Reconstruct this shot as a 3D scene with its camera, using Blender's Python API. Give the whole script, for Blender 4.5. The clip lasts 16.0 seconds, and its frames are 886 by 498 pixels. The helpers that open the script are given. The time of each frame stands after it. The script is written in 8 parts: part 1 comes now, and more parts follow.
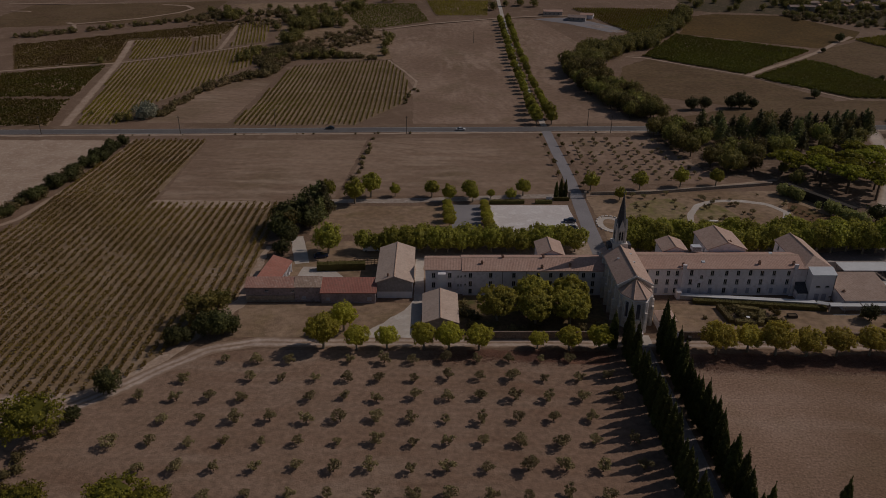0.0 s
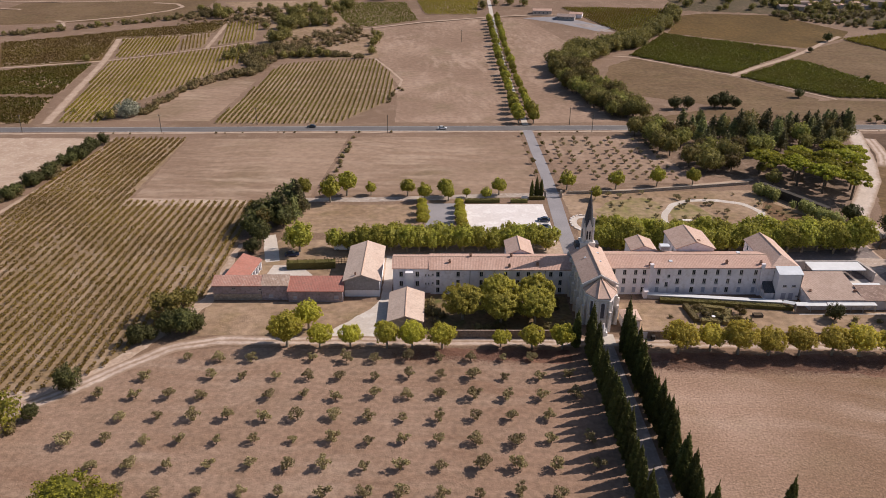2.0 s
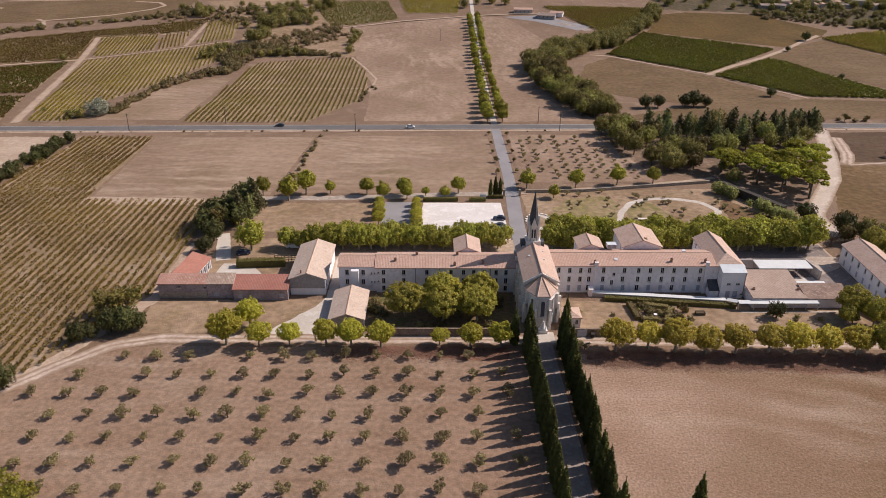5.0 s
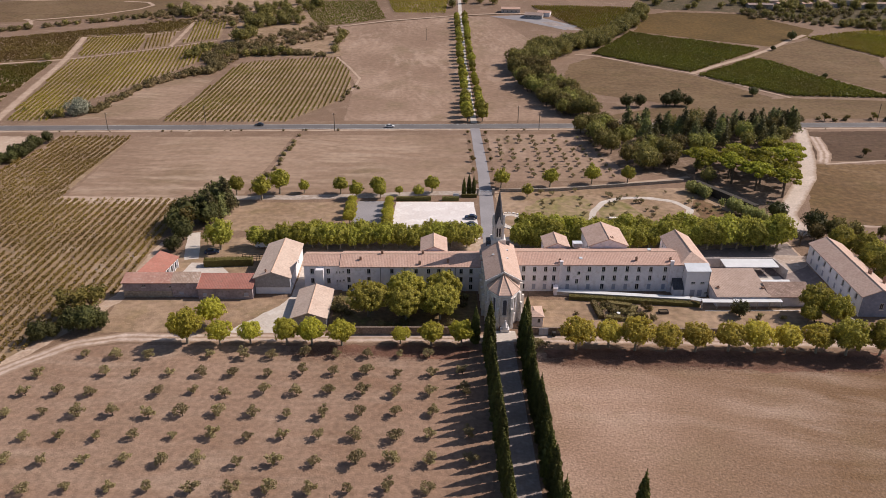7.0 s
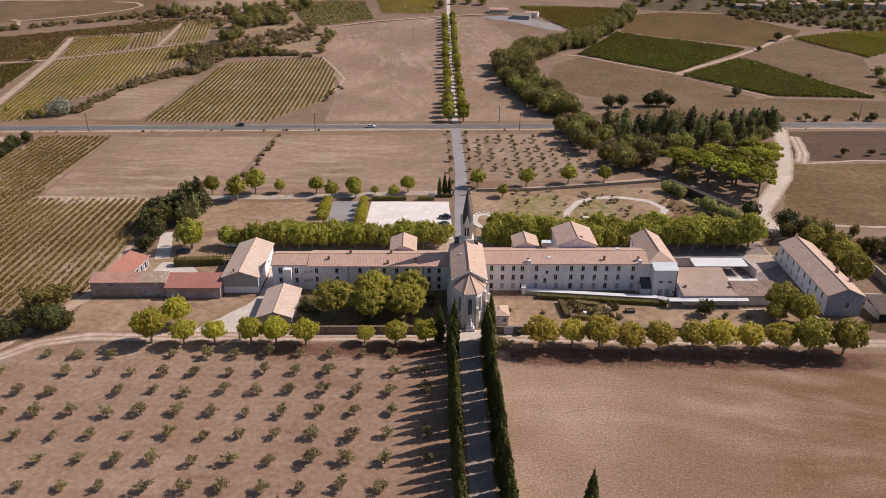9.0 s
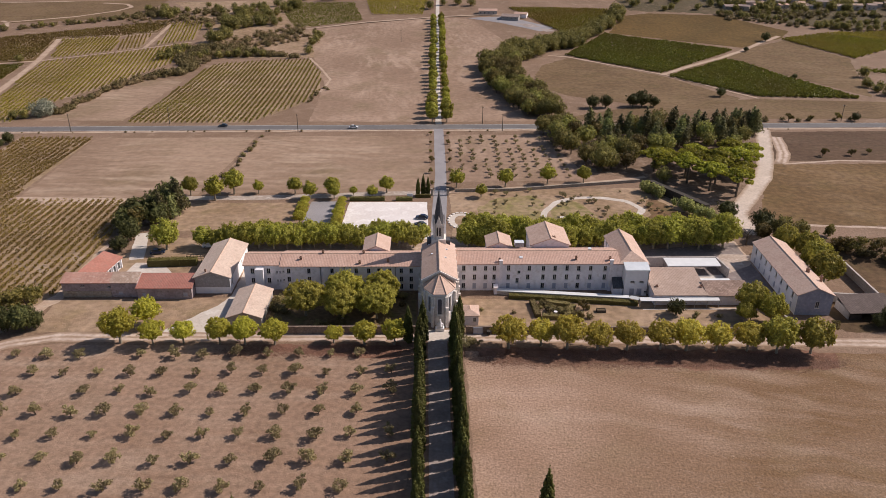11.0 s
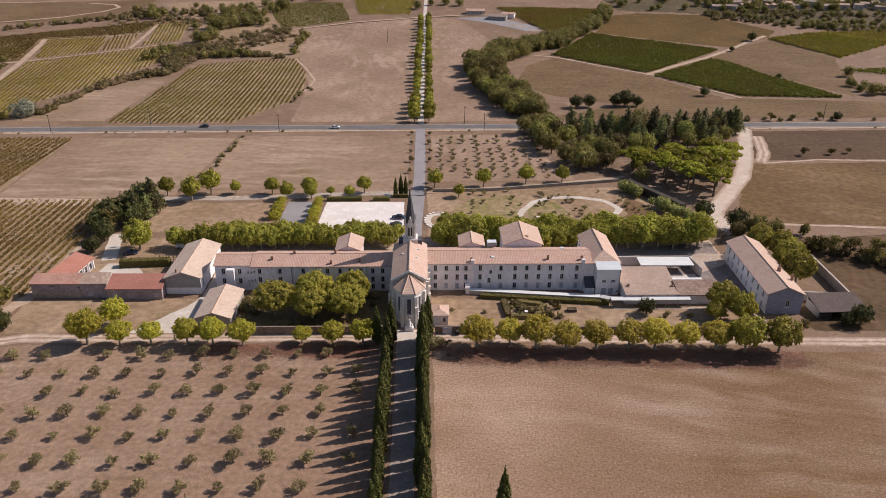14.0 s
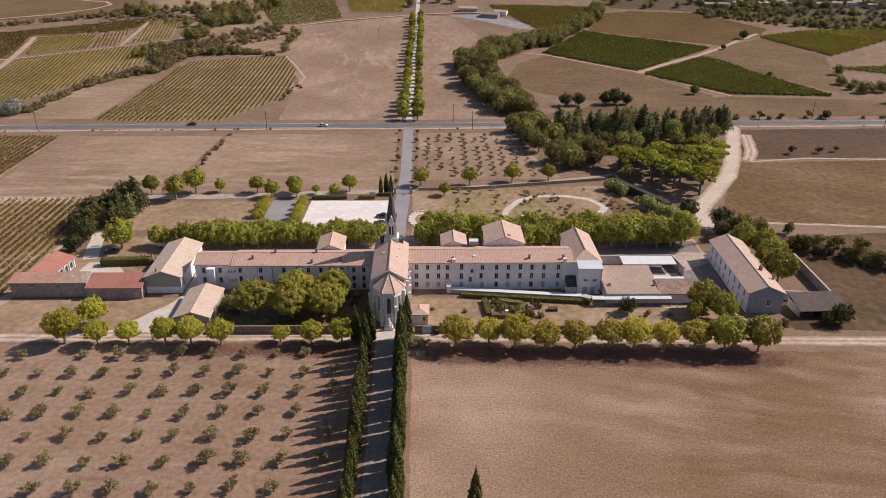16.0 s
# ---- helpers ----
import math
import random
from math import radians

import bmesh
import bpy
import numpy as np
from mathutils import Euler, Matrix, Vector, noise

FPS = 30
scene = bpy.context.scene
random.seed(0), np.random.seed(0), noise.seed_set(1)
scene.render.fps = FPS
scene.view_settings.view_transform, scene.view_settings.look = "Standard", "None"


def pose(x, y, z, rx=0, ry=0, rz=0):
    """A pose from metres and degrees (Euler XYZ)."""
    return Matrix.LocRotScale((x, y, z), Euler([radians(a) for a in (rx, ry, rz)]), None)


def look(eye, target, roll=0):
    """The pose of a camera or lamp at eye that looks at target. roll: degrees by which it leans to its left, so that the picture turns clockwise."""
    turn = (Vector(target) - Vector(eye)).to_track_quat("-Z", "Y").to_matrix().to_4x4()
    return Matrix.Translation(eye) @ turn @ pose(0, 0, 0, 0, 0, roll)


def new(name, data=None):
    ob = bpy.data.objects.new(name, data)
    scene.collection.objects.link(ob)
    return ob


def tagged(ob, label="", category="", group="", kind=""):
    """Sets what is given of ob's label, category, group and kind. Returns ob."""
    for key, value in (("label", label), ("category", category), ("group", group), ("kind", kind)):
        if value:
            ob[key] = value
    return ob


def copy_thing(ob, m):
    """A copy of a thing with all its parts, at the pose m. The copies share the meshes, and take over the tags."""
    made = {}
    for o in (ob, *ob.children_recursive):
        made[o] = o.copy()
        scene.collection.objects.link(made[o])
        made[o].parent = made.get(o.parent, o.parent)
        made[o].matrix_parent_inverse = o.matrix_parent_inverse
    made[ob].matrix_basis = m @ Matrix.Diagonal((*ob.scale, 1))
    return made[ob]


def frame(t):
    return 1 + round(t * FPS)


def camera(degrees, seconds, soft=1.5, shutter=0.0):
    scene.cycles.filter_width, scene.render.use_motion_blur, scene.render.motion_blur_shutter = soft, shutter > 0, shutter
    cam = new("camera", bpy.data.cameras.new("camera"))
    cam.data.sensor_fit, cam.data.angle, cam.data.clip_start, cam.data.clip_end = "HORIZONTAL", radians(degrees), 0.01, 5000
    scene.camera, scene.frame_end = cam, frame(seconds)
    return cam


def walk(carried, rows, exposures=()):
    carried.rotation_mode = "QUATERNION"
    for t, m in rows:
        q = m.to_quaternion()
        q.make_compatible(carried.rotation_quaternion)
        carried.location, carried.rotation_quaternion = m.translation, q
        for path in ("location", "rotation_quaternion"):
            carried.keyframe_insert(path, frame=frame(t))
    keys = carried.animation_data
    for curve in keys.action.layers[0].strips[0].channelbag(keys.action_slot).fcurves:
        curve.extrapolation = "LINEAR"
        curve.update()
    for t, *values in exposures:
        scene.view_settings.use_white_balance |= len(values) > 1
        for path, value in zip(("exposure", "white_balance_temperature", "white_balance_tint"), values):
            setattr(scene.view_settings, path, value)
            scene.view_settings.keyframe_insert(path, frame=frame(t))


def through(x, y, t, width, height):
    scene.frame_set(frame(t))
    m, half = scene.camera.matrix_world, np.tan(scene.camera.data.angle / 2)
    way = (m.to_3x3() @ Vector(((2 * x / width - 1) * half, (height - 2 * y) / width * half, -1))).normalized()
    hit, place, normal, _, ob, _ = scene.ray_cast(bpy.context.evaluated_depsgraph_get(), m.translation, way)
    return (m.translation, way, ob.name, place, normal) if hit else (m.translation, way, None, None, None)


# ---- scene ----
cam = camera(62.0, 16.0, soft=0.6)
# seconds, eye x y z, yaw, pitch, lean to the left
PATH = [
    (0, -50.096, -179.058, 97.363, -0.841, -25.147, 0.378),
    (0.5, -48.154, -179.117, 97.404, -0.864, -25.149, 0.380),
    (1, -45.917, -179.241, 97.522, -0.863, -25.172, 0.412),
    (1.5, -43.686, -179.268, 97.651, -0.855, -25.237, 0.448),
    (2, -41.435, -179.389, 97.499, -0.887, -25.235, 0.514),
    (2.5, -39.167, -179.590, 97.575, -0.911, -25.248, 0.572),
    (3, -36.747, -179.669, 97.632, -0.929, -25.288, 0.534),
    (3.5, -34.317, -179.753, 97.734, -0.936, -25.304, 0.554),
    (4, -31.845, -179.978, 97.812, -0.960, -25.308, 0.551),
    (6.5, -19.894, -180.455, 97.532, -1.037, -25.324, 0.554),
    (7, -17.655, -180.660, 97.682, -1.067, -25.329, 0.545),
    (7.5, -15.518, -180.831, 97.773, -1.086, -25.335, 0.564),
    (8, -13.457, -180.986, 97.726, -1.128, -25.321, 0.562),
    (8.5, -11.359, -181.076, 97.684, -1.157, -25.308, 0.561),
    (9, -9.371, -181.186, 97.474, -1.203, -25.262, 0.565),
    (11.5, -0.829, -181.605, 97.247, -1.413, -25.149, 0.576),
    (12, 0.367, -181.569, 97.150, -1.471, -25.136, 0.594),
    (12.5, 1.568, -181.521, 97.127, -1.498, -25.143, 0.531),
    (13, 2.676, -181.529, 97.123, -1.528, -25.142, 0.518),
    (13.5, 3.667, -181.529, 97.047, -1.579, -25.126, 0.514),
    (14, 4.633, -181.526, 97.099, -1.655, -25.133, 0.535),
    (14.5, 5.767, -181.386, 97.295, -1.706, -25.201, 0.555),
    (15, 6.847, -181.285, 97.089, -1.737, -25.205, 0.553),
    (15.5, 7.929, -181.154, 97.131, -1.796, -25.255, 0.600),
    (16, 9.136, -181.017, 97.261, -1.854, -25.317, 0.628),
]


def eye_pose(x, y, z, yaw, pitch, lean):
    a, p = radians(yaw), radians(pitch)
    way = Vector((-math.sin(a) * math.cos(p), math.cos(a) * math.cos(p), math.sin(p)))
    eye = Vector((x, y, z))
    return look(eye, eye + way * 100.0, lean)


walk(cam, [(t, eye_pose(*r)) for t, *r in PATH], [(0.0, -1.65, 6500, 14), (0.5, -0.5, 6500, 14), (1.0, 0.2, 6500, 14), (1.5, 0.27, 6500, 14), (16.0, 0.27, 6500, 14)])

# ---------------------------------------------------------------- light
SUN_EL, SUN_AZ = 41.0, 16.4          # height, and degrees from +x towards +y
world = bpy.data.worlds.new("sky")
scene.world = world
world.use_nodes = True
wn = world.node_tree.nodes
sky = wn.new("ShaderNodeTexSky")
sky.sky_type = "NISHITA"
sky.sun_disc = False
sky.sun_elevation = radians(SUN_EL)
sky.sun_rotation = radians(90.0 - SUN_AZ)
sky.dust_density = 1.3
wn["Background"].inputs["Strength"].default_value = 0.073
world.node_tree.links.new(sky.outputs[0], wn["Background"].inputs["Color"])
sun_data = bpy.data.lights.new("sun", "SUN")
sun_data.energy, sun_data.angle, sun_data.color = 4.0, radians(0.6), (1.0, 0.90, 0.79)
sun = new("sun", sun_data)
sd = Vector((math.cos(radians(SUN_EL)) * math.cos(radians(SUN_AZ)), math.cos(radians(SUN_EL)) * math.sin(radians(SUN_AZ)), math.sin(radians(SUN_EL))))
sun.matrix_world = look(sd * 400, (0, 0, 0))

# ---------------------------------------------------------------- materials


def nodes_of(m):
    m.use_nodes = True
    nt = m.node_tree
    return nt, nt.nodes, nt.links


def ramp_mix(nt, fac, a, b):
    n = nt.nodes.new("ShaderNodeMix")
    n.data_type = "RGBA"
    nt.links.new(fac, n.inputs["Factor"])
    for sock, v in ((n.inputs["A"], a), (n.inputs["B"], b)):
        if isinstance(v, tuple):
            sock.default_value = (*v, 1)
        else:
            nt.links.new(v, sock)
    return n.outputs["Result"]


def noise_fac(nt, vec, scale, lo=0.35, hi=0.65, detail=4.0, stretch=None):
    if stretch:
        mp = nt.nodes.new("ShaderNodeMapping")
        mp.inputs["Scale"].default_value = stretch
        nt.links.new(vec, mp.inputs["Vector"])
        vec = mp.outputs[0]
    n = nt.nodes.new("ShaderNodeTexNoise")
    n.inputs["Scale"].default_value, n.inputs["Detail"].default_value = scale, detail
    nt.links.new(vec, n.inputs["Vector"])
    r = nt.nodes.new("ShaderNodeMapRange")
    r.inputs["From Min"].default_value, r.inputs["From Max"].default_value = lo, hi
    nt.links.new(n.outputs["Fac"], r.inputs["Value"])
    return r.outputs[0]


def surface(name, base, second, scale=0.08, third=None, fine=1.2, fine_amount=0.35, rough=0.9, bump=0.0, bump_scale=3.0,
            world_space=True, stretch=None, metal=0.0, spec=0.3):
    """Two colours mixed by broad noise, a third by patchy noise, and fine grain on top."""
    m = bpy.data.materials.new(name)
    nt, nn, ln = nodes_of(m)
    bsdf = nn["Principled BSDF"]
    if world_space:
        vec = nn.new("ShaderNodeNewGeometry").outputs["Position"]
    else:
        vec = nn.new("ShaderNodeTexCoord").outputs["Object"]
    col = ramp_mix(nt, noise_fac(nt, vec, scale, stretch=stretch), base, second)
    if third:
        col = ramp_mix(nt, noise_fac(nt, vec, scale * 4.3, 0.52, 0.72, stretch=stretch), col, third)
    grain = noise_fac(nt, vec, fine, 0.25, 0.75, 6.0)
    dark = nn.new("ShaderNodeMix")
    dark.data_type, dark.blend_type = "RGBA", "MULTIPLY"
    dark.inputs["Factor"].default_value = 1.0
    ln.new(col, dark.inputs["A"])
    g = ramp_mix(nt, grain, tuple([1 - fine_amount] * 3), tuple([1 + fine_amount * 0.6] * 3))
    ln.new(g, dark.inputs["B"])
    ln.new(dark.outputs["Result"], bsdf.inputs["Base Color"])
    bsdf.inputs["Roughness"].default_value, bsdf.inputs["Metallic"].default_value = rough, metal
    bsdf.inputs["Specular IOR Level"].default_value = spec
    if bump:
        bn = nn.new("ShaderNodeBump")
        bn.inputs["Strength"].default_value, bn.inputs["Distance"].default_value = bump, 0.3
        ln.new(noise_fac(nt, vec, bump_scale, 0.2, 0.8, 5.0), bn.inputs["Height"])
        ln.new(bn.outputs[0], bsdf.inputs["Normal"])
    return m


def foliage(name, dark_c, light_c, spread=0.35, through=0.35, hue=0.008, drift=None):
    """Leaves: colour by island and by object, some light passing through. drift: a colour that takes over in broad patches."""
    m = bpy.data.materials.new(name)
    nt, nn, ln = nodes_of(m)
    bsdf, out = nn["Principled BSDF"], nn["Material Output"]
    geo, info = nn.new("ShaderNodeNewGeometry"), nn.new("ShaderNodeObjectInfo")
    col = ramp_mix(nt, geo.outputs["Random Per Island"], dark_c, light_c)
    if drift:
        col = ramp_mix(nt, noise_fac(nt, geo.outputs["Position"], 0.028, 0.4, 0.66, 5.0), col, drift)
    hsv = nn.new("ShaderNodeHueSaturation")
    ln.new(col, hsv.inputs["Color"])
    for sock, lo, hi in (("Value", 1 - spread, 1 + spread), ("Hue", 0.5 - hue, 0.5 + hue)):
        r = nn.new("ShaderNodeMapRange")
        r.inputs["To Min"].default_value, r.inputs["To Max"].default_value = lo, hi
        ln.new(info.outputs["Random"], r.inputs["Value"])
        ln.new(r.outputs[0], hsv.inputs[sock])
    ln.new(hsv.outputs[0], bsdf.inputs["Base Color"])
    bsdf.inputs["Roughness"].default_value = 0.65
    bsdf.inputs["Specular IOR Level"].default_value = 0.25
    tr = nn.new("ShaderNodeBsdfTranslucent")
    ln.new(hsv.outputs[0], tr.inputs["Color"])
    mx = nn.new("ShaderNodeMixShader")
    mx.inputs["Fac"].default_value = through
    ln.new(bsdf.outputs[0], mx.inputs[1])
    ln.new(tr.outputs[0], mx.inputs[2])
    ln.new(mx.outputs[0], out.inputs["Surface"])
    return m


def field(name, base, second, pale, weed, turn=0.0, streak=0.5, scale=0.02, toward=None, grain=0.3, weeds=0.5, size=0.45, specks=0.35):
    """Farmed ground: broad tints, pale and dark streaks along the working lines, weedy blotches and fine grain."""
    m = bpy.data.materials.new(name)
    nt, nn, ln = nodes_of(m)
    bsdf = nn["Principled BSDF"]
    vec = nn.new("ShaderNodeNewGeometry").outputs["Position"]
    drift = nn.new("ShaderNodeTexNoise")
    drift.inputs["Scale"].default_value, drift.inputs["Detail"].default_value = 0.03, 2.0
    ln.new(vec, drift.inputs["Vector"])
    bent = nn.new("ShaderNodeVectorMath")
    bent.operation = "MULTIPLY_ADD"
    bent.inputs[1].default_value = (14.0, 14.0, 0.0)
    ln.new(drift.outputs["Color"], bent.inputs[0])
    ln.new(vec, bent.inputs[2])
    rot = nn.new("ShaderNodeMapping")
    rot.inputs["Rotation"].default_value = (0, 0, radians(turn))
    ln.new(bent.outputs[0], rot.inputs["Vector"])
    along = rot.outputs[0]

    def both(f, h):
        q = nn.new("ShaderNodeMath")
        q.operation = "MULTIPLY"
        ln.new(f, q.inputs[0])
        ln.new(h, q.inputs[1])
        return q.outputs[0]

    def weak(fac, k):
        q = nn.new("ShaderNodeMath")
        q.operation = "MULTIPLY"
        q.inputs[1].default_value = k
        ln.new(fac, q.inputs[0])
        return q.outputs[0]

    col = ramp_mix(nt, noise_fac(nt, vec, scale, 0.38, 0.62), base, second)
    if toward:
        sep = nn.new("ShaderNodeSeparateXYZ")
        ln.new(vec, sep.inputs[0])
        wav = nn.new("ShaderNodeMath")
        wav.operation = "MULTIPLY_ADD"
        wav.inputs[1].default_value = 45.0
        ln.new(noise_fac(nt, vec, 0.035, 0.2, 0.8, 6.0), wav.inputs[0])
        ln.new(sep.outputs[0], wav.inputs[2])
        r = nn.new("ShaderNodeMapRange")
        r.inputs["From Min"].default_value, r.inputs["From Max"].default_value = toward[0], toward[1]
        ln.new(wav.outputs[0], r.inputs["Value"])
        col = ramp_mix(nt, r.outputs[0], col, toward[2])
    col = ramp_mix(nt, weak(noise_fac(nt, vec, scale * 3.1, 0.5, 0.72, 6.0), weeds), col, weed)
    col = ramp_mix(nt, weak(both(noise_fac(nt, along, 1.0, 0.42, 0.72, 6.0, (0.045, 0.2, 1)), noise_fac(nt, vec, 0.022, 0.38, 0.62, 3.0)), streak), col, pale)
    col = ramp_mix(nt, weak(both(noise_fac(nt, along, 1.0, 0.42, 0.75, 6.0, (0.09, 0.5, 1)), noise_fac(nt, vec, 0.017, 0.4, 0.65, 3.0)), streak), col, second)
    col = ramp_mix(nt, weak(noise_fac(nt, along, 1.0, 0.62, 0.7, 4.0, (0.45, 0.8, 1)), specks), col, weed)
    col = ramp_mix(nt, weak(noise_fac(nt, along, 1.0, 0.6, 0.72, 6.0, (0.55, 1.3, 1)), specks), col, pale)
    dark = nn.new("ShaderNodeMix")
    dark.data_type, dark.blend_type = "RGBA", "MULTIPLY"
    dark.inputs["Factor"].default_value = 1.0
    ln.new(col, dark.inputs["A"])
    g = ramp_mix(nt, noise_fac(nt, vec, size, 0.25, 0.75, 9.0), tuple([1 - grain] * 3), tuple([1 + grain * 0.7] * 3))
    ln.new(g, dark.inputs["B"])
    ln.new(dark.outputs["Result"], bsdf.inputs["Base Color"])
    bsdf.inputs["Roughness"].default_value = 0.95
    bsdf.inputs["Specular IOR Level"].default_value = 0.2
    bn = nn.new("ShaderNodeBump")
    bn.inputs["Strength"].default_value, bn.inputs["Distance"].default_value = 0.3, 0.25
    ln.new(noise_fac(nt, vec, 2.4, 0.2, 0.8, 6.0), bn.inputs["Height"])
    ln.new(bn.outputs[0], bsdf.inputs["Normal"])
    return m


def tiles(name, base, second, dark, axis, period=0.42):
    """Canal-tile roof: courses of barrel tiles running down the slope. axis: 0 ribs step along x, 1 along y."""
    m = surface(name, base, second, 0.3, dark, 2.0, 0.18, 0.85)
    nt, nn, ln = nodes_of(m)
    bsdf = nn["Principled BSDF"]
    geo = nn.new("ShaderNodeNewGeometry")
    sep = nn.new("ShaderNodeSeparateXYZ")
    ln.new(geo.outputs["Position"], sep.inputs[0])
    ang = nn.new("ShaderNodeMath")
    ang.operation = "MULTIPLY"
    ang.inputs[1].default_value = 2 * math.pi / period
    ln.new(sep.outputs[axis], ang.inputs[0])
    sn = nn.new("ShaderNodeMath")
    sn.operation = "SINE"
    ln.new(ang.outputs[0], sn.inputs[0])
    bn = nn.new("ShaderNodeBump")
    bn.inputs["Strength"].default_value, bn.inputs["Distance"].default_value = 0.22, 0.06
    ln.new(sn.outputs[0], bn.inputs["Height"])
    ln.new(bn.outputs[0], bsdf.inputs["Normal"])
    return m


def worn_track(name, pale, pale_b, side, ruts=True):
    """A driven earth track: pale wheel ruts, with grass or soil creeping in from the edges and along the middle."""
    m = surface(name, pale, pale_b, 0.15, None, 1.2, 0.25)
    nt, nn, ln = nodes_of(m)
    bsdf = nn["Principled BSDF"]
    col = bsdf.inputs["Base Color"].links[0].from_socket
    vec = nn.new("ShaderNodeNewGeometry").outputs["Position"]
    uv = nn.new("ShaderNodeUVMap")
    uv.uv_map = "across"
    sep = nn.new("ShaderNodeSeparateXYZ")
    ln.new(uv.outputs[0], sep.inputs[0])

    def step(op, a, b):
        q = nn.new("ShaderNodeMath")
        q.operation = op
        for i, v in enumerate((a, b)):
            if isinstance(v, float):
                q.inputs[i].default_value = v
            else:
                ln.new(v, q.inputs[i])
        return q.outputs[0]

    off = step("ABSOLUTE", step("SUBTRACT", sep.outputs[0], 0.5), 0.0)
    if ruts:
        off = step("ABSOLUTE", step("SUBTRACT", off, 0.2), 0.0)
    off = step("ADD", off, step("MULTIPLY", step("SUBTRACT", noise_fac(nt, vec, 0.5, 0.2, 0.8, 5.0), 0.5), 0.2))
    r = nn.new("ShaderNodeMapRange")
    r.inputs["From Min"].default_value, r.inputs["From Max"].default_value = (0.06, 0.19) if ruts else (0.28, 0.48)
    ln.new(off, r.inputs["Value"])
    ln.new(ramp_mix(nt, r.outputs[0], col, side), bsdf.inputs["Base Color"])
    return m


def gloss(name, col, rough=0.12, metal=0.0):
    m = bpy.data.materials.new(name)
    nt, nn, ln = nodes_of(m)
    b = nn["Principled BSDF"]
    b.inputs["Base Color"].default_value = (*col, 1)
    b.inputs["Roughness"].default_value, b.inputs["Metallic"].default_value = rough, metal
    return m


M = {}
M["soil"] = surface("dry_soil", (0.252, 0.163, 0.112), (0.205, 0.131, 0.085), 0.035, (0.290, 0.201, 0.140), 1.3, 0.3, bump=0.5)
M["field_tan"] = field("stubble_tan", (0.33, 0.228, 0.162), (0.225, 0.147, 0.10), (0.45, 0.335, 0.25), (0.21, 0.152, 0.09), 5.0, 0.95, 0.012, None, 0.2, 0.75, 0.35, 0.15)
M["field_drill"] = field("stubble_drilled", (0.33, 0.226, 0.164), (0.24, 0.157, 0.109), (0.43, 0.31, 0.235), (0.215, 0.155, 0.095), 88.0, 0.95, 0.013, None, 0.22, 0.75, 0.4, 0.2)
# browns towards +x: drier grass, plus sunward and edge darkening put into the colour
M["field_near"] = field("dry_grass", (0.415, 0.28, 0.208), (0.31, 0.2, 0.142), (0.54, 0.41, 0.33), (0.24, 0.163, 0.095), 12.0, 0.5, 0.03, (27.0, 100.0, (0.19, 0.111, 0.059)), 0.45, 0.5, 2.0, 0.2)
M["field_brown"] = field("stubble_brown", (0.175, 0.106, 0.05), (0.132, 0.078, 0.035), (0.25, 0.165, 0.10), (0.138, 0.096, 0.036), 30.0, 0.75, 0.025, None, 0.4)
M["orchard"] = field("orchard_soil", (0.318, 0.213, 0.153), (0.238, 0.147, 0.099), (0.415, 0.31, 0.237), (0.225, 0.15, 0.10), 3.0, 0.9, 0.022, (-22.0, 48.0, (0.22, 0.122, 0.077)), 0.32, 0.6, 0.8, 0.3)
M["vine_soil"] = surface("vine_soil", (0.33, 0.23, 0.148), (0.245, 0.168, 0.092), 0.03, (0.385, 0.285, 0.20), 0.9, 0.3)
M["scrub_soil"] = surface("scrub_soil", (0.115, 0.080, 0.042), (0.076, 0.060, 0.026), 0.05, (0.139, 0.098, 0.060), 0.7, 0.4, bump=0.5)
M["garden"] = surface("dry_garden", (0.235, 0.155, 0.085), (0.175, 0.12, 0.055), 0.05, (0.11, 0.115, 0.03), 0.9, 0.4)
M["gravel"] = surface("pale_gravel", (0.584, 0.519, 0.462), (0.519, 0.453, 0.396), 0.08, (0.622, 0.575, 0.528), 1.5, 0.12)
M["track"] = surface("dirt_track", (0.483, 0.362, 0.276), (0.402, 0.287, 0.213), 0.1, (0.540, 0.431, 0.345), 1.4, 0.25)
M["path_sand"] = surface("sandy_gravel", (0.43, 0.36, 0.31), (0.33, 0.26, 0.215), 0.15, (0.5, 0.43, 0.38), 1.2, 0.25)
M["asphalt"] = surface("asphalt_worn", (0.164, 0.152, 0.148), (0.135, 0.123, 0.123), 0.1, None, 2.0, 0.15)
M["tar"] = surface("parking_tar", (0.31, 0.29, 0.30), (0.26, 0.243, 0.252), 0.1, None, 2.0, 0.15)
M["paint"] = surface("road_paint", (0.7, 0.7, 0.68), (0.55, 0.55, 0.52), 0.5)
M["plaster"] = surface("pale_plaster", (0.856, 0.809, 0.835), (0.797, 0.745, 0.766), 0.25, (0.706, 0.646, 0.646), 1.1, 0.1)
M["white"] = surface("white_plaster", (0.82, 0.80, 0.825), (0.765, 0.745, 0.76), 0.3, None, 1.1, 0.06)
M["grey_wall"] = surface("grey_render", (0.36, 0.33, 0.32), (0.30, 0.275, 0.265), 0.4, (0.42, 0.39, 0.37), 1.3, 0.15)
M["stone"] = surface("rubble_stone", (0.40, 0.34, 0.28), (0.31, 0.26, 0.21), 0.5, (0.47, 0.42, 0.36), 2.2, 0.35, bump=0.6)
M["limestone"] = surface("limestone", (0.79, 0.735, 0.69), (0.70, 0.64, 0.595), 0.4, (0.54, 0.485, 0.445), 1.6, 0.15)
M["slate"] = surface("spire_slate", (0.085, 0.085, 0.095), (0.06, 0.06, 0.07), 0.8, (0.12, 0.115, 0.12), 3.0, 0.3, rough=0.6)
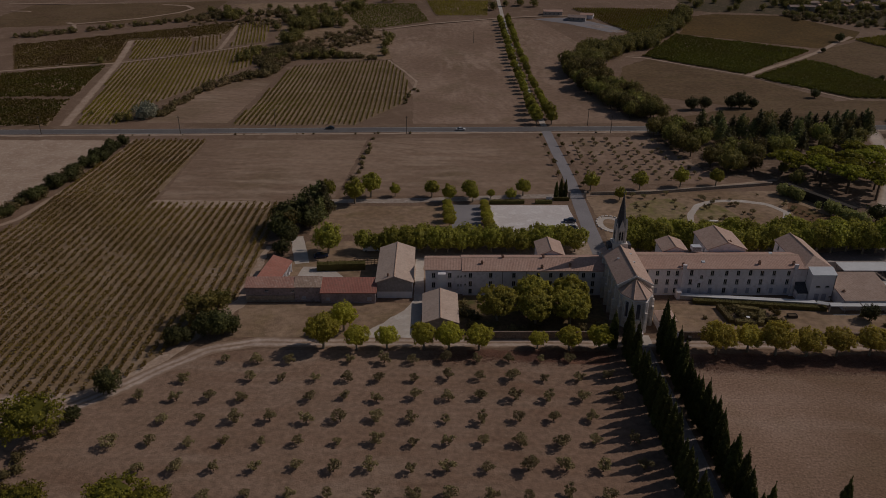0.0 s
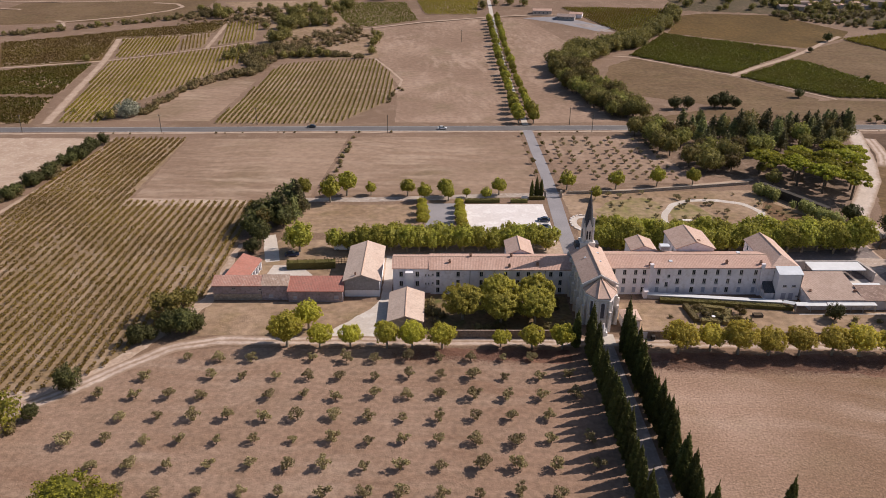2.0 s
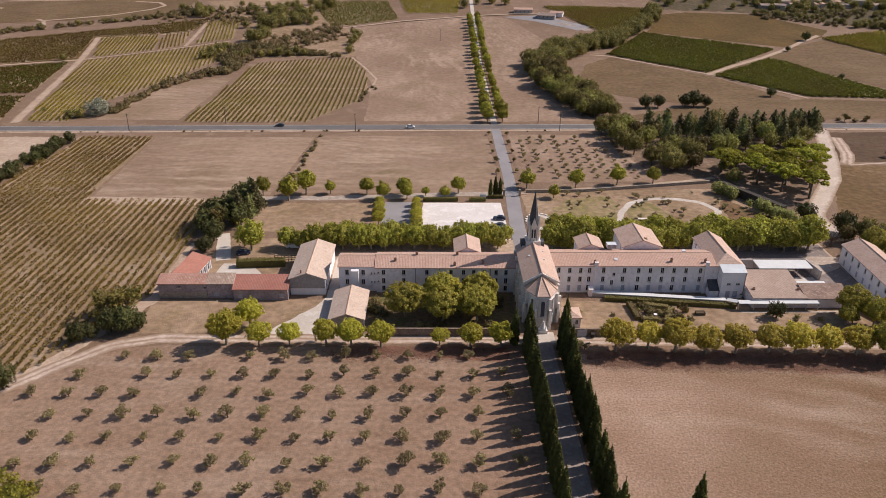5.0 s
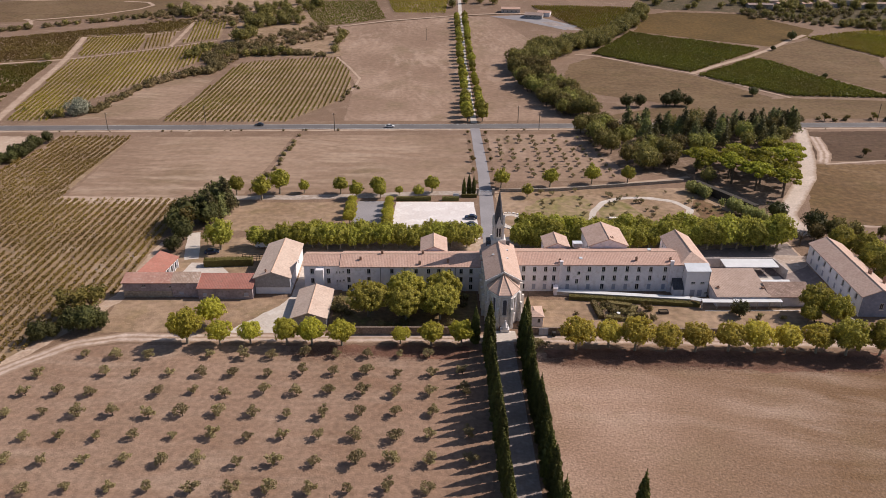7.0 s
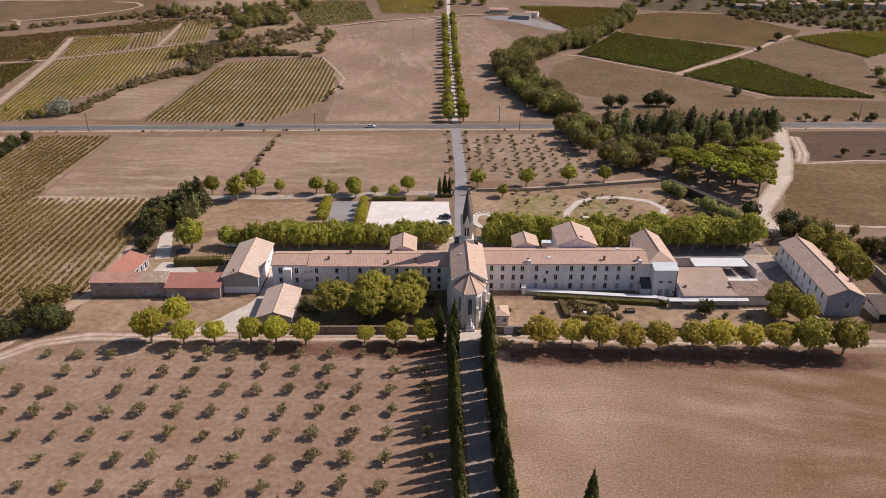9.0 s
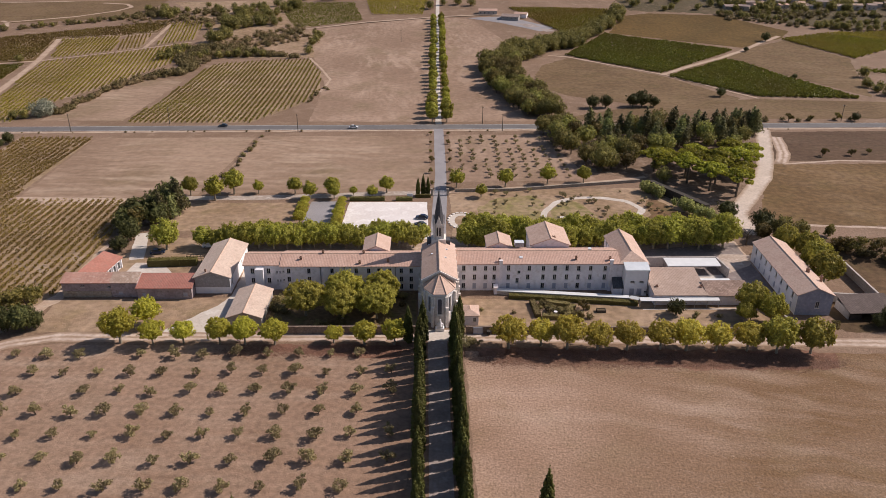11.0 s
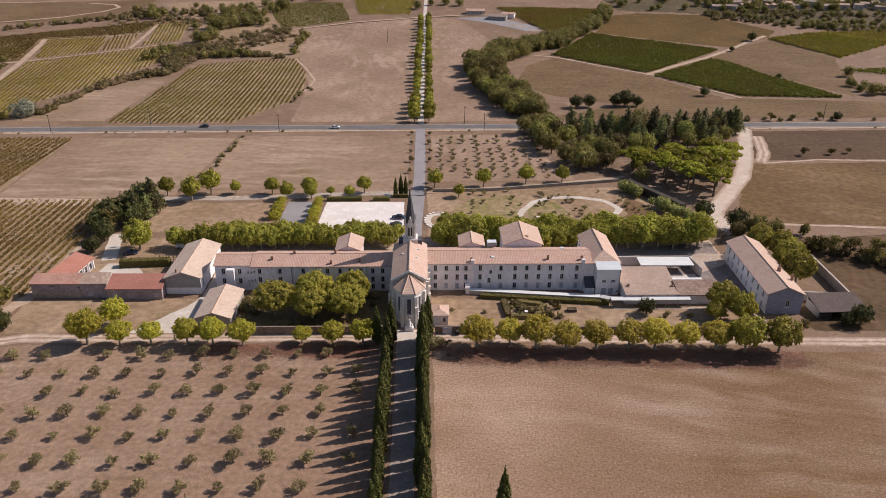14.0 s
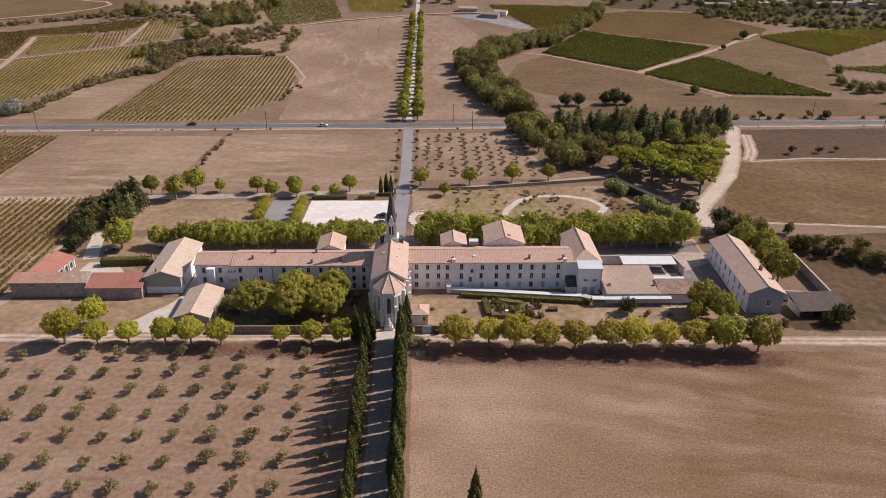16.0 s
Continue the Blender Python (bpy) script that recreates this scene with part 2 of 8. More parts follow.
M["tile_x"] = tiles("canal_tiles_pink", (0.552, 0.369, 0.298), (0.507, 0.325, 0.258), (0.463, 0.294, 0.231), 0)
M["tile_y"] = tiles("canal_tiles_sand", (0.561, 0.405, 0.334), (0.516, 0.360, 0.289), (0.472, 0.325, 0.263), 1)
M["tile_red"] = tiles("canal_tiles_red", (0.41, 0.178, 0.138), (0.355, 0.148, 0.115), (0.31, 0.165, 0.13), 0)
M["tile_red_y"] = tiles("canal_tiles_red_side", (0.43, 0.19, 0.145), (0.38, 0.16, 0.12), (0.33, 0.175, 0.135), 1)
M["tile_rose"] = tiles("canal_tiles_rose", (0.47, 0.262, 0.205), (0.40, 0.215, 0.168), (0.52, 0.36, 0.30), 0)
M["tile_old"] = tiles("canal_tiles_old", (0.445, 0.320, 0.254), (0.320, 0.223, 0.169), (0.534, 0.427, 0.356), 0)
M["metal_roof"] = surface("pale_sheet_roof", (0.66, 0.69, 0.73), (0.58, 0.61, 0.65), 0.4, None, 1.0, 0.08, rough=0.5)
M["white_roof"] = surface("white_sheet_roof", (0.705, 0.714, 0.722), (0.645, 0.654, 0.662), 0.3, None, 1.0, 0.05, rough=0.5)
M["roof_brown"] = tiles("brown_tiles", (0.115, 0.085, 0.078), (0.09, 0.066, 0.06), (0.14, 0.105, 0.095), 0)
M["rut_track"] = worn_track("rutted_track", (0.58, 0.46, 0.385), (0.46, 0.35, 0.285), (0.31, 0.215, 0.152))
M["earth_track"] = worn_track("earth_track", (0.483, 0.362, 0.276), (0.402, 0.287, 0.213), (0.25, 0.165, 0.105), False)
M["white_track"] = worn_track("white_track", (0.60, 0.50, 0.43), (0.50, 0.41, 0.345), (0.33, 0.235, 0.17), False)
M["yard_paver"] = surface("service_paving", (0.25, 0.205, 0.195), (0.205, 0.165, 0.155), 0.12, (0.31, 0.265, 0.25), 1.5, 0.2)
M["paver"] = surface("paved_yard", (0.36, 0.30, 0.275), (0.29, 0.238, 0.216), 0.12, (0.42, 0.36, 0.335), 1.5, 0.22)
M["field_olive"] = field("olive_grassland", (0.135, 0.08, 0.025), (0.10, 0.06, 0.018), (0.175, 0.11, 0.045), (0.105, 0.072, 0.02), 20.0, 0.5, 0.03, None, 0.34)
M["glass"] = gloss("window_glass", (0.03, 0.035, 0.045), 0.08)
M["church_glass"] = gloss("leaded_glass", (0.09, 0.09, 0.12), 0.4)
M["frame"] = gloss("painted_frame", (0.5, 0.47, 0.43), 0.6)
M["shutter"] = gloss("grey_blue_shutter", (0.38, 0.39, 0.46), 0.6)
M["dark"] = gloss("dark_opening", (0.035, 0.03, 0.028), 0.9)
M["pipe"] = gloss("grey_zinc", (0.22, 0.21, 0.21), 0.5, 0.4)
M["bark"] = surface("bark", (0.16, 0.12, 0.085), (0.11, 0.085, 0.06), 1.5, None, 4.0, 0.4, world_space=False)
M["bark_pale"] = surface("plane_bark", (0.34, 0.29, 0.22), (0.24, 0.2, 0.15), 1.5, None, 4.0, 0.3, world_space=False)
M["leaf_plane"] = foliage("plane_leaves", (0.33, 0.30, 0.045), (0.68, 0.62, 0.105), 0.14, 0.52)
M["leaf_big"] = foliage("garden_tree_leaves", (0.30, 0.275, 0.055), (0.64, 0.575, 0.12), 0.15, 0.5)
M["leaf_cypress"] = foliage("cypress_leaves", (0.054, 0.060, 0.014), (0.138, 0.134, 0.031), 0.2, 0.15)
M["leaf_olive"] = foliage("olive_leaves", (0.20, 0.165, 0.085), (0.40, 0.33, 0.165), 0.25, 0.35)
M["leaf_oak"] = foliage("oak_leaves", (0.055, 0.06, 0.02), (0.14, 0.135, 0.04), 0.3, 0.2)
M["leaf_pine"] = foliage("umbrella_pine_leaves", (0.14, 0.14, 0.021), (0.44, 0.41, 0.052), 0.25, 0.4, 0.012)
M["leaf_wood"] = foliage("wood_leaves", (0.10, 0.097, 0.033), (0.36, 0.305, 0.09), 0.42, 0.4, 0.03)
M["leaf_scrub"] = foliage("scrub_leaves", (0.135, 0.11, 0.045), (0.30, 0.235, 0.10), 0.35, 0.3)
M["leaf_thicket"] = foliage("thicket_leaves", (0.21, 0.15, 0.075), (0.40, 0.30, 0.16), 0.3, 0.35)
M["leaf_vine"] = foliage("vine_leaves", (0.205, 0.150, 0.032), (0.40, 0.30, 0.07), 0.1, 0.4, drift=(0.185, 0.125, 0.032))
M["leaf_vine_yellow"] = foliage("vine_leaves_yellow", (0.235, 0.20, 0.03), (0.44, 0.37, 0.06), 0.1, 0.4, drift=(0.26, 0.21, 0.045))
M["leaf_vine_green"] = foliage("vine_leaves_green", (0.09, 0.106, 0.016), (0.25, 0.245, 0.037), 0.1, 0.4, drift=(0.165, 0.15, 0.03))
M["leaf_vine_dark"] = foliage("vine_leaves_dark", (0.085, 0.084, 0.014), (0.18, 0.16, 0.028), 0.1, 0.4, drift=(0.155, 0.108, 0.025))
M["leaf_row"] = foliage("court_row_leaves", (0.215, 0.215, 0.042), (0.58, 0.545, 0.10), 0.15, 0.5)
M["leaf_vine_lime"] = foliage("vine_leaves_lime", (0.14, 0.135, 0.018), (0.29, 0.255, 0.035), 0.1, 0.4, drift=(0.23, 0.17, 0.035))
M["leaf_vine_mid"] = foliage("vine_leaves_mid", (0.165, 0.145, 0.03), (0.325, 0.275, 0.058), 0.1, 0.4, drift=(0.2, 0.15, 0.04))
M["field_straw"] = field("straw_grass", (0.178, 0.115, 0.062), (0.14, 0.088, 0.046), (0.23, 0.158, 0.097), (0.138, 0.10, 0.042), 8.0, 0.6, 0.025, None, 0.3)
M["leaf_avenue"] = foliage("avenue_leaves", (0.184, 0.178, 0.027), (0.464, 0.421, 0.065), 0.3, 0.35)
M["straw"] = foliage("straw_blades", (0.33, 0.22, 0.15), (0.5, 0.365, 0.265), 0.05, 0.55)
M["tile_beige"] = tiles("canal_tiles_beige", (0.60, 0.472, 0.392), (0.545, 0.415, 0.34), (0.49, 0.37, 0.30), 1)
M["wall_dark"] = surface("dark_wall", (0.059, 0.049, 0.042), (0.042, 0.035, 0.029), 0.5, (0.084, 0.070, 0.059), 2.0, 0.3)
M["leaf_reed"] = foliage("reed_leaves", (0.264, 0.282, 0.090), (0.504, 0.504, 0.180), 0.15, 0.4)
M["wall_old"] = surface("old_garden_wall", (0.27, 0.205, 0.165), (0.2, 0.145, 0.115), 0.5, (0.34, 0.27, 0.225), 2.2, 0.35, bump=0.6)
M["leaf_hedge"] = foliage("hedge_leaves", (0.101, 0.095, 0.030), (0.230, 0.196, 0.061), 0.25, 0.3)
M["field_earth"] = field("reddish_earth", (0.117, 0.070, 0.043), (0.090, 0.052, 0.032), (0.158, 0.106, 0.074), (0.087, 0.061, 0.030), 4.0, 0.5, 0.03, None, 0.36)
# litter tone that also holds some of the plane trees' shade
M["litter"] = field("litter_and_shade", (0.235, 0.122, 0.086), (0.17, 0.085, 0.058), (0.40, 0.24, 0.17), (0.29, 0.165, 0.08), 2.0, 0.4, 0.12, None, 0.45)
M["needles"] = surface("needle_floor", (0.22, 0.145, 0.10), (0.155, 0.102, 0.066), 0.07, (0.32, 0.23, 0.17), 1.0, 0.4, bump=0.4)
M["gable_blue"] = surface("blue_grey_render", (0.29, 0.30, 0.37), (0.235, 0.24, 0.30), 0.35, (0.34, 0.345, 0.40), 1.3, 0.14)
M["leaf_conifer"] = foliage("conifer_leaves", (0.095, 0.098, 0.042), (0.29, 0.27, 0.10), 0.45, 0.3, 0.03)
M["leaf_silver"] = foliage("silver_leaves", (0.213, 0.221, 0.156), (0.410, 0.410, 0.312), 0.1, 0.25)
M["leaf_sparse"] = foliage("small_oak_leaves", (0.10, 0.085, 0.025), (0.27, 0.205, 0.06), 0.3, 0.35, 0.015)
M["lawn_dry"] = field("dry_lawn", (0.335, 0.24, 0.15), (0.25, 0.195, 0.09), (0.42, 0.31, 0.215), (0.17, 0.165, 0.045), 0.0, 0.4, 0.09, None, 0.36, 0.95)
M["bank_soil"] = field("bank_grass", (0.128, 0.078, 0.043), (0.09, 0.055, 0.029), (0.18, 0.117, 0.072), (0.09, 0.066, 0.027), 40.0, 0.7, 0.05, None, 0.42, 0.7)
M["red_scrub"] = field("red_weeds", (0.21, 0.12, 0.066), (0.15, 0.09, 0.045), (0.27, 0.17, 0.10), (0.125, 0.105, 0.04), 10.0, 0.5, 0.08, None, 0.4, 0.7)
M["leaf_dull"] = foliage("vine_leaves_dull", (0.13, 0.093, 0.024), (0.25, 0.178, 0.047), 0.1, 0.35, drift=(0.16, 0.10, 0.036))
M["leaf_broad"] = foliage("broad_leaves", (0.2, 0.182, 0.036), (0.50, 0.435, 0.082), 0.15, 0.42)
M["field_garden"] = field("garden_grass", (0.36, 0.25, 0.17), (0.27, 0.18, 0.112), (0.45, 0.33, 0.24), (0.225, 0.168, 0.08), 0.0, 0.5, 0.06, None, 0.34)
M["gravel_white"] = surface("white_gravel", (0.74, 0.69, 0.67), (0.66, 0.60, 0.575), 0.07, (0.79, 0.75, 0.73), 1.2, 0.1)
M["leaf_plane_dry"] = foliage("plane_leaves_dry", (0.34, 0.28, 0.055), (0.70, 0.59, 0.118), 0.16, 0.52)

# ---------------------------------------------------------------- small builders


def part(name, bm, material, parent=None, label="", smooth=False):
    me = bpy.data.meshes.new(name)
    bm.normal_update()
    bm.to_mesh(me)
    bm.free()
    if smooth:
        for p in me.polygons:
            p.use_smooth = True
    me.materials.append(material)
    ob = new(name, me)
    if parent:
        ob.parent = parent
    if label:
        ob["label"] = label
    return ob


def mesh_np(name, verts, faces, material, parent=None):
    me = bpy.data.meshes.new(name)
    verts = verts.tolist() if isinstance(verts, np.ndarray) else verts
    faces = faces.tolist() if isinstance(faces, np.ndarray) else faces
    me.from_pydata(verts, [], faces)
    me.materials.append(material)
    ob = new(name, me)
    if parent:
        ob.parent = parent
    return ob


def box(bm, x0, y0, z0, x1, y1, z1):
    v = [bm.verts.new(p) for p in ((x0, y0, z0), (x1, y0, z0), (x1, y1, z0), (x0, y1, z0), (x0, y0, z1), (x1, y0, z1), (x1, y1, z1), (x0, y1, z1))]
    for f in ((0, 3, 2, 1), (4, 5, 6, 7), (0, 1, 5, 4), (1, 2, 6, 5), (2, 3, 7, 6), (3, 0, 4, 7)):
        bm.faces.new([v[i] for i in f])
    return v


def prism(bm, poly, z0, z1):
    """An upright prism over a plan polygon (counter-clockwise); z1 may be a list, one height a corner."""
    tops = z1 if isinstance(z1, (list, tuple)) else [z1] * len(poly)
    a = [bm.verts.new((x, y, z0)) for x, y in poly]
    b = [bm.verts.new((x, y, z)) for (x, y), z in zip(poly, tops)]
    n = len(poly)
    bm.faces.new(a[::-1])
    bm.faces.new(b)
    for i in range(n):
        bm.faces.new((a[i], a[(i + 1) % n], b[(i + 1) % n], b[i]))


def slab(bm, corners, thick):
    """A roof slope: a polygon in space with thickness downwards."""
    a = [bm.verts.new(p) for p in corners]
    b = [bm.verts.new((p[0], p[1], p[2] - thick)) for p in corners]
    n = len(a)
    bm.faces.new(a)
    bm.faces.new(b[::-1])
    for i in range(n):
        bm.faces.new((a[i], b[i], b[(i + 1) % n], a[(i + 1) % n]))
    bmesh.ops.recalc_face_normals(bm, faces=bm.faces[:])


def empty(name, label, category, group="", at=(0, 0, 0)):
    e = new(name)
    e.location = at
    return tagged(e, label, category, group)


def terrain(x, y):
    """Level round the abbey, rising gently beyond the main road."""
    if y < 190:
        return 0.0
    k = min((y - 190) / 253.0, 1.7)
    z = 14 * (k ** 2.2 if k < 1 else 1 + 2.2 * (k - 1) - 1.3 * (k - 1) ** 2)
    return z * min(1.1, max(0.4, 0.95 + x / 700.0))


def clip_band(poly, lo, hi, axis=1):
    """The piece of a polygon between two lines of constant y."""
    for keep, lim in ((1, lo), (-1, hi)):
        outp = []
        for i, p in enumerate(poly):
            q = poly[(i + 1) % len(poly)]
            a, b = (p[axis] - lim) * keep, (q[axis] - lim) * keep
            if a >= 0:
                outp.append(p)
            if a * b < 0:
                s = a / (a - b)
                outp.append((p[0] + (q[0] - p[0]) * s, p[1] + (q[1] - p[1]) * s))
        poly = outp
        if len(poly) < 3:
            return []
    return poly


def rough_edge(poly, step=1.5, wob=0.35, seed=0):
    """The outline with softly wandering edges."""
    outp = []
    for i, p in enumerate(poly):
        q = poly[(i + 1) % len(poly)]
        d = math.hypot(q[0] - p[0], q[1] - p[1])
        n = max(1, int(d / step))
        for k in range(n):
            u = k / n
            x, y = p[0] + (q[0] - p[0]) * u, p[1] + (q[1] - p[1]) * u
            w = [noise.noise((x * 0.22 + seed, y * 0.22, c)) + 0.6 * noise.noise((x * 0.8, y * 0.8 + seed, c)) for c in (3.1, 8.7)]
            outp.append((x + wob * 1.2 * w[0], y + wob * 1.2 * w[1]))
    return outp


def laid(lift, y):
    """How high a surface lies over the terrain: thin on the level ground, thicker on the coarser slopes beyond the road."""
    return lift * (0.3 + 0.7 * min(1.0, max(0.0, (y - 140) / 50.0)))


def patch(name, poly, material, lift=0.05, wob=0.4, label="", category="ground", seed=1, kind="structure"):
    """A field, yard or lawn: a polygon laid over the terrain."""
    poly = rough_edge(poly, 1.5, wob, seed) if wob else poly
    from mathutils.geometry import tessellate_polygon
    ys = [p[1] for p in poly]
    verts, faces = [], []
    lo = min(ys)
    top = max(ys)
    bands = []
    while lo < top - 1e-6:
        hi = min(top, 190.0 if lo < 190 else lo + 8.0)
        if hi - lo < 1e-4:
            break
        bands.append((lo, hi))
        lo = hi
    for lo, hi in bands:
        c = clip_band(poly, lo, hi)
        if len(c) < 3:
            continue
        tri = tessellate_polygon([[Vector((p[0], p[1], 0)) for p in c]])
        o = len(verts)
        verts += [(p[0], p[1], terrain(p[0], p[1]) + laid(lift, p[1])) for p in c]
        for t in tri:
            a, b, d = (c[i] for i in t)
            up = (b[0] - a[0]) * (d[1] - a[1]) - (b[1] - a[1]) * (d[0] - a[0])
            if abs(up) > 1e-9:
                faces.append([o + i for i in (t if up > 0 else t[::-1])])
    ob = mesh_np(name, verts, faces, material)
    bm = bmesh.new()
    bm.from_mesh(ob.data)
    bmesh.ops.remove_doubles(bm, verts=bm.verts[:], dist=0.002)
    bm.to_mesh(ob.data)
    bm.free()
    return tagged(ob, label, category, "", kind)


def ribbon(name, pts, width, material, lift=0.08, wob=0.15, label="", category="path", seed=2, step=1.2, kind="structure"):
    """A road or track along a line, over the terrain."""
    rnd = random.Random(seed)
    line = []
    for (a, b) in zip(pts[:-1], pts[1:]):
        n = max(1, int(math.hypot(b[0] - a[0], b[1] - a[1]) / step))
        line += [(a[0] + (b[0] - a[0]) * k / n, a[1] + (b[1] - a[1]) * k / n) for k in range(n)]
    line.append(pts[-1])
    for _ in range(3):
        line = [line[0]] + [((p[0] + q[0] * 2 + r[0]) / 4, (p[1] + q[1] * 2 + r[1]) / 4) for p, q, r in zip(line, line[1:], line[2:])] + [line[-1]]
    verts, faces = [], []
    for i, p in enumerate(line):
        a, b = line[max(0, i - 1)], line[min(len(line) - 1, i + 1)]
        d = Vector((b[0] - a[0], b[1] - a[1]))
        d.normalize()
        w = width / 2
        for s in (-1, 1):
            k = w + wob * (1.3 * noise.noise((p[0] * 0.15, p[1] * 0.15, seed + 5.0 * s)) + rnd.uniform(-0.3, 0.3))
            x, y = p[0] + s * d.y * k, p[1] - s * d.x * k
            verts.append((x, y, terrain(x, y) + laid(lift, y)))
        if i:
            o = 2 * i
            faces.append((o - 2, o - 1, o + 1, o))
    ob = mesh_np(name, verts, faces, material)
    across = ob.data.uv_layers.new(name="across")
    for lp in ob.data.loops:
        across.data[lp.index].uv = (lp.vertex_index % 2, 0.0)
    return tagged(ob, label, category, "", kind)


# ---------------------------------------------------------------- leaves and trees


def leaf_quads(rng, pts, normals, size, jitter=0.7):
    """One four-cornered leaf clump at each point, facing roughly outward."""
    n = len(pts)
    nrm = normals + rng.normal(0, jitter, (n, 3))
    nrm /= np.linalg.norm(nrm, axis=1, keepdims=True) + 1e-9
    t = np.cross(nrm, rng.normal(0, 1, (n, 3)))
    t /= np.linalg.norm(t, axis=1, keepdims=True) + 1e-9
    b = np.cross(nrm, t)
    s = size * rng.uniform(0.6, 1.3, (n, 1))
    e = rng.uniform(0.6, 1.0, (n, 1))
    bend = nrm * s * 0.25
    v = np.stack([pts - t * s - b * s * e * 0.4, pts + t * s * 0.3 - b * s * e + bend, pts + t * s + b * s * e * 0.4, pts - t * s * 0.3 + b * s * e - bend], 1)
    return v.reshape(-1, 3), np.arange(n * 4).reshape(-1, 4)


def lobes_cloud(rng, lobes, n, size, jitter=0.7, inner=0.25):
    """Leaf clumps spread over the outside of ellipsoid lobes (x, y, z, rx, ry, rz); lobe-buried ones dropped."""
    L = np.array(lobes)
    area = (L[:, 3] * L[:, 5]) + L[:, 3] * L[:, 4]
    k = rng.choice(len(L), n, p=area / area.sum())
    d = rng.normal(0, 1, (n, 3))
    d /= np.linalg.norm(d, axis=1, keepdims=True)
    r = 1 - inner * rng.random((n, 1)) ** 2
    pts = L[k, :3] + d * L[k, 3:] * r
    buried = np.zeros(n, bool)
    for j in range(len(L)):
        buried |= ((((pts - L[j, :3]) / L[j, 3:]) ** 2).sum(1) < 0.55) & (k != j)
    return leaf_quads(rng, pts[~buried], d[~buried], size, jitter)


def core_mesh(rng, lobes, shrink=0.72, seg=6):
    """Plain inner bodies of the lobes, so that a crown is not seen through."""
    V, F = [], []
    for x, y, z, a, b, c in lobes:
        o = len(V)
        for i in range(1, 4):
            th = math.pi * i / 4
            for j in range(seg):
                ph = 2 * math.pi * (j + 0.5 * i) / seg
                q = shrink * rng.uniform(0.85, 1.1)
                V.append((x + a * q * math.sin(th) * math.cos(ph), y + b * q * math.sin(th) * math.sin(ph), z + c * q * math.cos(th)))
        top, bot = len(V), len(V) + 1
        V += [(x, y, z + c * shrink), (x, y, z - c * shrink)]
        for j in range(seg):
            k = (j + 1) % seg
            F.append((o + j, o + k, top, top))
            F.append((o + 2 * seg + k, o + 2 * seg + j, bot, bot))
            for r in range(2):
                F.append((o + r * seg + j, o + (r + 1) * seg + j, o + (r + 1) * seg + k, o + r * seg + k))
    return V, [f[:3] if f[2] == f[3] else f for f in F]


def limb(bm, a, b, r0, r1, seg=6, bend=0.0, rnd=random):
    """A tapered, slightly bent limb from a to b."""
    a, b = Vector(a), Vector(b)
    ax = (b - a).normalized()
    side = ax.orthogonal().normalized()
    up = ax.cross(side)
    off = (side * rnd.uniform(-1, 1) + up * rnd.uniform(-1, 1)) * bend
    rings = []
    for k in range(4):
        s = k / 3
        c = a.lerp(b, s) + off * math.sin(math.pi * s)
        r = r0 + (r1 - r0) * s
        rings.append([bm.verts.new(c + (side * math.cos(2 * math.pi * j / seg) + up * math.sin(2 * math.pi * j / seg)) * r) for j in range(seg)])
    for p, q in zip(rings, rings[1:]):
        for j in range(seg):
            bm.faces.new((p[j], p[(j + 1) % seg], q[(j + 1) % seg], q[j]))
    bm.faces.new(rings[-1])


def fuzzy_crown(seed, r, h, z0, n, leaf, bump=0.12, waist=0.5, jitter=1.3, deep=0.5, core=0.7):
    """Leaves in many ragged sprays over one rounded, uneven crown that narrows below, with gaps between the sprays, round a small inner body."""
    rng = np.random.default_rng(seed)
    m = 60 if n < 1000 else 190 if n < 5000 else 420

    def reach(q):
        swell = np.array([noise.noise((a * 1.7 + seed, b * 1.7, c * 1.7)) + 0.6 * noise.noise((a * 4.3, b * 4.3 + seed, c * 4.3)) for a, b, c in q])
        slim = 1 - (1 - waist) * np.clip(-q[:, 2], 0, 1) ** 1.5
        return (1 + bump * 1.5 * swell) * slim

    d = rng.normal(0, 1, (m, 3))
    d /= np.linalg.norm(d, axis=1, keepdims=True)
    c = d * (reach(d) * (0.97 - deep * 0.32 * rng.random(m) ** 1.8))[:, None]
    wide = (2.2 / math.sqrt(m)) * rng.uniform(0.7, 1.25, m)
    k = rng.choice(m, n, p=wide ** 2 / (wide ** 2).sum())
    off = rng.normal(0, 0.5, (n, 3))
    off /= np.maximum(1.0, np.linalg.norm(off, axis=1, keepdims=True))
    p = c[k] + off * wide[k, None] * (0.9, 0.9, 1.45)
    nrm = off * 0.7 + d[k] * 1.0
    nrm /= np.linalg.norm(nrm, axis=1, keepdims=True) + 1e-9
    p = p * np.array([r, r, h / 2]) + np.array([0, 0, z0 + h / 2])
    v, f = leaf_quads(rng, p, nrm, leaf, jitter * 0.45)
    cv, cf = core_mesh(rng, [(0, 0, z0 + h * 0.54, r, r, h / 2)], core, 9)
    return v.tolist() + cv, f.tolist() + [[i + len(v) for i in q] for q in cf]


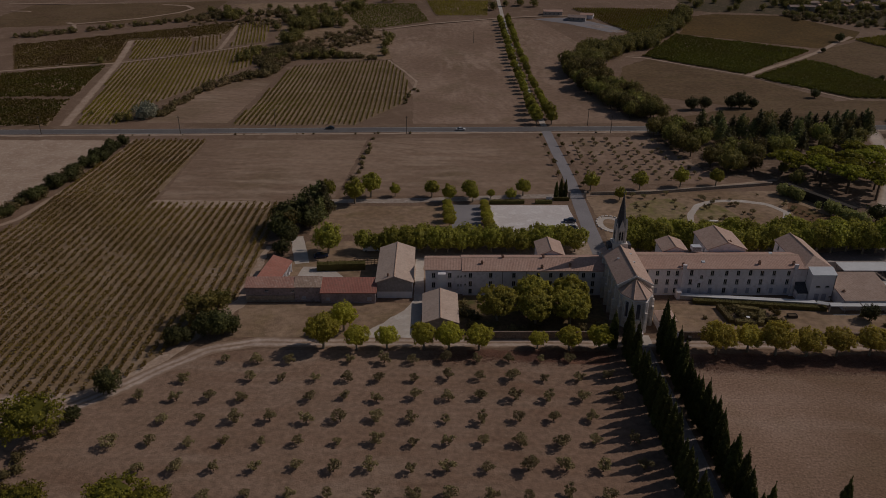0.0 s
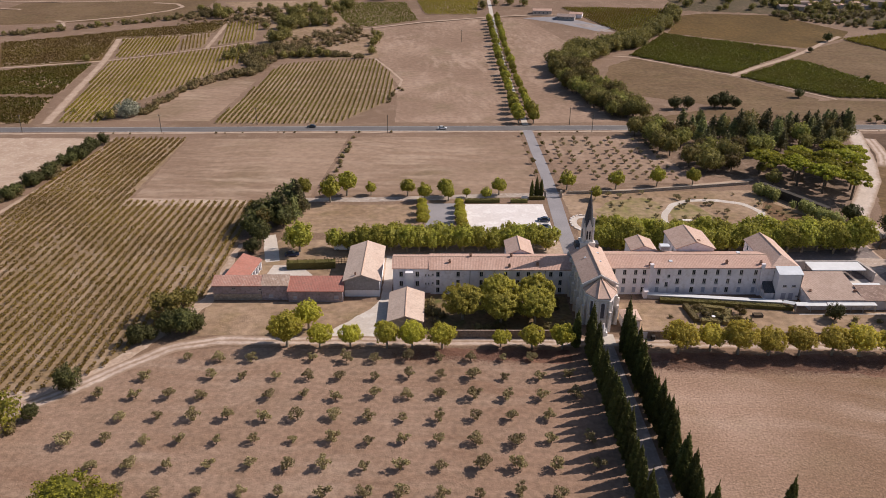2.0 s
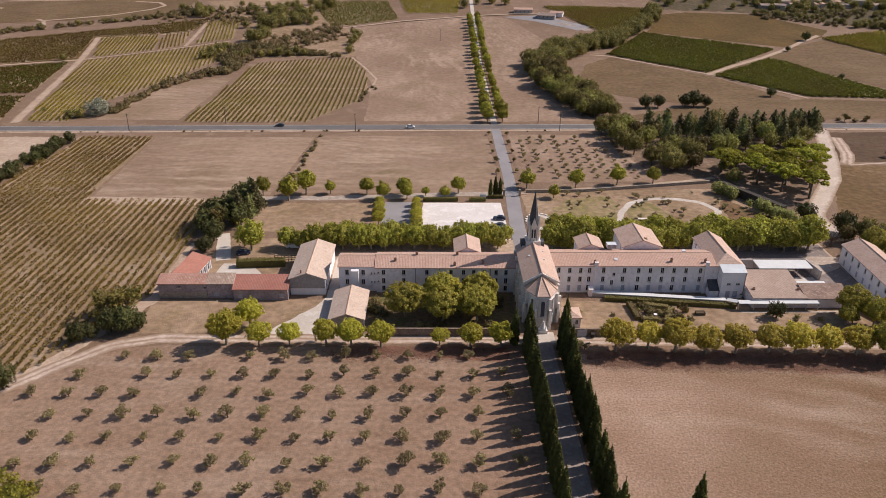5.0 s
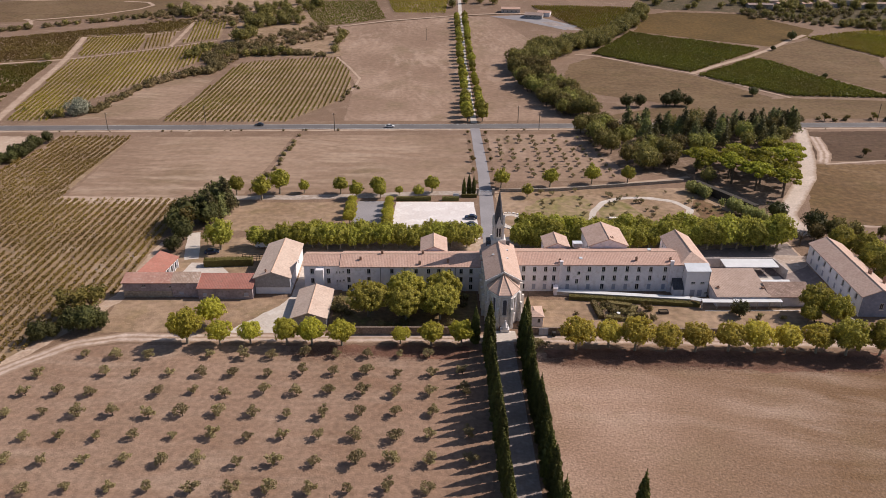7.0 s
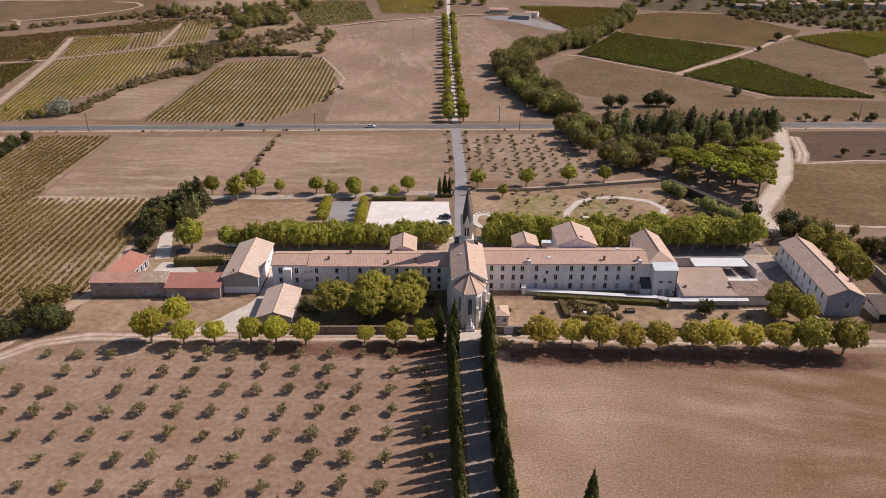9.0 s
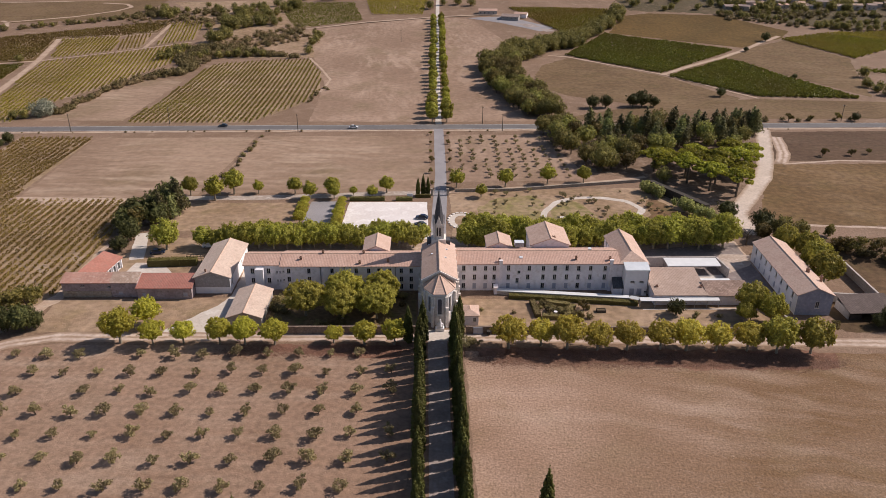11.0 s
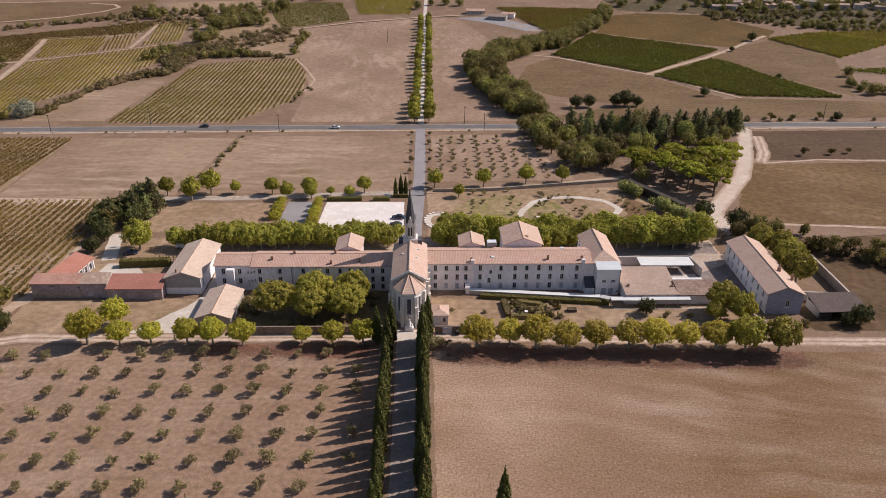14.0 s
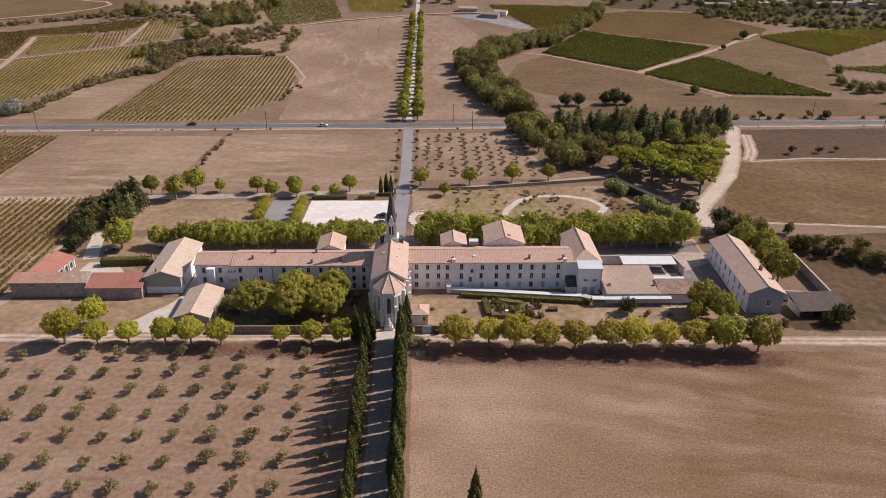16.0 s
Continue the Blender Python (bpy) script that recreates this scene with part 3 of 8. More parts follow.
def tree(name, label, category, trunk_h, trunk_r, lobes, n, leaf, leaf_mat, bark, seed, limbs=5, jitter=0.7, group="", core=0.72, inner=0.25, cloud=None, branches=False):
    """A tree at the origin: tapered trunk with limbs into the lobes, and a crown of leaf clumps."""
    rng, rnd = np.random.default_rng(seed), random.Random(seed)
    e = empty(name, label, category, group)
    bm = bmesh.new()
    if trunk_h > 0:
        limb(bm, (0, 0, -0.15), (0, 0, trunk_h), trunk_r * 1.25, trunk_r * 0.75, 8, 0.1, rnd)
        for l in lobes[:limbs]:
            if branches:
                bb = bmesh.new()
                limb(bb, (0, 0, trunk_h * 0.92), l[:3], trunk_r * 0.5, trunk_r * 0.15, 5, 0.25, rnd)
                part("branch", bb, bark, e, smooth=True)
            else:
                limb(bm, (0, 0, trunk_h * 0.92), l[:3], trunk_r * 0.5, trunk_r * 0.15, 5, 0.25, rnd)
        part("trunk", bm, bark, e, smooth=True)
    else:
        bm.free()
    v, f = cloud or lobes_cloud(rng, lobes, n, leaf, jitter, inner)
    if core and not cloud:
        cv, cf = core_mesh(rng, lobes, core)
        f = f.tolist() + [[i + len(v) for i in q] for q in cf]
        v = v.tolist() + cv
    mesh_np("crown", v, f, leaf_mat, e)
    return e


def round_lobes(rnd, r, h, z0, n=12, flat=1.0, size=0.48):
    """Lobes of a rounded crown of radius r and height h whose underside is at z0."""
    out = [(0, 0, z0 + h * 0.5, r * 0.7, r * 0.7, h * 0.42)]
    for i in range(n):
        a = i * 2.39996 + rnd.uniform(-0.3, 0.3)
        u = (i + 0.5) / n
        zz = 0.12 + 0.76 * u
        rr = math.sqrt(max(0.05, 1 - (2 * zz - 1) ** 2)) * 0.68
        q = size * rnd.uniform(0.8, 1.15)
        out.append((r * rr * math.cos(a), r * rr * math.sin(a), z0 + h * zz, r * q, r * q, h * q * 0.62 * flat))
    return out


def place(kinds, spots, rnd, smin=0.9, smax=1.1, tall=0.08):
    """Copies of the given trees at plan spots (x, y[, scale])."""
    for i, s in enumerate(spots):
        k = s[2] if len(s) > 2 else 1.0
        x, y = s[0], s[1]
        sc = k * rnd.uniform(smin, smax)
        c = copy_thing(kinds[i % len(kinds)], pose(x, y, terrain(x, y), 0, 0, rnd.uniform(0, 360)))
        c.scale = (sc, sc, sc * rnd.uniform(1 - tall, 1 + tall))


def retire(kinds):
    """Removes the patterns from which copies were made."""
    for k in kinds:
        for o in (*k.children_recursive, k):
            bpy.data.objects.remove(o, do_unlink=True)


def scatter_stuff(name, label, category, kinds, spots, rnd, smin=0.9, smax=1.1):
    """Far, uncountable trees or bushes joined into one mesh."""
    data = []
    for k in kinds:
        me = [o for o in k.children if o.name.startswith("crown")][0].data
        co = np.empty(len(me.vertices) * 3)
        me.vertices.foreach_get("co", co)
        data.append((co.reshape(-1, 3), [tuple(p.vertices) for p in me.polygons], me.materials[0]))
    V, F, n = [], [], 0
    for i, s in enumerate(spots):
        co, pol, mat_ = data[i % len(data)]
        q = (s[2] if len(s) > 2 else 1.0) * rnd.uniform(smin, smax)
        a = rnd.uniform(0, 6.28)
        c, d = math.cos(a) * q, math.sin(a) * q
        p = np.stack([co[:, 0] * c - co[:, 1] * d + s[0], co[:, 0] * d + co[:, 1] * c + s[1], co[:, 2] * q * rnd.uniform(0.9, 1.1) + terrain(s[0], s[1])], 1)
        V.append(p)
        F += [[j + n for j in f] for f in pol]
        n += len(p)
    return tagged(mesh_np(name, np.concatenate(V), F, data[0][2]), label, category, "", "stuff")

# ---------------------------------------------------------------- ground


def ground_sheet():
    xs = np.concatenate([[-3000, -1500, -900, -650], np.arange(-500, 561, 20.0), [700, 950, 1600, 3000]])
    ys = np.concatenate([[-2500, -1000, -500, -300, -200, -100, 0, 100, 190], np.arange(198, 640, 8.0), [660, 720, 800, 1000, 1500, 3200]])
    verts = [(x, y, terrain(x, y)) for y in ys for x in xs]
    nx = len(xs)
    faces = [(j * nx + i, j * nx + i + 1, (j + 1) * nx + i + 1, (j + 1) * nx + i) for j in range(len(ys) - 1) for i in range(nx - 1)]
    return tagged(mesh_np("ground", verts, faces, M["soil"]), "dry pale brown farmland soil with sparse grass", "ground", "", "structure")


ground_sheet()

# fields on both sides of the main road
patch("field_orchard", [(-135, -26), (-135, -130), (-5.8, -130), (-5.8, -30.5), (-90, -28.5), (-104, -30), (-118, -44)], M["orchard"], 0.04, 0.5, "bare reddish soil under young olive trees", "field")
patch("field_meadow", [(6.8, -32), (6.8, -130), (190, -130), (190, -33), (120, -34)], M["field_near"], 0.04, 0.5, "mown dry meadow of straw-coloured grass", "field")
# east strip reaches past the litter to paint the planes' shadow band too
patch("leaf_strip_east", [(9.5, -30.6), (90, -32.5), (96, -34), (94, -40.4), (61, -40.2), (40, -37.6), (22, -35.2), (9.5, -34.0)], M["litter"], 0.07, 1.0, "reddish leaf litter and painted shade under the plane trees", "leaf litter")
patch("leaf_strip_west", [(-42, -28.8), (-8.5, -29.6), (-8.5, -35.5), (-20, -35.0), (-30, -33.0), (-42, -31.4)], M["litter"], 0.07, 1.0, "reddish leaf litter and painted shade under the plane trees", "leaf litter")
patch("field_stubble_west", [(-149, 68), (-86, 68), (-80, 145), (-151, 143)], M["field_tan"], 0.05, 0.4, "bare stubble field with a pale margin", "field")
patch("field_stubble_east", [(-84, 74), (-1.5, 74), (-1.5, 148), (-78, 147)], M["field_tan"], 0.05, 0.4, "harrowed stubble field with faint drill lines", "field")
patch("field_young_trees", [(8, 86), (64, 88), (52, 150), (8, 150)], M["field_drill"], 0.05, 0.5, "dry field planted with small shrubs", "field")
patch("field_bare_west", [(-240, 60), (-199, 60), (-190, 143), (-260, 143)], M["track"], 0.05, 1.0, "pale bare earth field", "field")
patch("field_plain", [(-60, 172), (0, 172), (1, 440), (-92, 408), (-77, 316), (-62, 250)], M["field_drill"], 0.05, 0.5, "large ploughed-in tan field", "field")
patch("field_plain_east", [(8, 172), (48, 174), (44, 230), (40, 290), (50, 330), (60, 350), (34, 432), (9, 440)], M["field_drill"], 0.05, 0.5, "tan field beside the avenue", "field")
patch("field_east_fallow", [(64, 272), (62, 250), (76, 226), (105, 210), (150, 197), (172, 222), (145, 272), (92, 320), (72, 300)], M["field_straw"], 0.05, 1.0, "fallow field of pale dry grass", "field")
patch("field_roadside_east", [(60, 176), (330, 184), (250, 215), (180, 221), (110, 205)], M["field_straw"], 0.06, 0.6, "roadside strip of dry grass", "field")
patch("field_hill_east", [(150, 283), (220, 345), (262, 372), (285, 322), (248, 225), (206, 312)], M["field_straw"], 0.05, 0.6, "fallow field between vineyards", "field")
patch("field_far_brown", [(135, 390), (222, 350), (262, 378), (276, 398), (238, 443), (180, 448), (158, 440)], M["field_olive"], 0.05, 0.8, "brown uncultivated field", "field")
patch("field_pines_east", [(140, 112), (260, 116), (260, 160), (160, 156)], M["field_earth"], 0.05, 0.8, "reddish bare field beside the pine wood", "field")
patch("field_brown_east", [(110, 44), (150, 44), (260, 30), (260, 112), (141, 108), (126, 80)], M["field_brown"], 0.05, 0.8, "brown mown field", "field")
patch("field_band_west", [(-352, 366), (-292, 399), (-248, 421), (-206, 443), (-208, 400), (-228, 388), (-274, 380), (-258, 310), (-312, 288)], M["field_olive"], 0.05, 0.8, "olive-brown rough grassland", "field")
patch("field_heath_west", [(-340, 440), (-240, 455), (-240, 540), (-420, 540), (-420, 430)], M["field_straw"], 0.05, 0.8, "bare pale hillside", "field")
patch("field_scrub_slope", [(-150, 172), (-190, 172), (-186, 225), (-165, 262), (-146, 262)], M["field_tan"], 0.06, 0.8, "dry grass bank beside the vines", "field")
patch("field_scrubland", [(-160, 318), (-78, 320), (-88, 410), (-105, 410), (-130, 520), (-230, 520), (-170, 420)], M["field_garden"], 0.05, 1.0, "rough scrubland with dry grass", "field")

patch("village_ground", [(240, 447), (300, 412), (350, 404), (470, 392), (500, 620), (150, 620), (166, 456)], M["scrub_soil"], 0.05, 2.0, "dark weedy ground round the village gardens", "ground")
# vineyard floors
VINE = {
    "near": [(-188, 46), (-184, 142), (-152, 142), (-150.5, 66), (-104.5, 66), (-102.6, 40), (-102.4, 12), (-103.5, -4), (-111, -22), (-117, -38), (-128, -47), (-190, -47), (-205, 0)],
    "roadside": [(-147, 168), (-88, 169), (-67, 210), (-63, 235), (-67, 275), (-80, 315), (-110, 310), (-140, 299), (-144, 225)],
    "west": [(-222, 168), (-202, 168), (-203, 198), (-194, 223), (-184, 250), (-164, 316), (-172, 360), (-219, 328), (-252, 306)],
    "west_upper": [(-268, 377), (-229, 386), (-218, 339), (-251, 317)],
    "west_mid": [(-226, 386), (-209, 395), (-203, 351), (-216, 340)],
    "west_top": [(-204, 428), (-182, 442), (-172, 374), (-194, 358)],
    "west_far": [(-314, 278), (-260, 301), (-247, 224), (-290, 222)],
    "west_low": [(-290, 217), (-246, 216), (-234, 166), (-268, 165)],
    "band": [(-350, 366), (-292, 397), (-248, 419), (-208, 441), (-209, 402), (-228, 391), (-276, 383), (-262, 316), (-312, 292)],
    "brow": [(-48, 452), (-6, 448), (-2, 500), (-56, 508)],
    "hill": [(-134, 502), (-66, 498), (-54, 432), (-104, 408)],
    "east_upper": [(92, 327), (131, 386.5), (213, 343), (144.5, 281)],
    "east_lower": [(146.5, 273.5), (198, 317), (206, 308), (240, 222), (184, 226)],
    "east_far": [(261, 374), (300, 390), (346, 362), (289, 322)],
    "east_far_strip": [(303, 392), (350, 364), (420, 376), (380, 400)],
    "east_side": [(270, 290), (330, 262), (390, 262), (390, 300)],
    "east_top": [(66, 466), (157, 457), (133, 400), (102, 384), (96, 400)],
}
for k, poly in VINE.items():
    patch("vineyard_ground_" + k, poly, M["vine_soil"], 0.07, 0.4, "pale dry earth between vine rows", "vineyard ground")

M["path_pale"] = surface("pale_track", (0.50, 0.41, 0.35), (0.39, 0.30, 0.245), 0.15, (0.57, 0.49, 0.43), 1.2, 0.25)
# roads and tracks
ribbon("main_road", [(-420, 151), (-188, 157), (-83, 160.6), (20, 163.3), (164, 167.3), (240, 169), (420, 173)], 8.0, M["asphalt"], 0.14, 0.05, "grey asphalt main road between dry verges", "road")
for off, nm in ((-3.5, "near"), (3.5, "far")):
    ribbon("road_line_" + nm, [(-420, 151 + off), (-188, 157 + off), (-83, 160.6 + off), (20, 163.3 + off), (164, 167.3 + off), (240, 169 + off), (420, 173 + off)], 0.22, M["paint"], 0.16, 0.02, "worn white edge line", "road marking")
ribbon("road_verge", [(-420, 145), (-188, 151.2), (-83, 154.8), (20, 157.6), (164, 161.6), (240, 163.3), (420, 167)], 2.2, M["track"], 0.1, 0.5, "pale dusty verge", "verge")
ribbon("entry_road", [(3.2, 159), (3.2, 120), (3.2, 98), (2.6, 72)], 4.5, M["tar"], 0.12, 0.1, "grey asphalt drive leading to the gate", "road")
ribbon("court_drive", [(2.6, 72), (1.6, 45), (1.2, 12)], 5.0, M["tar"], 0.13, 0.08, "grey drive between gate and church", "road")
ribbon("gate_lane", [(-100, 68.5), (-61, 69.2), (-41, 71.0), (-22, 73.4), (-6, 74.0), (3, 73.5)], 4.2, M["path_sand"], 0.11, 0.3, "pale gravel lane", "track")
ribbon("park_lane", [(6, 74.6), (20, 78), (45, 82), (66, 87), (84, 92)], 2.4, M["earth_track"], 0.11, 0.3, "pale gravel lane", "track")
ribbon("avenue_track", [(3.4, 168), (4, 300), (6.2, 440), (7.5, 520)], 3.0, M["gravel"], 0.12, 0.2, "white gravel track between avenue trees", "track")
ribbon("dirt_track", [(-135, -58), (-121, -46), (-112, -36), (-104, -28.5), (-94, -25.2), (-39, -25.6), (14, -26.2), (72, -28), (124, -29.5), (200, -29)], 4.4, M["rut_track"], 0.1, 0.3, "pale dirt track past the garden wall", "track")
ribbon("cypress_walk", [(0.3, -24.5), (0.4, -60), (0.5, -130)], 4.6, M["paver"], 0.12, 0.1, "shaded grey walk between cypresses", "path")
patch("forecourt", [(-3, -27.5), (3.6, -27.5), (3.6, -22.4), (-3, -22.4)], M["gravel"], 0.15, 0.05, "pale paved forecourt behind the apse", "paving")
ribbon("white_track", [(106, 36), (104.8, 50), (107, 57), (114.8, 68), (131, 92.5), (142.2, 116.8), (150, 137), (157.5, 156.7), (158.8, 161)], 7.0, M["white_track"], 0.1, 0.35, "white dusty track beside the pine wood", "track")
ribbon("track_pad", [(146, 110), (153, 124), (160, 148)], 5.5, M["rut_track"], 0.09, 0.4, "trodden pale earth beside the track", "track")
ribbon("field_path", [(146, 108.5), (172, 113.4), (204, 111.8), (262, 117)], 1.6, M["rut_track"], 0.1, 0.3, "pale path between two fields", "track")
ribbon("lower_track", [(106, 46), (125, 44), (150, 42), (200, 36)], 1.7, M["rut_track"], 0.09, 0.5, "pale track along the field", "track")
ribbon("hill_track", [(143.5, 276.3), (168, 299), (194.6, 320), (218, 341), (241.5, 365), (262, 383)], 4.0, M["earth_track"], 0.12, 0.3, "pale farm track between vineyards", "track")
ribbon("vine_track", [(80, 326), (92, 323), (147, 276), (182, 222)], 2.4, M["earth_track"], 0.12, 0.3, "pale farm track", "track")
ribbon("west_track", [(-226, 166), (-240, 230), (-256, 311), (-272, 380)], 5.0, M["earth_track"], 0.12, 0.4, "pale farm track through vineyards", "track")
ribbon("west_top_track", [(-200, 350), (-205, 424), (-205, 445)], 3.5, M["earth_track"], 0.12, 0.4, "pale farm track", "track")
ribbon("west_side_track", [(-360, 270), (-313, 289), (-267, 306), (-256, 310)], 4.0, M["earth_track"], 0.12, 0.4, "pale farm track", "track")
ribbon("vine_head_track", [(-272, 379), (-228, 388), (-208, 398)], 2.5, M["earth_track"], 0.12, 0.2, "grassy headland between vines", "track")
ribbon("vine_middle_track", [(-254, 311), (-216, 336), (-172, 367)], 2.5, M["earth_track"], 0.12, 0.2, "grassy headland between vines", "track")
ribbon("vine_cross_track", [(-142, 237), (-66, 238.5)], 2.2, M["earth_track"], 0.12, 0.2, "headland across the vineyard", "track")
ribbon("vine_margin", [(-62, 232), (-60, 262), (-69, 290), (-80, 318)], 2.0, M["earth_track"], 0.12, 0.3, "pale margin of the vineyard", "track")
ribbon("brow_track", [(-104, 402), (-51, 426), (6, 440), (40, 444), (64, 442)], 3.0, M["earth_track"], 0.4, 0.3, "pale track along the brow", "track")
ribbon("heath_fork", [(-326, 409), (-340, 440)], 4.0, M["earth_track"], 0.4, 0.4, "pale hillside track", "track")
ribbon("heath_track", [(-424, 505), (-407, 504), (-375, 474), (-342, 442), (-294, 461), (-268, 483), (-261, 500), (-271, 516), (-340, 543), (-447, 548)], 4.0, M["earth_track"], 0.4, 0.4, "pale hillside track", "track")
ribbon("vine_edge", [(-204, 30), (-190, 52), (-183, 110), (-184, 143)], 2.6, M["earth_track"], 0.1, 0.3, "pale headland beside the vines", "track")
patch("vine_headland", [(-151.5, 62), (-108, 62), (-108, 68), (-151.5, 70)], M["track"], 0.08, 0.4, "pale headland", "track")
patch("vine_headland_south", [(-102.4, 30), (-100.6, 30), (-100.4, -8), (-112, -33), (-132, -56), (-190, -58), (-190, -46), (-128, -46), (-117, -36), (-110, -20), (-103.4, -4)], M["track"], 0.08, 0.6, "pale stony headland of the vineyard", "track")

# yards and gardens inside the abbey
patch("yard_west", [(-101, -23), (-101, -6), (-53, -6), (-53, -23)], M["field_garden"], 0.06, 0.3, "dry grass yard below the farm range", "yard")
patch("yard_drive", [(-70, -24.5), (-54, -24.5), (-52.5, -5), (-53, 22), (-55.3, 22), (-55.3, -4), (-58, -10)], M["gravel"], 0.09, 0.4, "white gravel drive between barn and shed", "yard")
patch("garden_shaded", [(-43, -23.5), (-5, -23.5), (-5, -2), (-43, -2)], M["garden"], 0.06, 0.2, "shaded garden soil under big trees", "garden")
patch("garden_east", [(6.5, -23.5), (92, -24.5), (93, -11), (6.5, -6)], M["field_garden"], 0.06, 0.2, "dry kitchen garden of patchy grass", "garden")
patch("lawn_north", [(-90, 39), (-45, 39), (-44, 64.5), (-90, 64)], M["field_garden"], 0.06, 0.3, "dry brown lawn", "lawn")
patch("parking_tar", [(-44, 40), (-34.5, 40), (-33.2, 65.5), (-43.5, 65.5)], M["tar"], 0.1, 0.15, "grey asphalt parking bay", "parking")
patch("parking_gravel", [(-31, 33), (-1.8, 33), (-2.2, 65), (-30, 65)], M["gravel_white"], 0.1, 0.15, "white gravel car park", "parking")
patch("court_north", [(-75, 9), (96, 9), (96, 33), (-75, 33)], M["track"], 0.05, 0.4, "pale court behind the buildings", "yard")
patch("park_north", [(6, 33), (100, 33), (92, 52), (80, 80), (30, 78), (6, 73)], M["field_garden"], 0.07, 0.4, "dry park lawn with green patches", "garden")
ribbon("ring_path", [(36, 44), (38.5, 55), (44, 65), (52, 69.5), (62, 69.5), (70, 66), (74, 58), (69, 50), (58, 44)], 2.3, M["gravel"], 0.12, 0.35, "white gravel ring path", "path")
ribbon("round_path", [(9.6 + 3.9 * math.cos(k * 0.35), 48.0 + 6.0 * math.sin(k * 0.35)) for k in range(19)], 2.0, M["gravel"], 0.12, 0.2, "pale gravel ring round a circular bed", "path")
patch("lawn_green", [(17, 43), (36, 45), (37, 56), (41, 66), (36, 73), (24, 70), (16, 60)], M["lawn_dry"], 0.09, 2.0, "patchy yellowing green lawn in the park", "lawn")
patch("lawn_ring", [(38.5, 46), (56, 46), (55, 58), (50, 67.5), (45, 64), (40.5, 57)], M["lawn_dry"], 0.1, 1.5, "patchy green grass inside the ring path", "lawn")
patch("rough_corner", [(75, 62), (80, 70), (90, 50), (94, 38), (72, 37), (70, 46), (76, 55)], M["red_scrub"], 0.09, 1.5, "reddish dry weeds beside the cane hedge", "rough grass")
ribbon("terrace_path", [(26.5, 47.6), (32, 47.4), (38, 47.0)], 1.5, M["gravel"], 0.13, 0.15, "pale gravel path to the ring", "path")
patch("court_floor", [(73.4, 0.6), (83.6, 0.8), (83.4, 7.6), (67.6, 7.4), (73.2, 3.4)], M["gravel"], 0.12, 0.05, "pale concrete floor of the service court", "yard")
patch("yard_farm", [(-100, 0), (-66, 0), (-66, 34), (-90, 34)], M["field_garden"], 0.07, 0.3, "dry grass farm yard", "yard")
patch("yard_white", [(-90.6, 0.2), (-74, 0.2), (-76, 9.5), (-80, 15.5), (-88.4, 16.0)], M["gravel"], 0.1, 0.2, "white concrete terrace", "yard")
ribbon("yard_lane", [(-93.9, 37.5), (-92.0, 30.6), (-90.6, 24.0), (-89.2, 18.2)], 4.0, M["gravel"], 0.11, 0.3, "pale gravel lane into the farm yard", "track")
patch("yard_east", [(58, -4), (94, -12), (95.5, 30), (60, 24)], M["yard_paver"], 0.08, 0.2, "grey paved service yard", "yard")
patch("yard_shed", [(103, -24), (175, -25), (175, 38), (124, 32), (121, -9), (104, -8)], M["bank_soil"], 0.07, 0.8, "brown rough grass round the shed", "yard")
patch("yard_pale", [(84.5, 8), (94, 13.5), (98.5, 21), (86, 21.5)], M["path_pale"], 0.11, 0.2, "pale concrete yard", "yard")
patch("wood_floor", [(60, 100), (84, 88), (98, 56), (106, 62), (128, 88), (150, 150), (156, 158), (62, 152), (48, 158)], M["needles"], 0.06, 1.0, "needle-strewn floor of the pine wood", "wood floor")

# ---------------------------------------------------------------- buildings
WINDOW_DATA = {}
SIDE = [True]


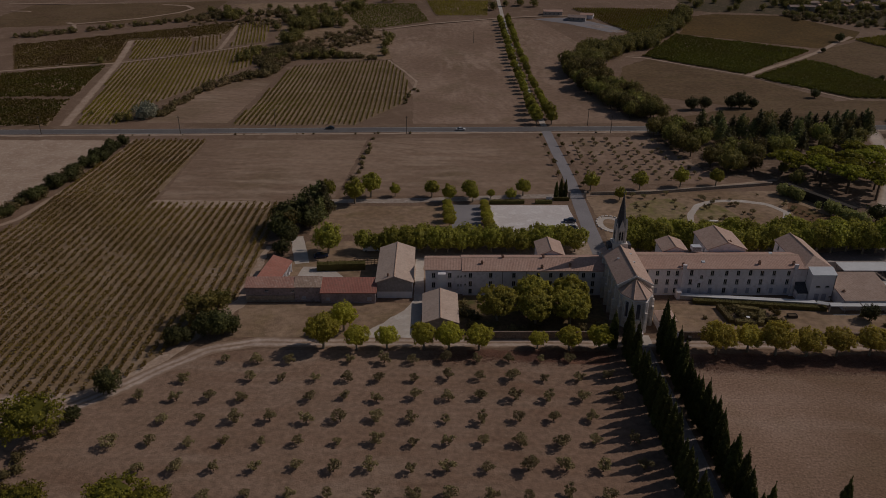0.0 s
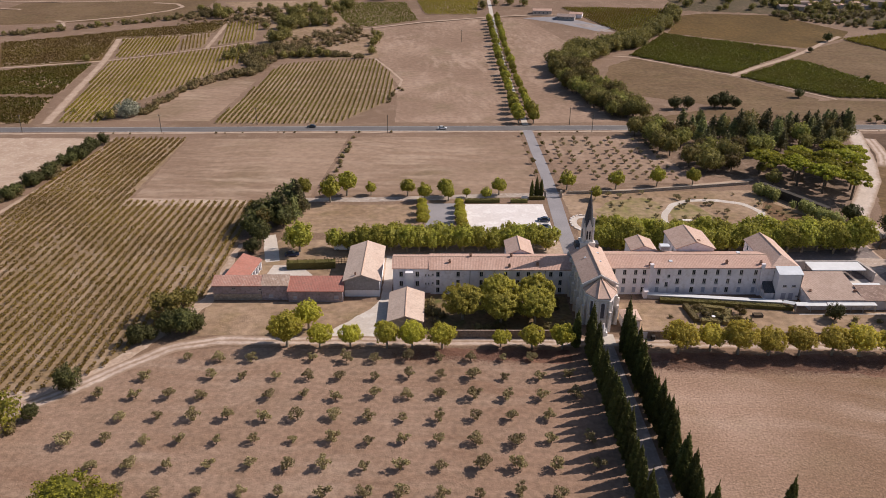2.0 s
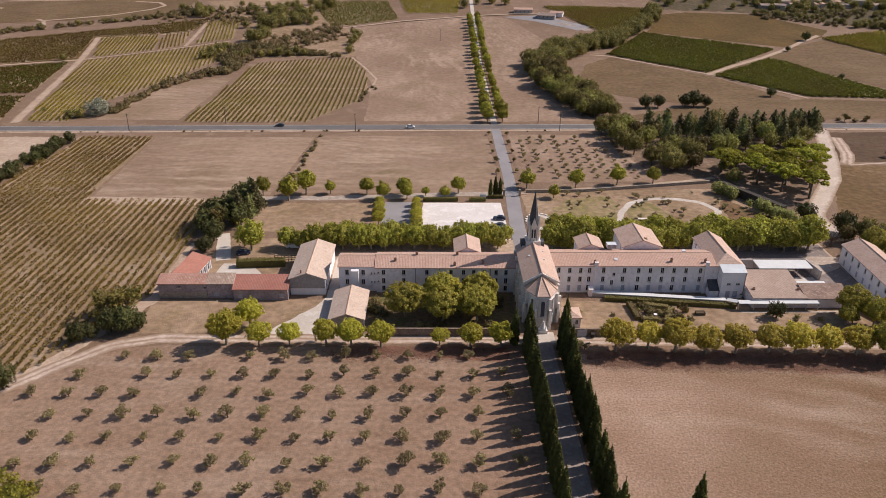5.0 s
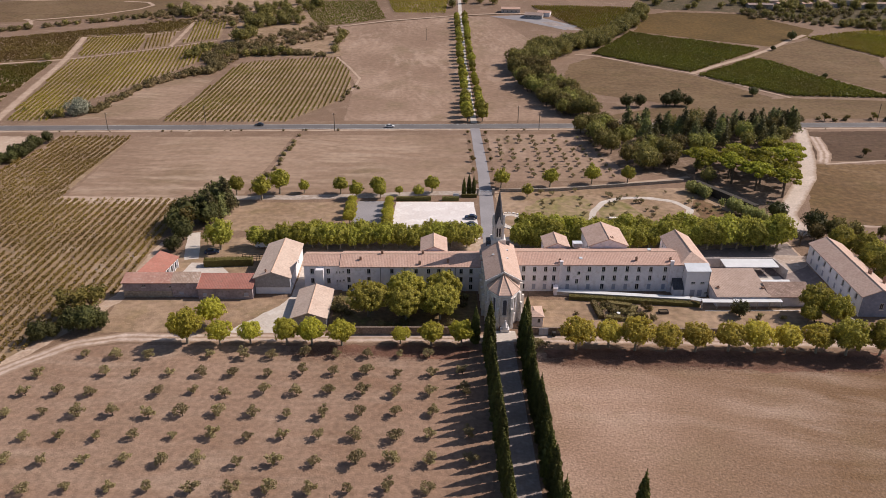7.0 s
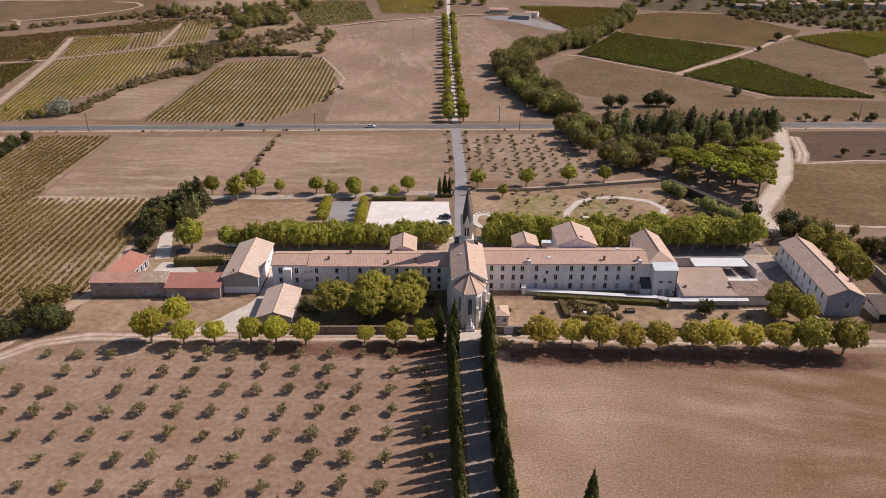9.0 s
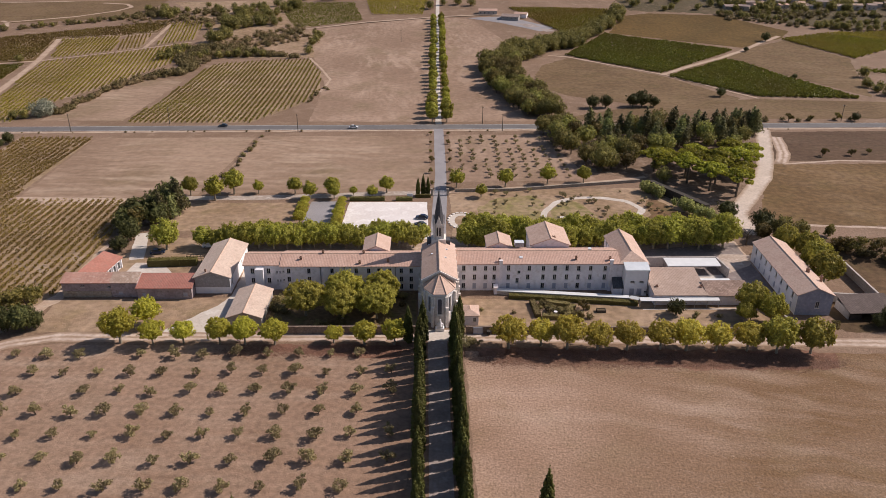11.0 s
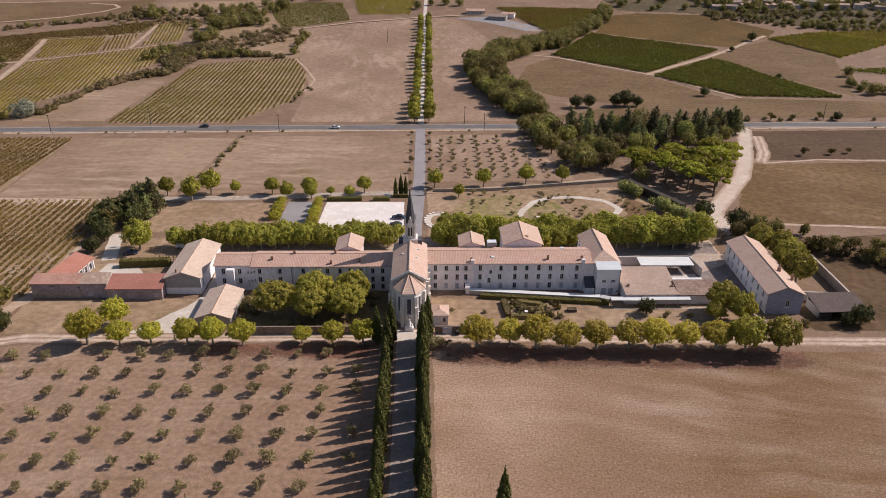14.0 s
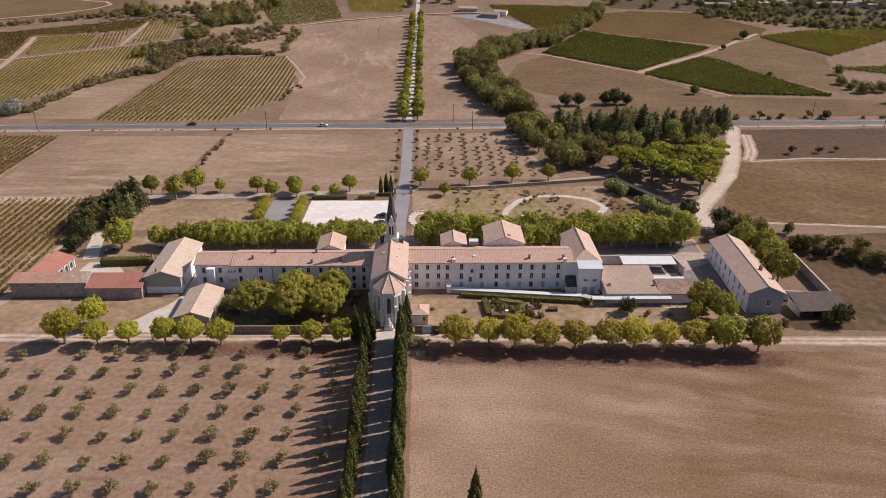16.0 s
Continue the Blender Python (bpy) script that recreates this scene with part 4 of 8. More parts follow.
def window_meshes(w, h, style):
    key = (round(w, 2), round(h, 2), style)
    if key in WINDOW_DATA:
        return WINDOW_DATA[key]
    bm = bmesh.new()
    f = 0.08
    outer, inner = [(-w / 2, 0), (w / 2, 0), (w / 2, h), (-w / 2, h)], [(-w / 2 + f, f), (w / 2 - f, f), (w / 2 - f, h - f), (-w / 2 + f, h - f)]
    ring = [[bm.verts.new((x, y, z)) for x, z in loop] for y in (-0.03, 0.03) for loop in (outer, inner)]
    for i in range(4):
        k = (i + 1) % 4
        bm.faces.new((ring[0][i], ring[0][k], ring[1][k], ring[1][i]))
        bm.faces.new((ring[3][i], ring[3][k], ring[2][k], ring[2][i]))
        bm.faces.new((ring[1][i], ring[1][k], ring[3][k], ring[3][i]))
        bm.faces.new((ring[2][i], ring[2][k], ring[0][k], ring[0][i]))
    fm = bpy.data.meshes.new("window")
    bm.to_mesh(fm)
    bm.free()
    fm.materials.append(M["frame"])
    bm = bmesh.new()
    box(bm, -w / 2 + f, 0.035, f, w / 2 - f, 0.05, h - f)
    pm = bpy.data.meshes.new("pane")
    bm.to_mesh(pm)
    bm.free()
    pm.materials.append(M["glass"])
    bm = bmesh.new()
    box(bm, -w / 2 - 0.12, -0.3, -0.1, w / 2 + 0.12, -0.02, 0)
    sm = bpy.data.meshes.new("sill")
    bm.to_mesh(sm)
    bm.free()
    sm.materials.append(M["limestone"])
    bm = bmesh.new()
    box(bm, -0.035, -0.025, f, 0.035, 0.03, h - f)
    cm = bpy.data.meshes.new("glazing_bar")
    bm.to_mesh(cm)
    bm.free()
    cm.materials.append(M["frame"])
    um = None
    if style == "shut":
        bm = bmesh.new()
        box(bm, -w / 4 + 0.02, -0.12, 0.02, w / 4 - 0.02, -0.07, h - 0.02)
        um = bpy.data.meshes.new("shutter")
        bm.to_mesh(um)
        bm.free()
        um.materials.append(M["shutter"])
    WINDOW_DATA[key] = (fm, pm, sm, um, cm)
    return WINDOW_DATA[key]


def add_window(parent, x, y, z, w, h, turn, style="dark"):
    fm, pm, sm, um, cm = window_meshes(w, h, style)
    wn_ = new("door" if style == "door" else "window", fm)
    wn_.parent = parent
    wn_.matrix_basis = pose(x, y, z, 0, 0, turn)
    for nm, d in (("pane", pm), ("sill", None if style == "door" else sm), ("glazing_bar", cm), ("shutter", um), ("shutter", um)):
        if d:
            o = new(nm, d)
            o.parent = wn_
            if nm == "shutter":
                o.location.x = w / 4 if SIDE[0] else -w / 4
                SIDE[0] = not SIDE[0]
    return wn_


def facade(bm, p, q, z0, z1, holes, depth=0.22):
    """One wall face from p to q with rectangular openings (u0, z0, u1, z1) and their reveals; outward is to the right of p -> q."""
    p, q = Vector((*p, 0)), Vector((*q, 0))
    d = (q - p)
    length = d.length
    d.normalize()
    inn = Vector((-d.y, d.x, 0))
    us = sorted({0.0, length, *[h[0] for h in holes], *[h[2] for h in holes]})
    zs = sorted({z0, z1, *[h[1] for h in holes], *[h[3] for h in holes]})

    def at(u, z, k=0.0):
        c = p + d * u + inn * k
        return (c.x, c.y, z)

    def quad(*c):
        bm.faces.new([bm.verts.new(v) for v in c])

    for ua, ub in zip(us, us[1:]):
        for za, zb in zip(zs, zs[1:]):
            um, zm = (ua + ub) / 2, (za + zb) / 2
            if not any(h[0] < um < h[2] and h[1] < zm < h[3] for h in holes):
                quad(at(ua, za), at(ub, za), at(ub, zb), at(ua, zb))
    for a, b, c, e in holes:
        quad(at(a, b), at(a, b, depth), at(a, e, depth), at(a, e))
        quad(at(c, b, depth), at(c, b), at(c, e), at(c, e, depth))
        quad(at(a, e), at(a, e, depth), at(c, e, depth), at(c, e))
        quad(at(a, b, depth), at(a, b), at(c, b), at(c, b, depth))


def house(name, label, category, x0, y0, x1, y1, eave, ridge, axis, wall, roof, wins=None, over=0.4, turn=0.0, ends=(True, True), group="", mono=False, hip=(0.0, 0.0), thick=0.2):
    """A gabled building. axis 'x' or 'y': the way of the ridge. wins: side ('s', 'e', 'n', 'w') -> list of (u, z, w, h, style), u from the
    side's left end as seen from outside. mono: one slope, from eave (front or left) up to ridge. hip: how far the ridge ends are drawn in."""
    wins = wins or {}
    e = empty(name, label, category, group, (x0, y0, 0))
    e.rotation_euler = (0, 0, radians(turn))
    w, d = x1 - x0, y1 - y0
    sides = {"s": ((0, 0), (w, 0), 0), "e": ((w, 0), (w, d), 90), "n": ((w, d), (0, d), 180), "w": ((0, d), (0, 0), -90)}
    bm = bmesh.new()
    base = -0.2
    for s, (p, q, ang) in sides.items():
        length = math.hypot(q[0] - p[0], q[1] - p[1])
        holes = []
        for u, z, ww, hh, style in wins.get(s, ()):
            holes.append((u - ww / 2, z, u + ww / 2, z + hh))
        top = eave
        if mono and ((axis == "x" and s == "n") or (axis == "y" and s == "e")):
            top = ridge
        facade(bm, p, q, base, top, holes)
        dv = Vector((q[0] - p[0], q[1] - p[1], 0)).normalized()
        inn = Vector((-dv.y, dv.x, 0))
        for u, z, ww, hh, style in wins.get(s, ()):
            c = Vector((*p, 0)) + dv * u + inn * 0.18
            add_window(e, c.x, c.y, z, ww, hh, ang, style)
        gable = (axis == "x" and s in "ew") or (axis == "y" and s in "sn")
        hp = hip[1] if s in "en" else hip[0]
        if gable and not hp:
            if mono:
                hi = q if s in ("e", "s") else p
                tri = [(*p, eave), (*q, eave), (*hi, ridge)]
            else:
                mid = ((p[0] + q[0]) / 2, (p[1] + q[1]) / 2)
                tri = [(*p, eave), (*q, eave), (*mid, ridge)]
            bm.faces.new([bm.verts.new(v) for v in tri])
    bmesh.ops.remove_doubles(bm, verts=bm.verts[:], dist=0.001)
    part("wall", bm, wall, e)
    bm = bmesh.new()
    o = over
    if mono:
        lift = thick
        sl = (ridge - eave) / (d if axis == "x" else w)
        if axis == "x":
            slab(bm, [(-o, -o, eave - sl * o + lift), (w + o, -o, eave - sl * o + lift), (w + o, d + o, ridge + sl * o + lift), (-o, d + o, ridge + sl * o + lift)], thick)
        else:
            slab(bm, [(-o, -o, eave - sl * o + lift), (w + o, -o, ridge + sl * o + lift), (w + o, d + o, ridge + sl * o + lift), (-o, d + o, eave - sl * o + lift)], thick)
        part("roof", bm, roof, e)
    else:
        half = (d if axis == "x" else w) / 2
        sl = (ridge - eave) / half
        ze, zr = eave - sl * o + thick, ridge + thick
        run = w if axis == "x" else d
        a, b = (hip[0] if hip[0] else -o), (run - hip[1] if hip[1] else run + o)

        def xy(u, v, z):
            return (u, v, z) if axis == "x" else (v, u, z)

        span = 2 * half
        slab(bm, [xy(-o, -o, ze), xy(run + o, -o, ze), xy(b, half, zr), xy(a, half, zr)], thick)
        slab(bm, [xy(-o, span + o, ze), xy(a, half, zr), xy(b, half, zr), xy(run + o, span + o, ze)], thick)
        if hip[0]:
            slab(bm, [xy(-o, span + o, ze), xy(-o, -o, ze), xy(a, half, zr)], thick)
        if hip[1]:
            slab(bm, [xy(run + o, -o, ze), xy(run + o, span + o, ze), xy(b, half, zr)], thick)
        rf = part("roof", bm, roof, e)
        bm = bmesh.new()
        n = int(max(2, (b - a) / 0.9))
        for i in range(n):
            u0, u1 = a + (b - a) * i / n, a + (b - a) * (i + 0.94) / n
            c = [xy(u, half + s, zr + zz) for u in (u0, u1) for s, zz in ((-0.2, -0.02), (-0.1, 0.1), (0.1, 0.1), (0.2, -0.02))]
            v = [bm.verts.new(k) for k in c]
            for i2 in range(3):
                bm.faces.new((v[i2], v[i2 + 1], v[i2 + 5], v[i2 + 4]))
            bm.faces.new(v[0:4])
            bm.faces.new(v[4:8])
        bmesh.ops.recalc_face_normals(bm, faces=bm.faces[:])
        part("ridge_tile", bm, M["ridge"], rf)
    return e


def chimney(parent, x, y, z, w=0.55, d=0.5, h=0.75):
    bm = bmesh.new()
    box(bm, x - w / 2, y - d / 2, z - 0.8, x + w / 2, y + d / 2, z + h)
    box(bm, x - w / 2 - 0.08, y - d / 2 - 0.08, z + h, x + w / 2 + 0.08, y + d / 2 + 0.08, z + h + 0.12)
    for s in (-1, 1):
        box(bm, x + s * w * 0.22 - 0.11, y - 0.11, z + h + 0.12, x + s * w * 0.22 + 0.11, y + 0.11, z + h + 0.45)
    return part("chimney", bm, M["old_brick"], parent)


def pipe(parent, x, y, z0, z1):
    bm = bmesh.new()
    box(bm, x - 0.07, y - 0.14, z0, x + 0.07, y - 0.01, z1)
    box(bm, x - 0.14, y - 0.2, z1 - 0.25, x + 0.14, y, z1)
    return part("drainpipe", bm, M["pipe"], parent)


M["ridge"] = surface("ridge_tiles", (0.66, 0.48, 0.37), (0.58, 0.40, 0.3), 0.8, None, 2.0, 0.2)
M["farm_wall"] = surface("farm_render", (0.50, 0.45, 0.42), (0.43, 0.38, 0.35), 0.4, (0.36, 0.31, 0.28), 1.3, 0.15)
M["range_wall"] = surface("pinkish_old_render", (0.40, 0.335, 0.34), (0.31, 0.252, 0.262), 0.35, (0.24, 0.19, 0.185), 1.6, 0.25)
M["old_brick"] = surface("chimney_brick", (0.36, 0.22, 0.16), (0.28, 0.17, 0.12), 1.5, None, 3.0, 0.3)


# east wing: three storeys, pale plaster, windows in three rows
XE0 = 5.6
top_x = [7.8, 10.8, 13.8, 16.2, 20.1, 25.8, 29.7, 32.9, 36.2, 39.4, 42.7, 46.7]
ew = []
for i, x in enumerate(top_x):
    ew.append((x - XE0, 6.0, 0.95, 1.5 if i % 4 else 1.7, "dark"))
    ew.append((x - XE0 - (0.3 if i == 5 else 0), 3.3, 0.95, 1.6, "dark"))
    ew.append((x - XE0, 0.6, 1.0, 1.7, "shut" if i % 3 else "dark"))
ew.append((23.0 - XE0, 5.1, 0.8, 1.0, "dark"))
ew.append((22.6 - XE0, 2.3, 0.9, 1.5, "dark"))
east = house("east_wing", "long three-storey convent wing of pale plaster with tiled roof", "building", XE0, -1.5, 50.5, 8.5, 8.2, 9.75, "x", M["plaster"], M["tile_x"], {"s": ew}, 0.35)
for x in (17.6, 48.6):
    pipe(east, x - XE0, 0, 0, 8.1)
for x, y in ((17.6, 0.6), (38.7, 1.4), (48.0, 1.2)):
    chimney(east, x - XE0, y, 8.4 + y * 0.3)

for x, top in ((17.9, 9.3), (48.2, 9.4)):
    bm = bmesh.new()
    box(bm, x - XE0 - 0.45, -0.55, -0.1, x - XE0 + 0.45, 0.02, top)
    box(bm, x - XE0 - 0.52, -0.62, top, x - XE0 + 0.52, 0.1, top + 0.15)
    part("flue", bm, M["plaster"], east, "plastered flue rising above the eaves")
for x, y in ((23.6, 2.2), (43.2, 5.6)):
    bm = bmesh.new()
    z = 8.6 + 0.305 * y
    slab(bm, [(x - XE0 - 0.45, y - 0.35, z - 0.1), (x - XE0 + 0.45, y - 0.35, z - 0.1), (x - XE0 + 0.45, y + 0.35, z + 0.1), (x - XE0 - 0.45, y + 0.35, z + 0.1)], 0.3)
    part("skylight", bm, M["metal_roof"], east, "pale roof light")
lt = empty("dark_lean_to", "small porch with a dark sloping roof", "porch", "", (48.8, -4.3, 0))
bm = bmesh.new()
box(bm, 0, 0, -0.1, 2.6, 2.75, 2.2)
part("porch_wall", bm, M["plaster"], lt)
bm = bmesh.new()
slab(bm, [(-0.15, -0.2, 2.2), (2.75, -0.2, 2.2), (2.75, 2.75, 4.2), (-0.15, 2.75, 4.2)], 0.12)
part("roof", bm, M["slate"], lt)

# east cross wing, with its lean-to block in front
cw = house("east_cross_wing", "plastered cross wing with a hipped tile roof", "building", 50.5, -1.5, 58.4, 17.0, 8.2, 10.3, "y", M["plaster"], M["tile_y"], {"s": [(1.6, 6.0, 0.9, 1.4, "dark"), (1.6, 3.3, 0.9, 1.5, "dark")], "w": [(2.5, 6.2, 0.9, 1.4, "dark")]}, 0.35, hip=(3.6, 0.0))
kb = house("stair_block", "white rendered block with a pale sheet-metal roof", "building", 51.6, -4.7, 58.0, -1.75, 7.7, 8.6, "x", M["white"], M["metal_roof"],
           {"s": [(2.1, 4.0, 1.1, 0.55, "dark"), (4.6, 4.0, 1.1, 0.55, "dark"), (2.2, 0.2, 1.3, 2.0, "shut"), (4.2, 0.2, 1.3, 2.0, "shut"), (6.0, 0.9, 0.8, 0.5, "dark")]}, 0.15, mono=True)
pipe(kb, 6.3, 0, 0, 7.5)

# west wing and its end
XW0 = -42.0
wx = [-40.0, -34.5, -28.2, -21.6, -18.2, -15.4, -12.5, -9.3, -6.6]
ww = []
for i, x in enumerate(wx):
    for z, h in ((5.3, 1.5), (2.7, 1.6), (0.4, 1.6)):
        ww.append((x - XW0, z, 0.95, h, "dark"))
ww += [(-41.4 - XW0, 5.6, 0.5, 0.6, "dark"), (-41.4 - XW0, 3.0, 0.5, 0.6, "dark")]
west = house("west_wing", "long three-storey convent wing of pale plaster with tiled roof", "building", XW0, -1.5, -3.9, 8.0, 7.5, 9.0, "x", M["plaster"], M["tile_x"], {"s": ww}, 0.35)
for x in (-31.3, -24.8, -10.9):
    pipe(west, x - XW0, 0, 0, 7.4)
for x, y in ((-36.8, 2.4), (-20.6, 0.8), (-12.9, 1.5), (-19.8, 4.8), (-31, 4.8)):
    chimney(west, x - XW0, y, 7.4 + min(y, 4.75) * 0.3, 0.6, 0.5, 0.9)
we = house("west_wing_end", "lower end of the convent wing with a white stair tower", "building", -52.2, -0.8, -42.0, 7.4, 7.5, 8.9, "x", M["plaster"], M["tile_x"],
           {"s": [(2.2, 4.9, 1.0, 1.6, "dark"), (2.2, 2.0, 1.0, 1.6, "dark"), (6.6, 4.9, 1.0, 1.6, "dark"), (6.6, 2.0, 1.0, 1.6, "dark"), (8.9, 5.0, 0.4, 0.7, "dark"), (9.7, 5.0, 0.4, 0.7, "dark"), (8.9, 2.4, 0.4, 0.7, "dark"), (9.7, 2.4, 0.4, 0.7, "dark")]}, 0.3)
bm = bmesh.new()
box(bm, 3.4, -1.9, -0.2, 5.5, 0.0, 7.0)
part("stair_tower", bm, M["white"], we, "white rendered stair tower")

# rear roofs that rise behind the wings
house("rear_wing_west", "rear wing with a tiled gable roof", "building", -20.2, 8.2, -13.2, 17.0, 7.6, 9.0, "y", M["plaster"], M["tile_y"])
house("rear_range_west", "low tiled range behind the convent wing", "building", -36.0, 8.3, -20.6, 13.3, 4.3, 5.9, "x", M["plaster"], M["tile_x"])
house("rear_wing_small", "small rear wing with a tiled gable roof", "building", 15.0, 8.7, 21.8, 16.0, 8.6, 9.9, "y", M["plaster"], M["tile_y"])
rt = house("rear_wing_tall", "tall rear wing with a tiled gable roof", "building", 27.6, 8.7, 38.4, 20.5, 9.2, 11.2, "y", M["plaster"], M["tile_y"], {"w": [(9.0, 7.0, 0.9, 1.2, "dark")]})
chimney(rt, 6.3, 1.5, 10.2, 1.1, 0.6, 0.8)
bm = bmesh.new()
box(bm, -1.3, -1.0, 0, 1.3, 1.0, 1.2)
ac = empty("roof_unit", "pale metal air-handling unit on the roof", "air unit", "", (23.9, 8.2, 9.3))
part("casing", bm, M["metal_roof"], ac)
bm = bmesh.new()
for k in range(5):
    box(bm, -1.2, -1.05, 0.15 + k * 0.2, 1.2, -1.0, 0.25 + k * 0.2)
part("grille", bm, M["pipe"], ac)

# barn, cart shed, farm range
bn = house("barn", "tall stone barn with a pale tiled gable roof", "building", -65.3, -3.0, -55.8, 18.5, 4.9, 6.6, "y", M["white"], M["tile_beige"], {"e": [(2.5, 1.6, 0.9, 2.0, "dark"), (14.0, 2.4, 0.8, 1.0, "dark")]}, 0.45)
bm = bmesh.new()
ga = [(0.02, 2.0), (9.48, 2.0), (9.48, 4.88), (4.75, 6.55), (0.02, 4.88)]
fa, fb = [bm.verts.new((x, -0.06, z)) for x, z in ga], [bm.verts.new((x, 0.02, z)) for x, z in ga]
bm.faces.new(fa)
bm.faces.new(fb[::-1])
for i in range(5):
    bm.faces.new((fa[i], fb[i], fb[(i + 1) % 5], fa[(i + 1) % 5]))
bmesh.ops.recalc_face_normals(bm, faces=bm.faces[:])
part("gable_render", bm, M["grey_wall"], bn, "grey cement render on the gable")
chimney(bn, 3.0, 0.9, 5.9, 0.4, 0.4, 0.7)
house("cart_shed", "low shed with a pale tiled gable roof", "building", -52.6, -20.5, -43.9, -5.6, 2.6, 4.1, "y", M["grey_wall"], M["tile_beige"], {}, 0.35)
fr = house("farm_range", "long low farm range with weathered tile roof", "building", -100.2, -5.0, -87.3, -1.4, 4.3, 5.3, "x", M["range_wall"], M["tile_rose"], {"s": [(5.5, 3.1, 0.9, 0.5, "dark"), (12.5, 2.9, 0.7, 0.5, "dark"), (11.0, 0.7, 0.4, 1.0, "dark")]}, 0.3, mono=True)
bm = bmesh.new()
box(bm, 0.0, -0.12, -0.2, 12.9, 0.0, 1.9)
part("stone_base", bm, M["stone"], fr, "rubble stone base course")
house("farm_range_end", "end of the farm range with an old patched tile roof", "building", -87.2, -5.0, -80.2, -1.3, 4.3, 5.5, "x", M["range_wall"], M["tile_old"], {"s": [(2.4, 0.8, 1.2, 0.9, "shut")]}, 0.2, mono=True)
fl = house("red_tiled_range", "low farm building with a bright red tile roof", "building", -80.0, -6.0, -65.5, -0.4, 3.2, 4.6, "x", M["range_wall"], M["tile_red"], {"s": [(12.8, 0.9, 1.2, 1.0, "shut"), (1.8, 0.9, 1.0, 0.9, "shut")]}, 0.3, mono=True)
rr = house("red_roofed_porch", "open red-tiled porch on white posts", "building", -91.4, 13.6, -86.6, 27.0, 2.9, 4.3, "y", M["white"], M["tile_red_y"], {"w": [(1.9 + 2.4 * k, 0.1, 1.5, 2.1, "dark") for k in range(5)]}, 0.4, mono=True, turn=172.5)
for k in range(6):
    bm = bmesh.new()
    box(bm, -0.36, 0.6 + 2.4 * k, 0, -0.1, 0.86 + 2.4 * k, 2.85)
    part("post", bm, M["white"], rr)

M["tile_worn"] = tiles("canal_tiles_worn", (0.30, 0.205, 0.165), (0.21, 0.14, 0.112), (0.40, 0.29, 0.24), 0)
M["tile_beige_x"] = tiles("canal_tiles_beige_pink", (0.43, 0.32, 0.265), (0.38, 0.277, 0.226), (0.33, 0.238, 0.19), 0)
M["pole_dark"] = surface("dark_timber", (0.07, 0.052, 0.042), (0.048, 0.036, 0.03), 1.0, None, 4.0, 0.3, world_space=False)
# east service buildings
lr = house("refectory_roof", "low building with a broad tiled roof", "building", 58.6, -10.0, 72.8, 3.0, 2.9, 4.6, "x", M["plaster"], M["tile_beige_x"], {}, 0.2, mono=True)
house("kitchen_range", "low lean-to with a weathered tiled roof", "building", 72.9, -10.0, 84.5, -4.2, 2.8, 4.1, "x", M["plaster"], M["tile_worn"], {}, 0.25, mono=True)
for x, y in ((60.0, -6.2), (72.0, -6.4)):
    chimney(lr, x - 58.6, y + 10, 3.5, 0.6, 0.5, 0.3)
wc = empty("white_canopy", "white flat-roofed service canopy on posts", "canopy", "", (67.5, 7.8, 0))
bm = bmesh.new()
slab(bm, [(-0.2, -0.2, 3.0), (15.3, -0.2, 3.0), (15.3, 4.8, 3.2), (-0.2, 4.8, 3.2)], 0.22)
part("canopy_roof", bm, M["white_roof"], wc)
for k in range(5):
    for y in (0.1, 4.4):
        bm = bmesh.new()
        box(bm, 0.1 + 3.7 * k - 0.06, y - 0.06, 0, 0.1 + 3.7 * k + 0.06, y + 0.06, 2.85 + 0.04 * y)
        part("post", bm, M["pipe"], wc)
# added box in place of a pale ground-level floor; no building stands here
low = house("white_terrace", "low white-topped box standing for the pale court floor", "building", 73.2, -1.9, 82.3, 0.2, 2.3, 2.5, "x", M["white"], M["white_roof"], {}, 0.1, mono=True)
hr = []
for k in range(8):
    hr += [(3.0 + 3.8 * k, 3.6, 1.0, 1.6, "dark"), (3.0 + 3.8 * k, 0.6, 1.0, 1.7, "shut")]
rb = house("guest_house", "two-storey whitewashed house with a tiled gable roof", "building", 94.2, -15.2, 103.4, 17.4, 5.9, 7.9, "y", M["white"], M["tile_y"], {"w": hr}, 0.4, turn=-2.6)
bm = bmesh.new()
ga = [(0.02, 0.0), (9.18, 0.0), (9.18, 5.88), (4.6, 7.85), (0.02, 5.88)]
fa, fb = [bm.verts.new((x, -0.05, z)) for x, z in ga], [bm.verts.new((x, 0.02, z)) for x, z in ga]
bm.faces.new(fa)
bm.faces.new(fb[::-1])
for i in range(5):
    bm.faces.new((fa[i], fb[i], fb[(i + 1) % 5], fa[(i + 1) % 5]))
bmesh.ops.recalc_face_normals(bm, faces=bm.faces[:])
part("gable_render", bm, M["gable_blue"], rb, "blue-grey cement render on the gable")
add_window(rb, 5.4, -0.09, 2.2, 1.0, 1.9, 0, "dark")
chimney(rb, 6.4, 10.5, 7.6, 0.8, 0.6, 0.8)
chimney(rb, 8.6, 7.0, 6.6, 0.5, 0.5, 1.3)
gs = empty("open_shed", "open-fronted timber shed with a brown sloping roof", "shed", "", (107.2, -18.2, 0))
gs.rotation_euler = (0, 0, radians(2.0))
